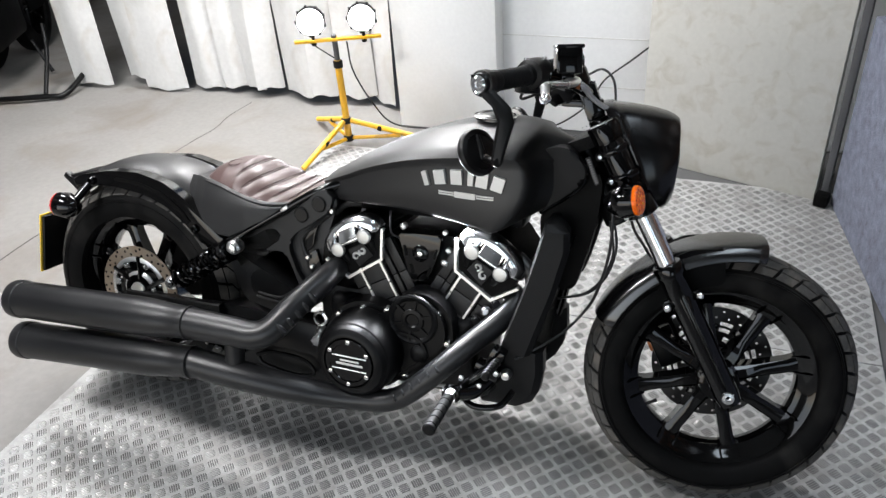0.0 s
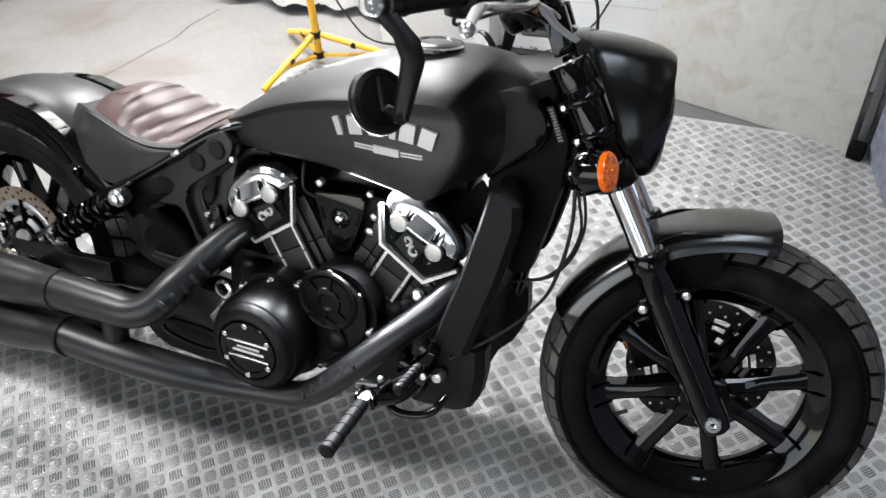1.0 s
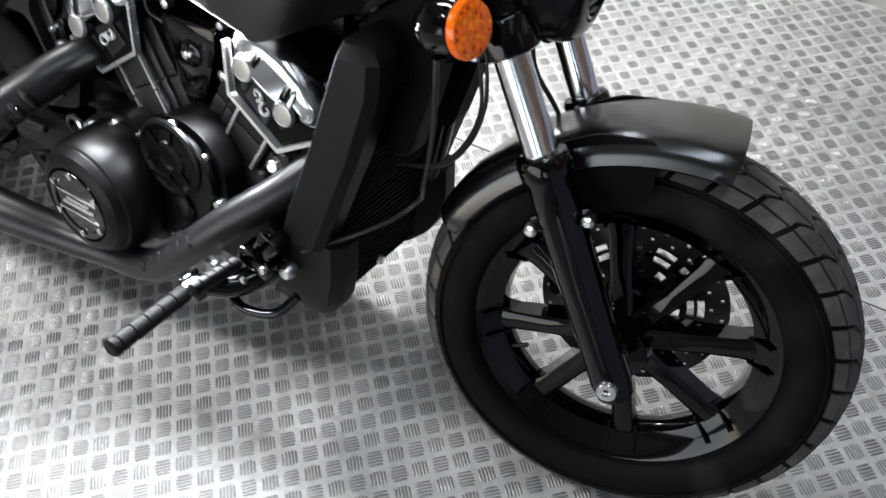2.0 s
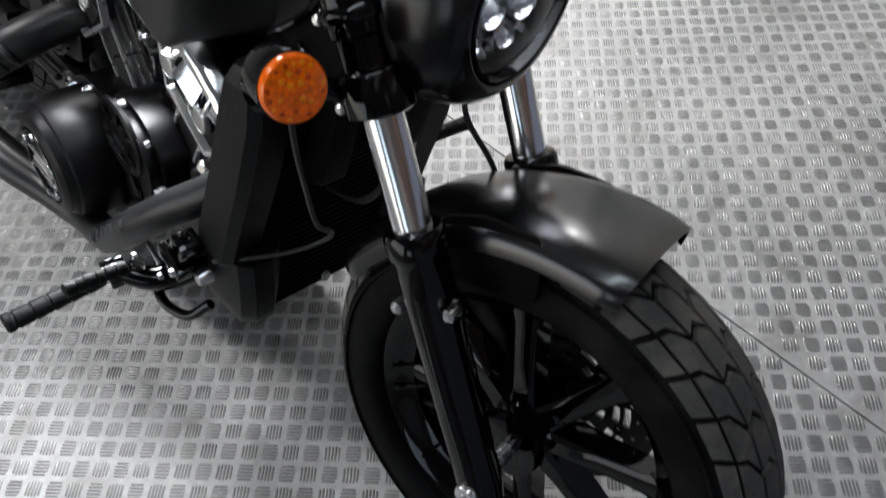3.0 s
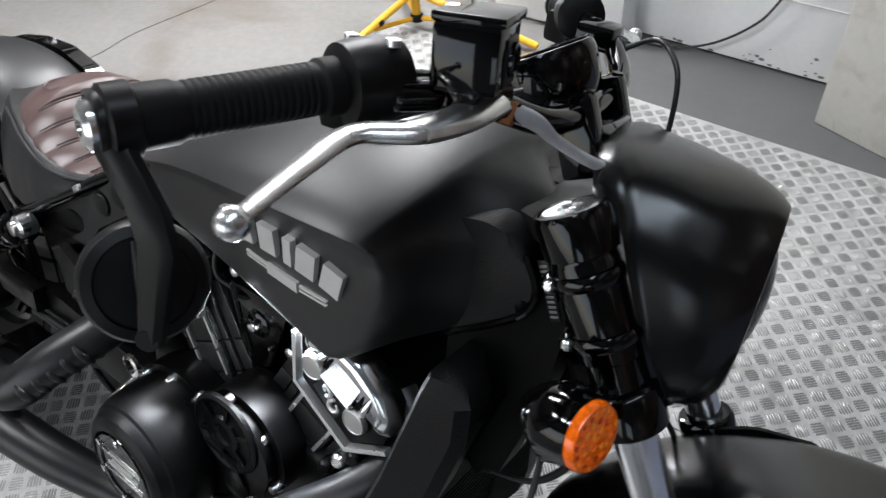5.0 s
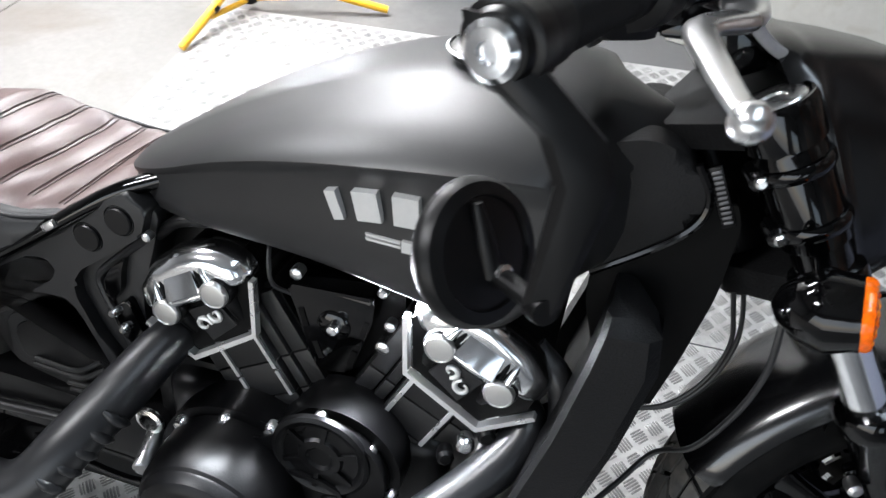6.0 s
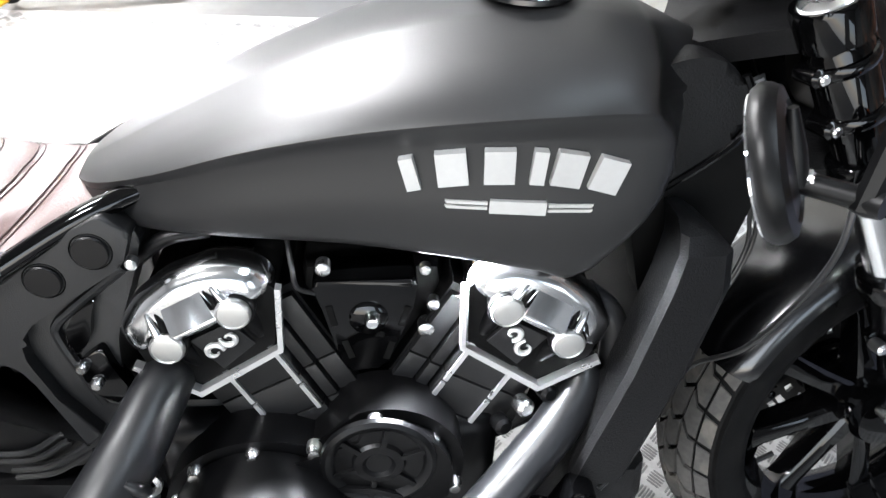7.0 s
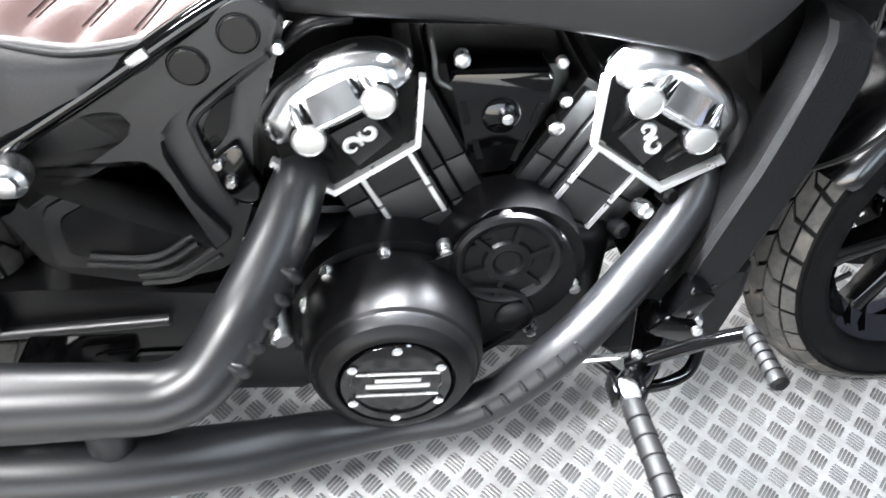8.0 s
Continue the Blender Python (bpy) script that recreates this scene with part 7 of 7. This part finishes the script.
tube(bm, [(0.05, 0.02, 0.50), (0.04, 0.06, 0.35), (0.10, 0.10, 0.18), (0.16, 0.20, 0.03), (0.40, 0.26, 0.0), (0.70, 0.30, 0.0), (0.845, 0.33, 0.002), (0.97, 0.344, 0.05), (1.085, 0.344, 0.15), (1.155, 0.344, 0.27), (1.26, 0.344, 0.36), (1.345, 0.344, 0.435)], 0.004, 8)
part("cable", bm, CABLE, trip)
bm = bmesh.new()
tube(bm, [(-0.10, -0.04, 0.505), (-0.06, 0.02, 0.44), (0.0, 0.03, 0.40)], 0.003, 8)
part("lead", bm, CABLE, trip)

# coil of wire on the floor
bm = bmesh.new()
tube(bm, [(-0.9 + 0.08 * math.cos(a * 0.9), 0.9 + 0.05 * math.sin(a * 0.9), -0.004) for a in range(9)], 0.003, 6)
tagged(part("wire_scrap", bm, CABLE, None), "thin dark wire scrap lying on the concrete", "wire")


# ---- parked motorcycles beyond the curtain ----
def parked_bike(m, tint, label):
    t = thing("parked_motorcycle", label, "motorcycle", m, "parked motorcycles")
    for cx in (-0.70, 0.72):
        bm = bmesh.new()
        lathe(bm, (cx, -0.06, 0.30), (0, 1, 0), [(0.20, 0.0), (0.25, -0.005), (0.295, 0.02), (0.305, 0.06), (0.295, 0.10), (0.25, 0.125), (0.20, 0.12)], 32, close_loop=True)
        w = part("wheel", bm, RUBBER, t)
        bm = bmesh.new()
        lathe(bm, (cx, -0.04, 0.30), (0, 1, 0), [(0.19, 0.0), (0.205, 0.0), (0.205, 0.08), (0.19, 0.08)], 32, close_loop=True)
        part("rim", bm, GLOSS, w)
        bm = bmesh.new()
        for k in range(5):
            a = k * 1.2566
            rod(bm, (cx, 0, 0.30), (cx + 0.2 * math.cos(a), 0, 0.30 + 0.2 * math.sin(a)), 0.018, 8)
        part("spokes", bm, GLOSS, w)
    for cx, name in ((-0.70, "rear_disc"), (0.72, "front_disc")):
        bm = bmesh.new()
        lathe(bm, (cx, -0.075, 0.30), (0, 1, 0), [(0.07, 0), (0.12, 0), (0.12, 0.005), (0.07, 0.005)], 28, close_loop=True)
        part(name, bm, STEEL, t)
    bm = bmesh.new()
    box(bm, (0.0, 0, 0.42), (0.55, 0.30, 0.36), 0.05)
    part("engine", bm, CASEB, t)
    bm = bmesh.new()
    box(bm, (0.12, 0, 0.76), (0.52, 0.28, 0.22), 0.09, None, 4)
    part("tank", bm, tint, t)
    bm = bmesh.new()
    box(bm, (-0.40, 0, 0.74), (0.62, 0.24, 0.11), 0.045, pose(0, 0, 0, 0, -8), 3)
    part("seat", bm, BLEATHER, t)
    bm = bmesh.new()
    box(bm, (-0.85, 0, 0.70), (0.30, 0.18, 0.10), 0.04, pose(0, 0, 0, 0, -18), 3)
    part("tail", bm, BLACKP, t)
    bm = bmesh.new()
    box(bm, (-1.00, 0, 0.70), (0.03, 0.14, 0.06), 0.01)
    part("tail_lamp", bm, ORANGE, t)
    bm = bmesh.new()
    tube(bm, [(0.25, -0.17, 0.30), (-0.1, -0.19, 0.22), (-0.5, -0.20, 0.28), (-0.95, -0.21, 0.42)], [0.03, 0.035, 0.055, 0.055], 14)
    part("exhaust", bm, CHROME, t)
    for s in (-1, 1):
        bm = bmesh.new()
        rod(bm, (0.72, 0.1 * s, 0.30), (0.42, 0.1 * s, 0.95), 0.027, 12)
        part("fork_leg", bm, CHROME, t)
    bm = bmesh.new()
    tube(bm, [(0.30, -0.38, 1.0), (0.40, -0.15, 1.02), (0.40, 0.15, 1.02), (0.30, 0.38, 1.0)], 0.013, 10)
    part("handlebar", bm, BLACKP, t)
    bm = bmesh.new()
    box(bm, (0.62, 0, 0.85), (0.2, 0.22, 0.22), 0.07, None, 3)
    part("headlamp", bm, BLACKP, t)
    bm = bmesh.new()
    tube(bm, [(-0.1, 0.2, 0.22), (-0.05, 0.28, 0.02)], 0.012, 8, 4, False)
    part("side_stand", bm, BLACKP, t)
    return t


parked_bike(pose(-3.62, 1.99, -0.008, 0, 0, -62), BLACKP, "dark sports motorcycle parked beyond the strip curtain")
parked_bike(pose(-4.15, 2.82, -0.008, 0, 0, -70), REDP, "red and black motorcycle parked in the dim rear room")
stand = thing("paddock_stand", "dark tubular steel paddock stand on the concrete", "paddock stand", pose(-3.19, 1.656, -0.008))
bm = bmesh.new()
tube(bm, [(-0.5, -0.12, 0.03), (0.10, 0.10, 0.03), (0.22, 0.18, 0.03), (0.20, 0.42, 0.10)], 0.016, 10, 6)
part("tube_frame", bm, BLACKP, stand)
bm = bmesh.new()
tube(bm, [(0.12, 0.12, 0.03), (0.02, 0.32, 0.22), (-0.05, 0.42, 0.36)], 0.013, 10, 6)
part("lifting_arm", bm, BLACKP, stand)
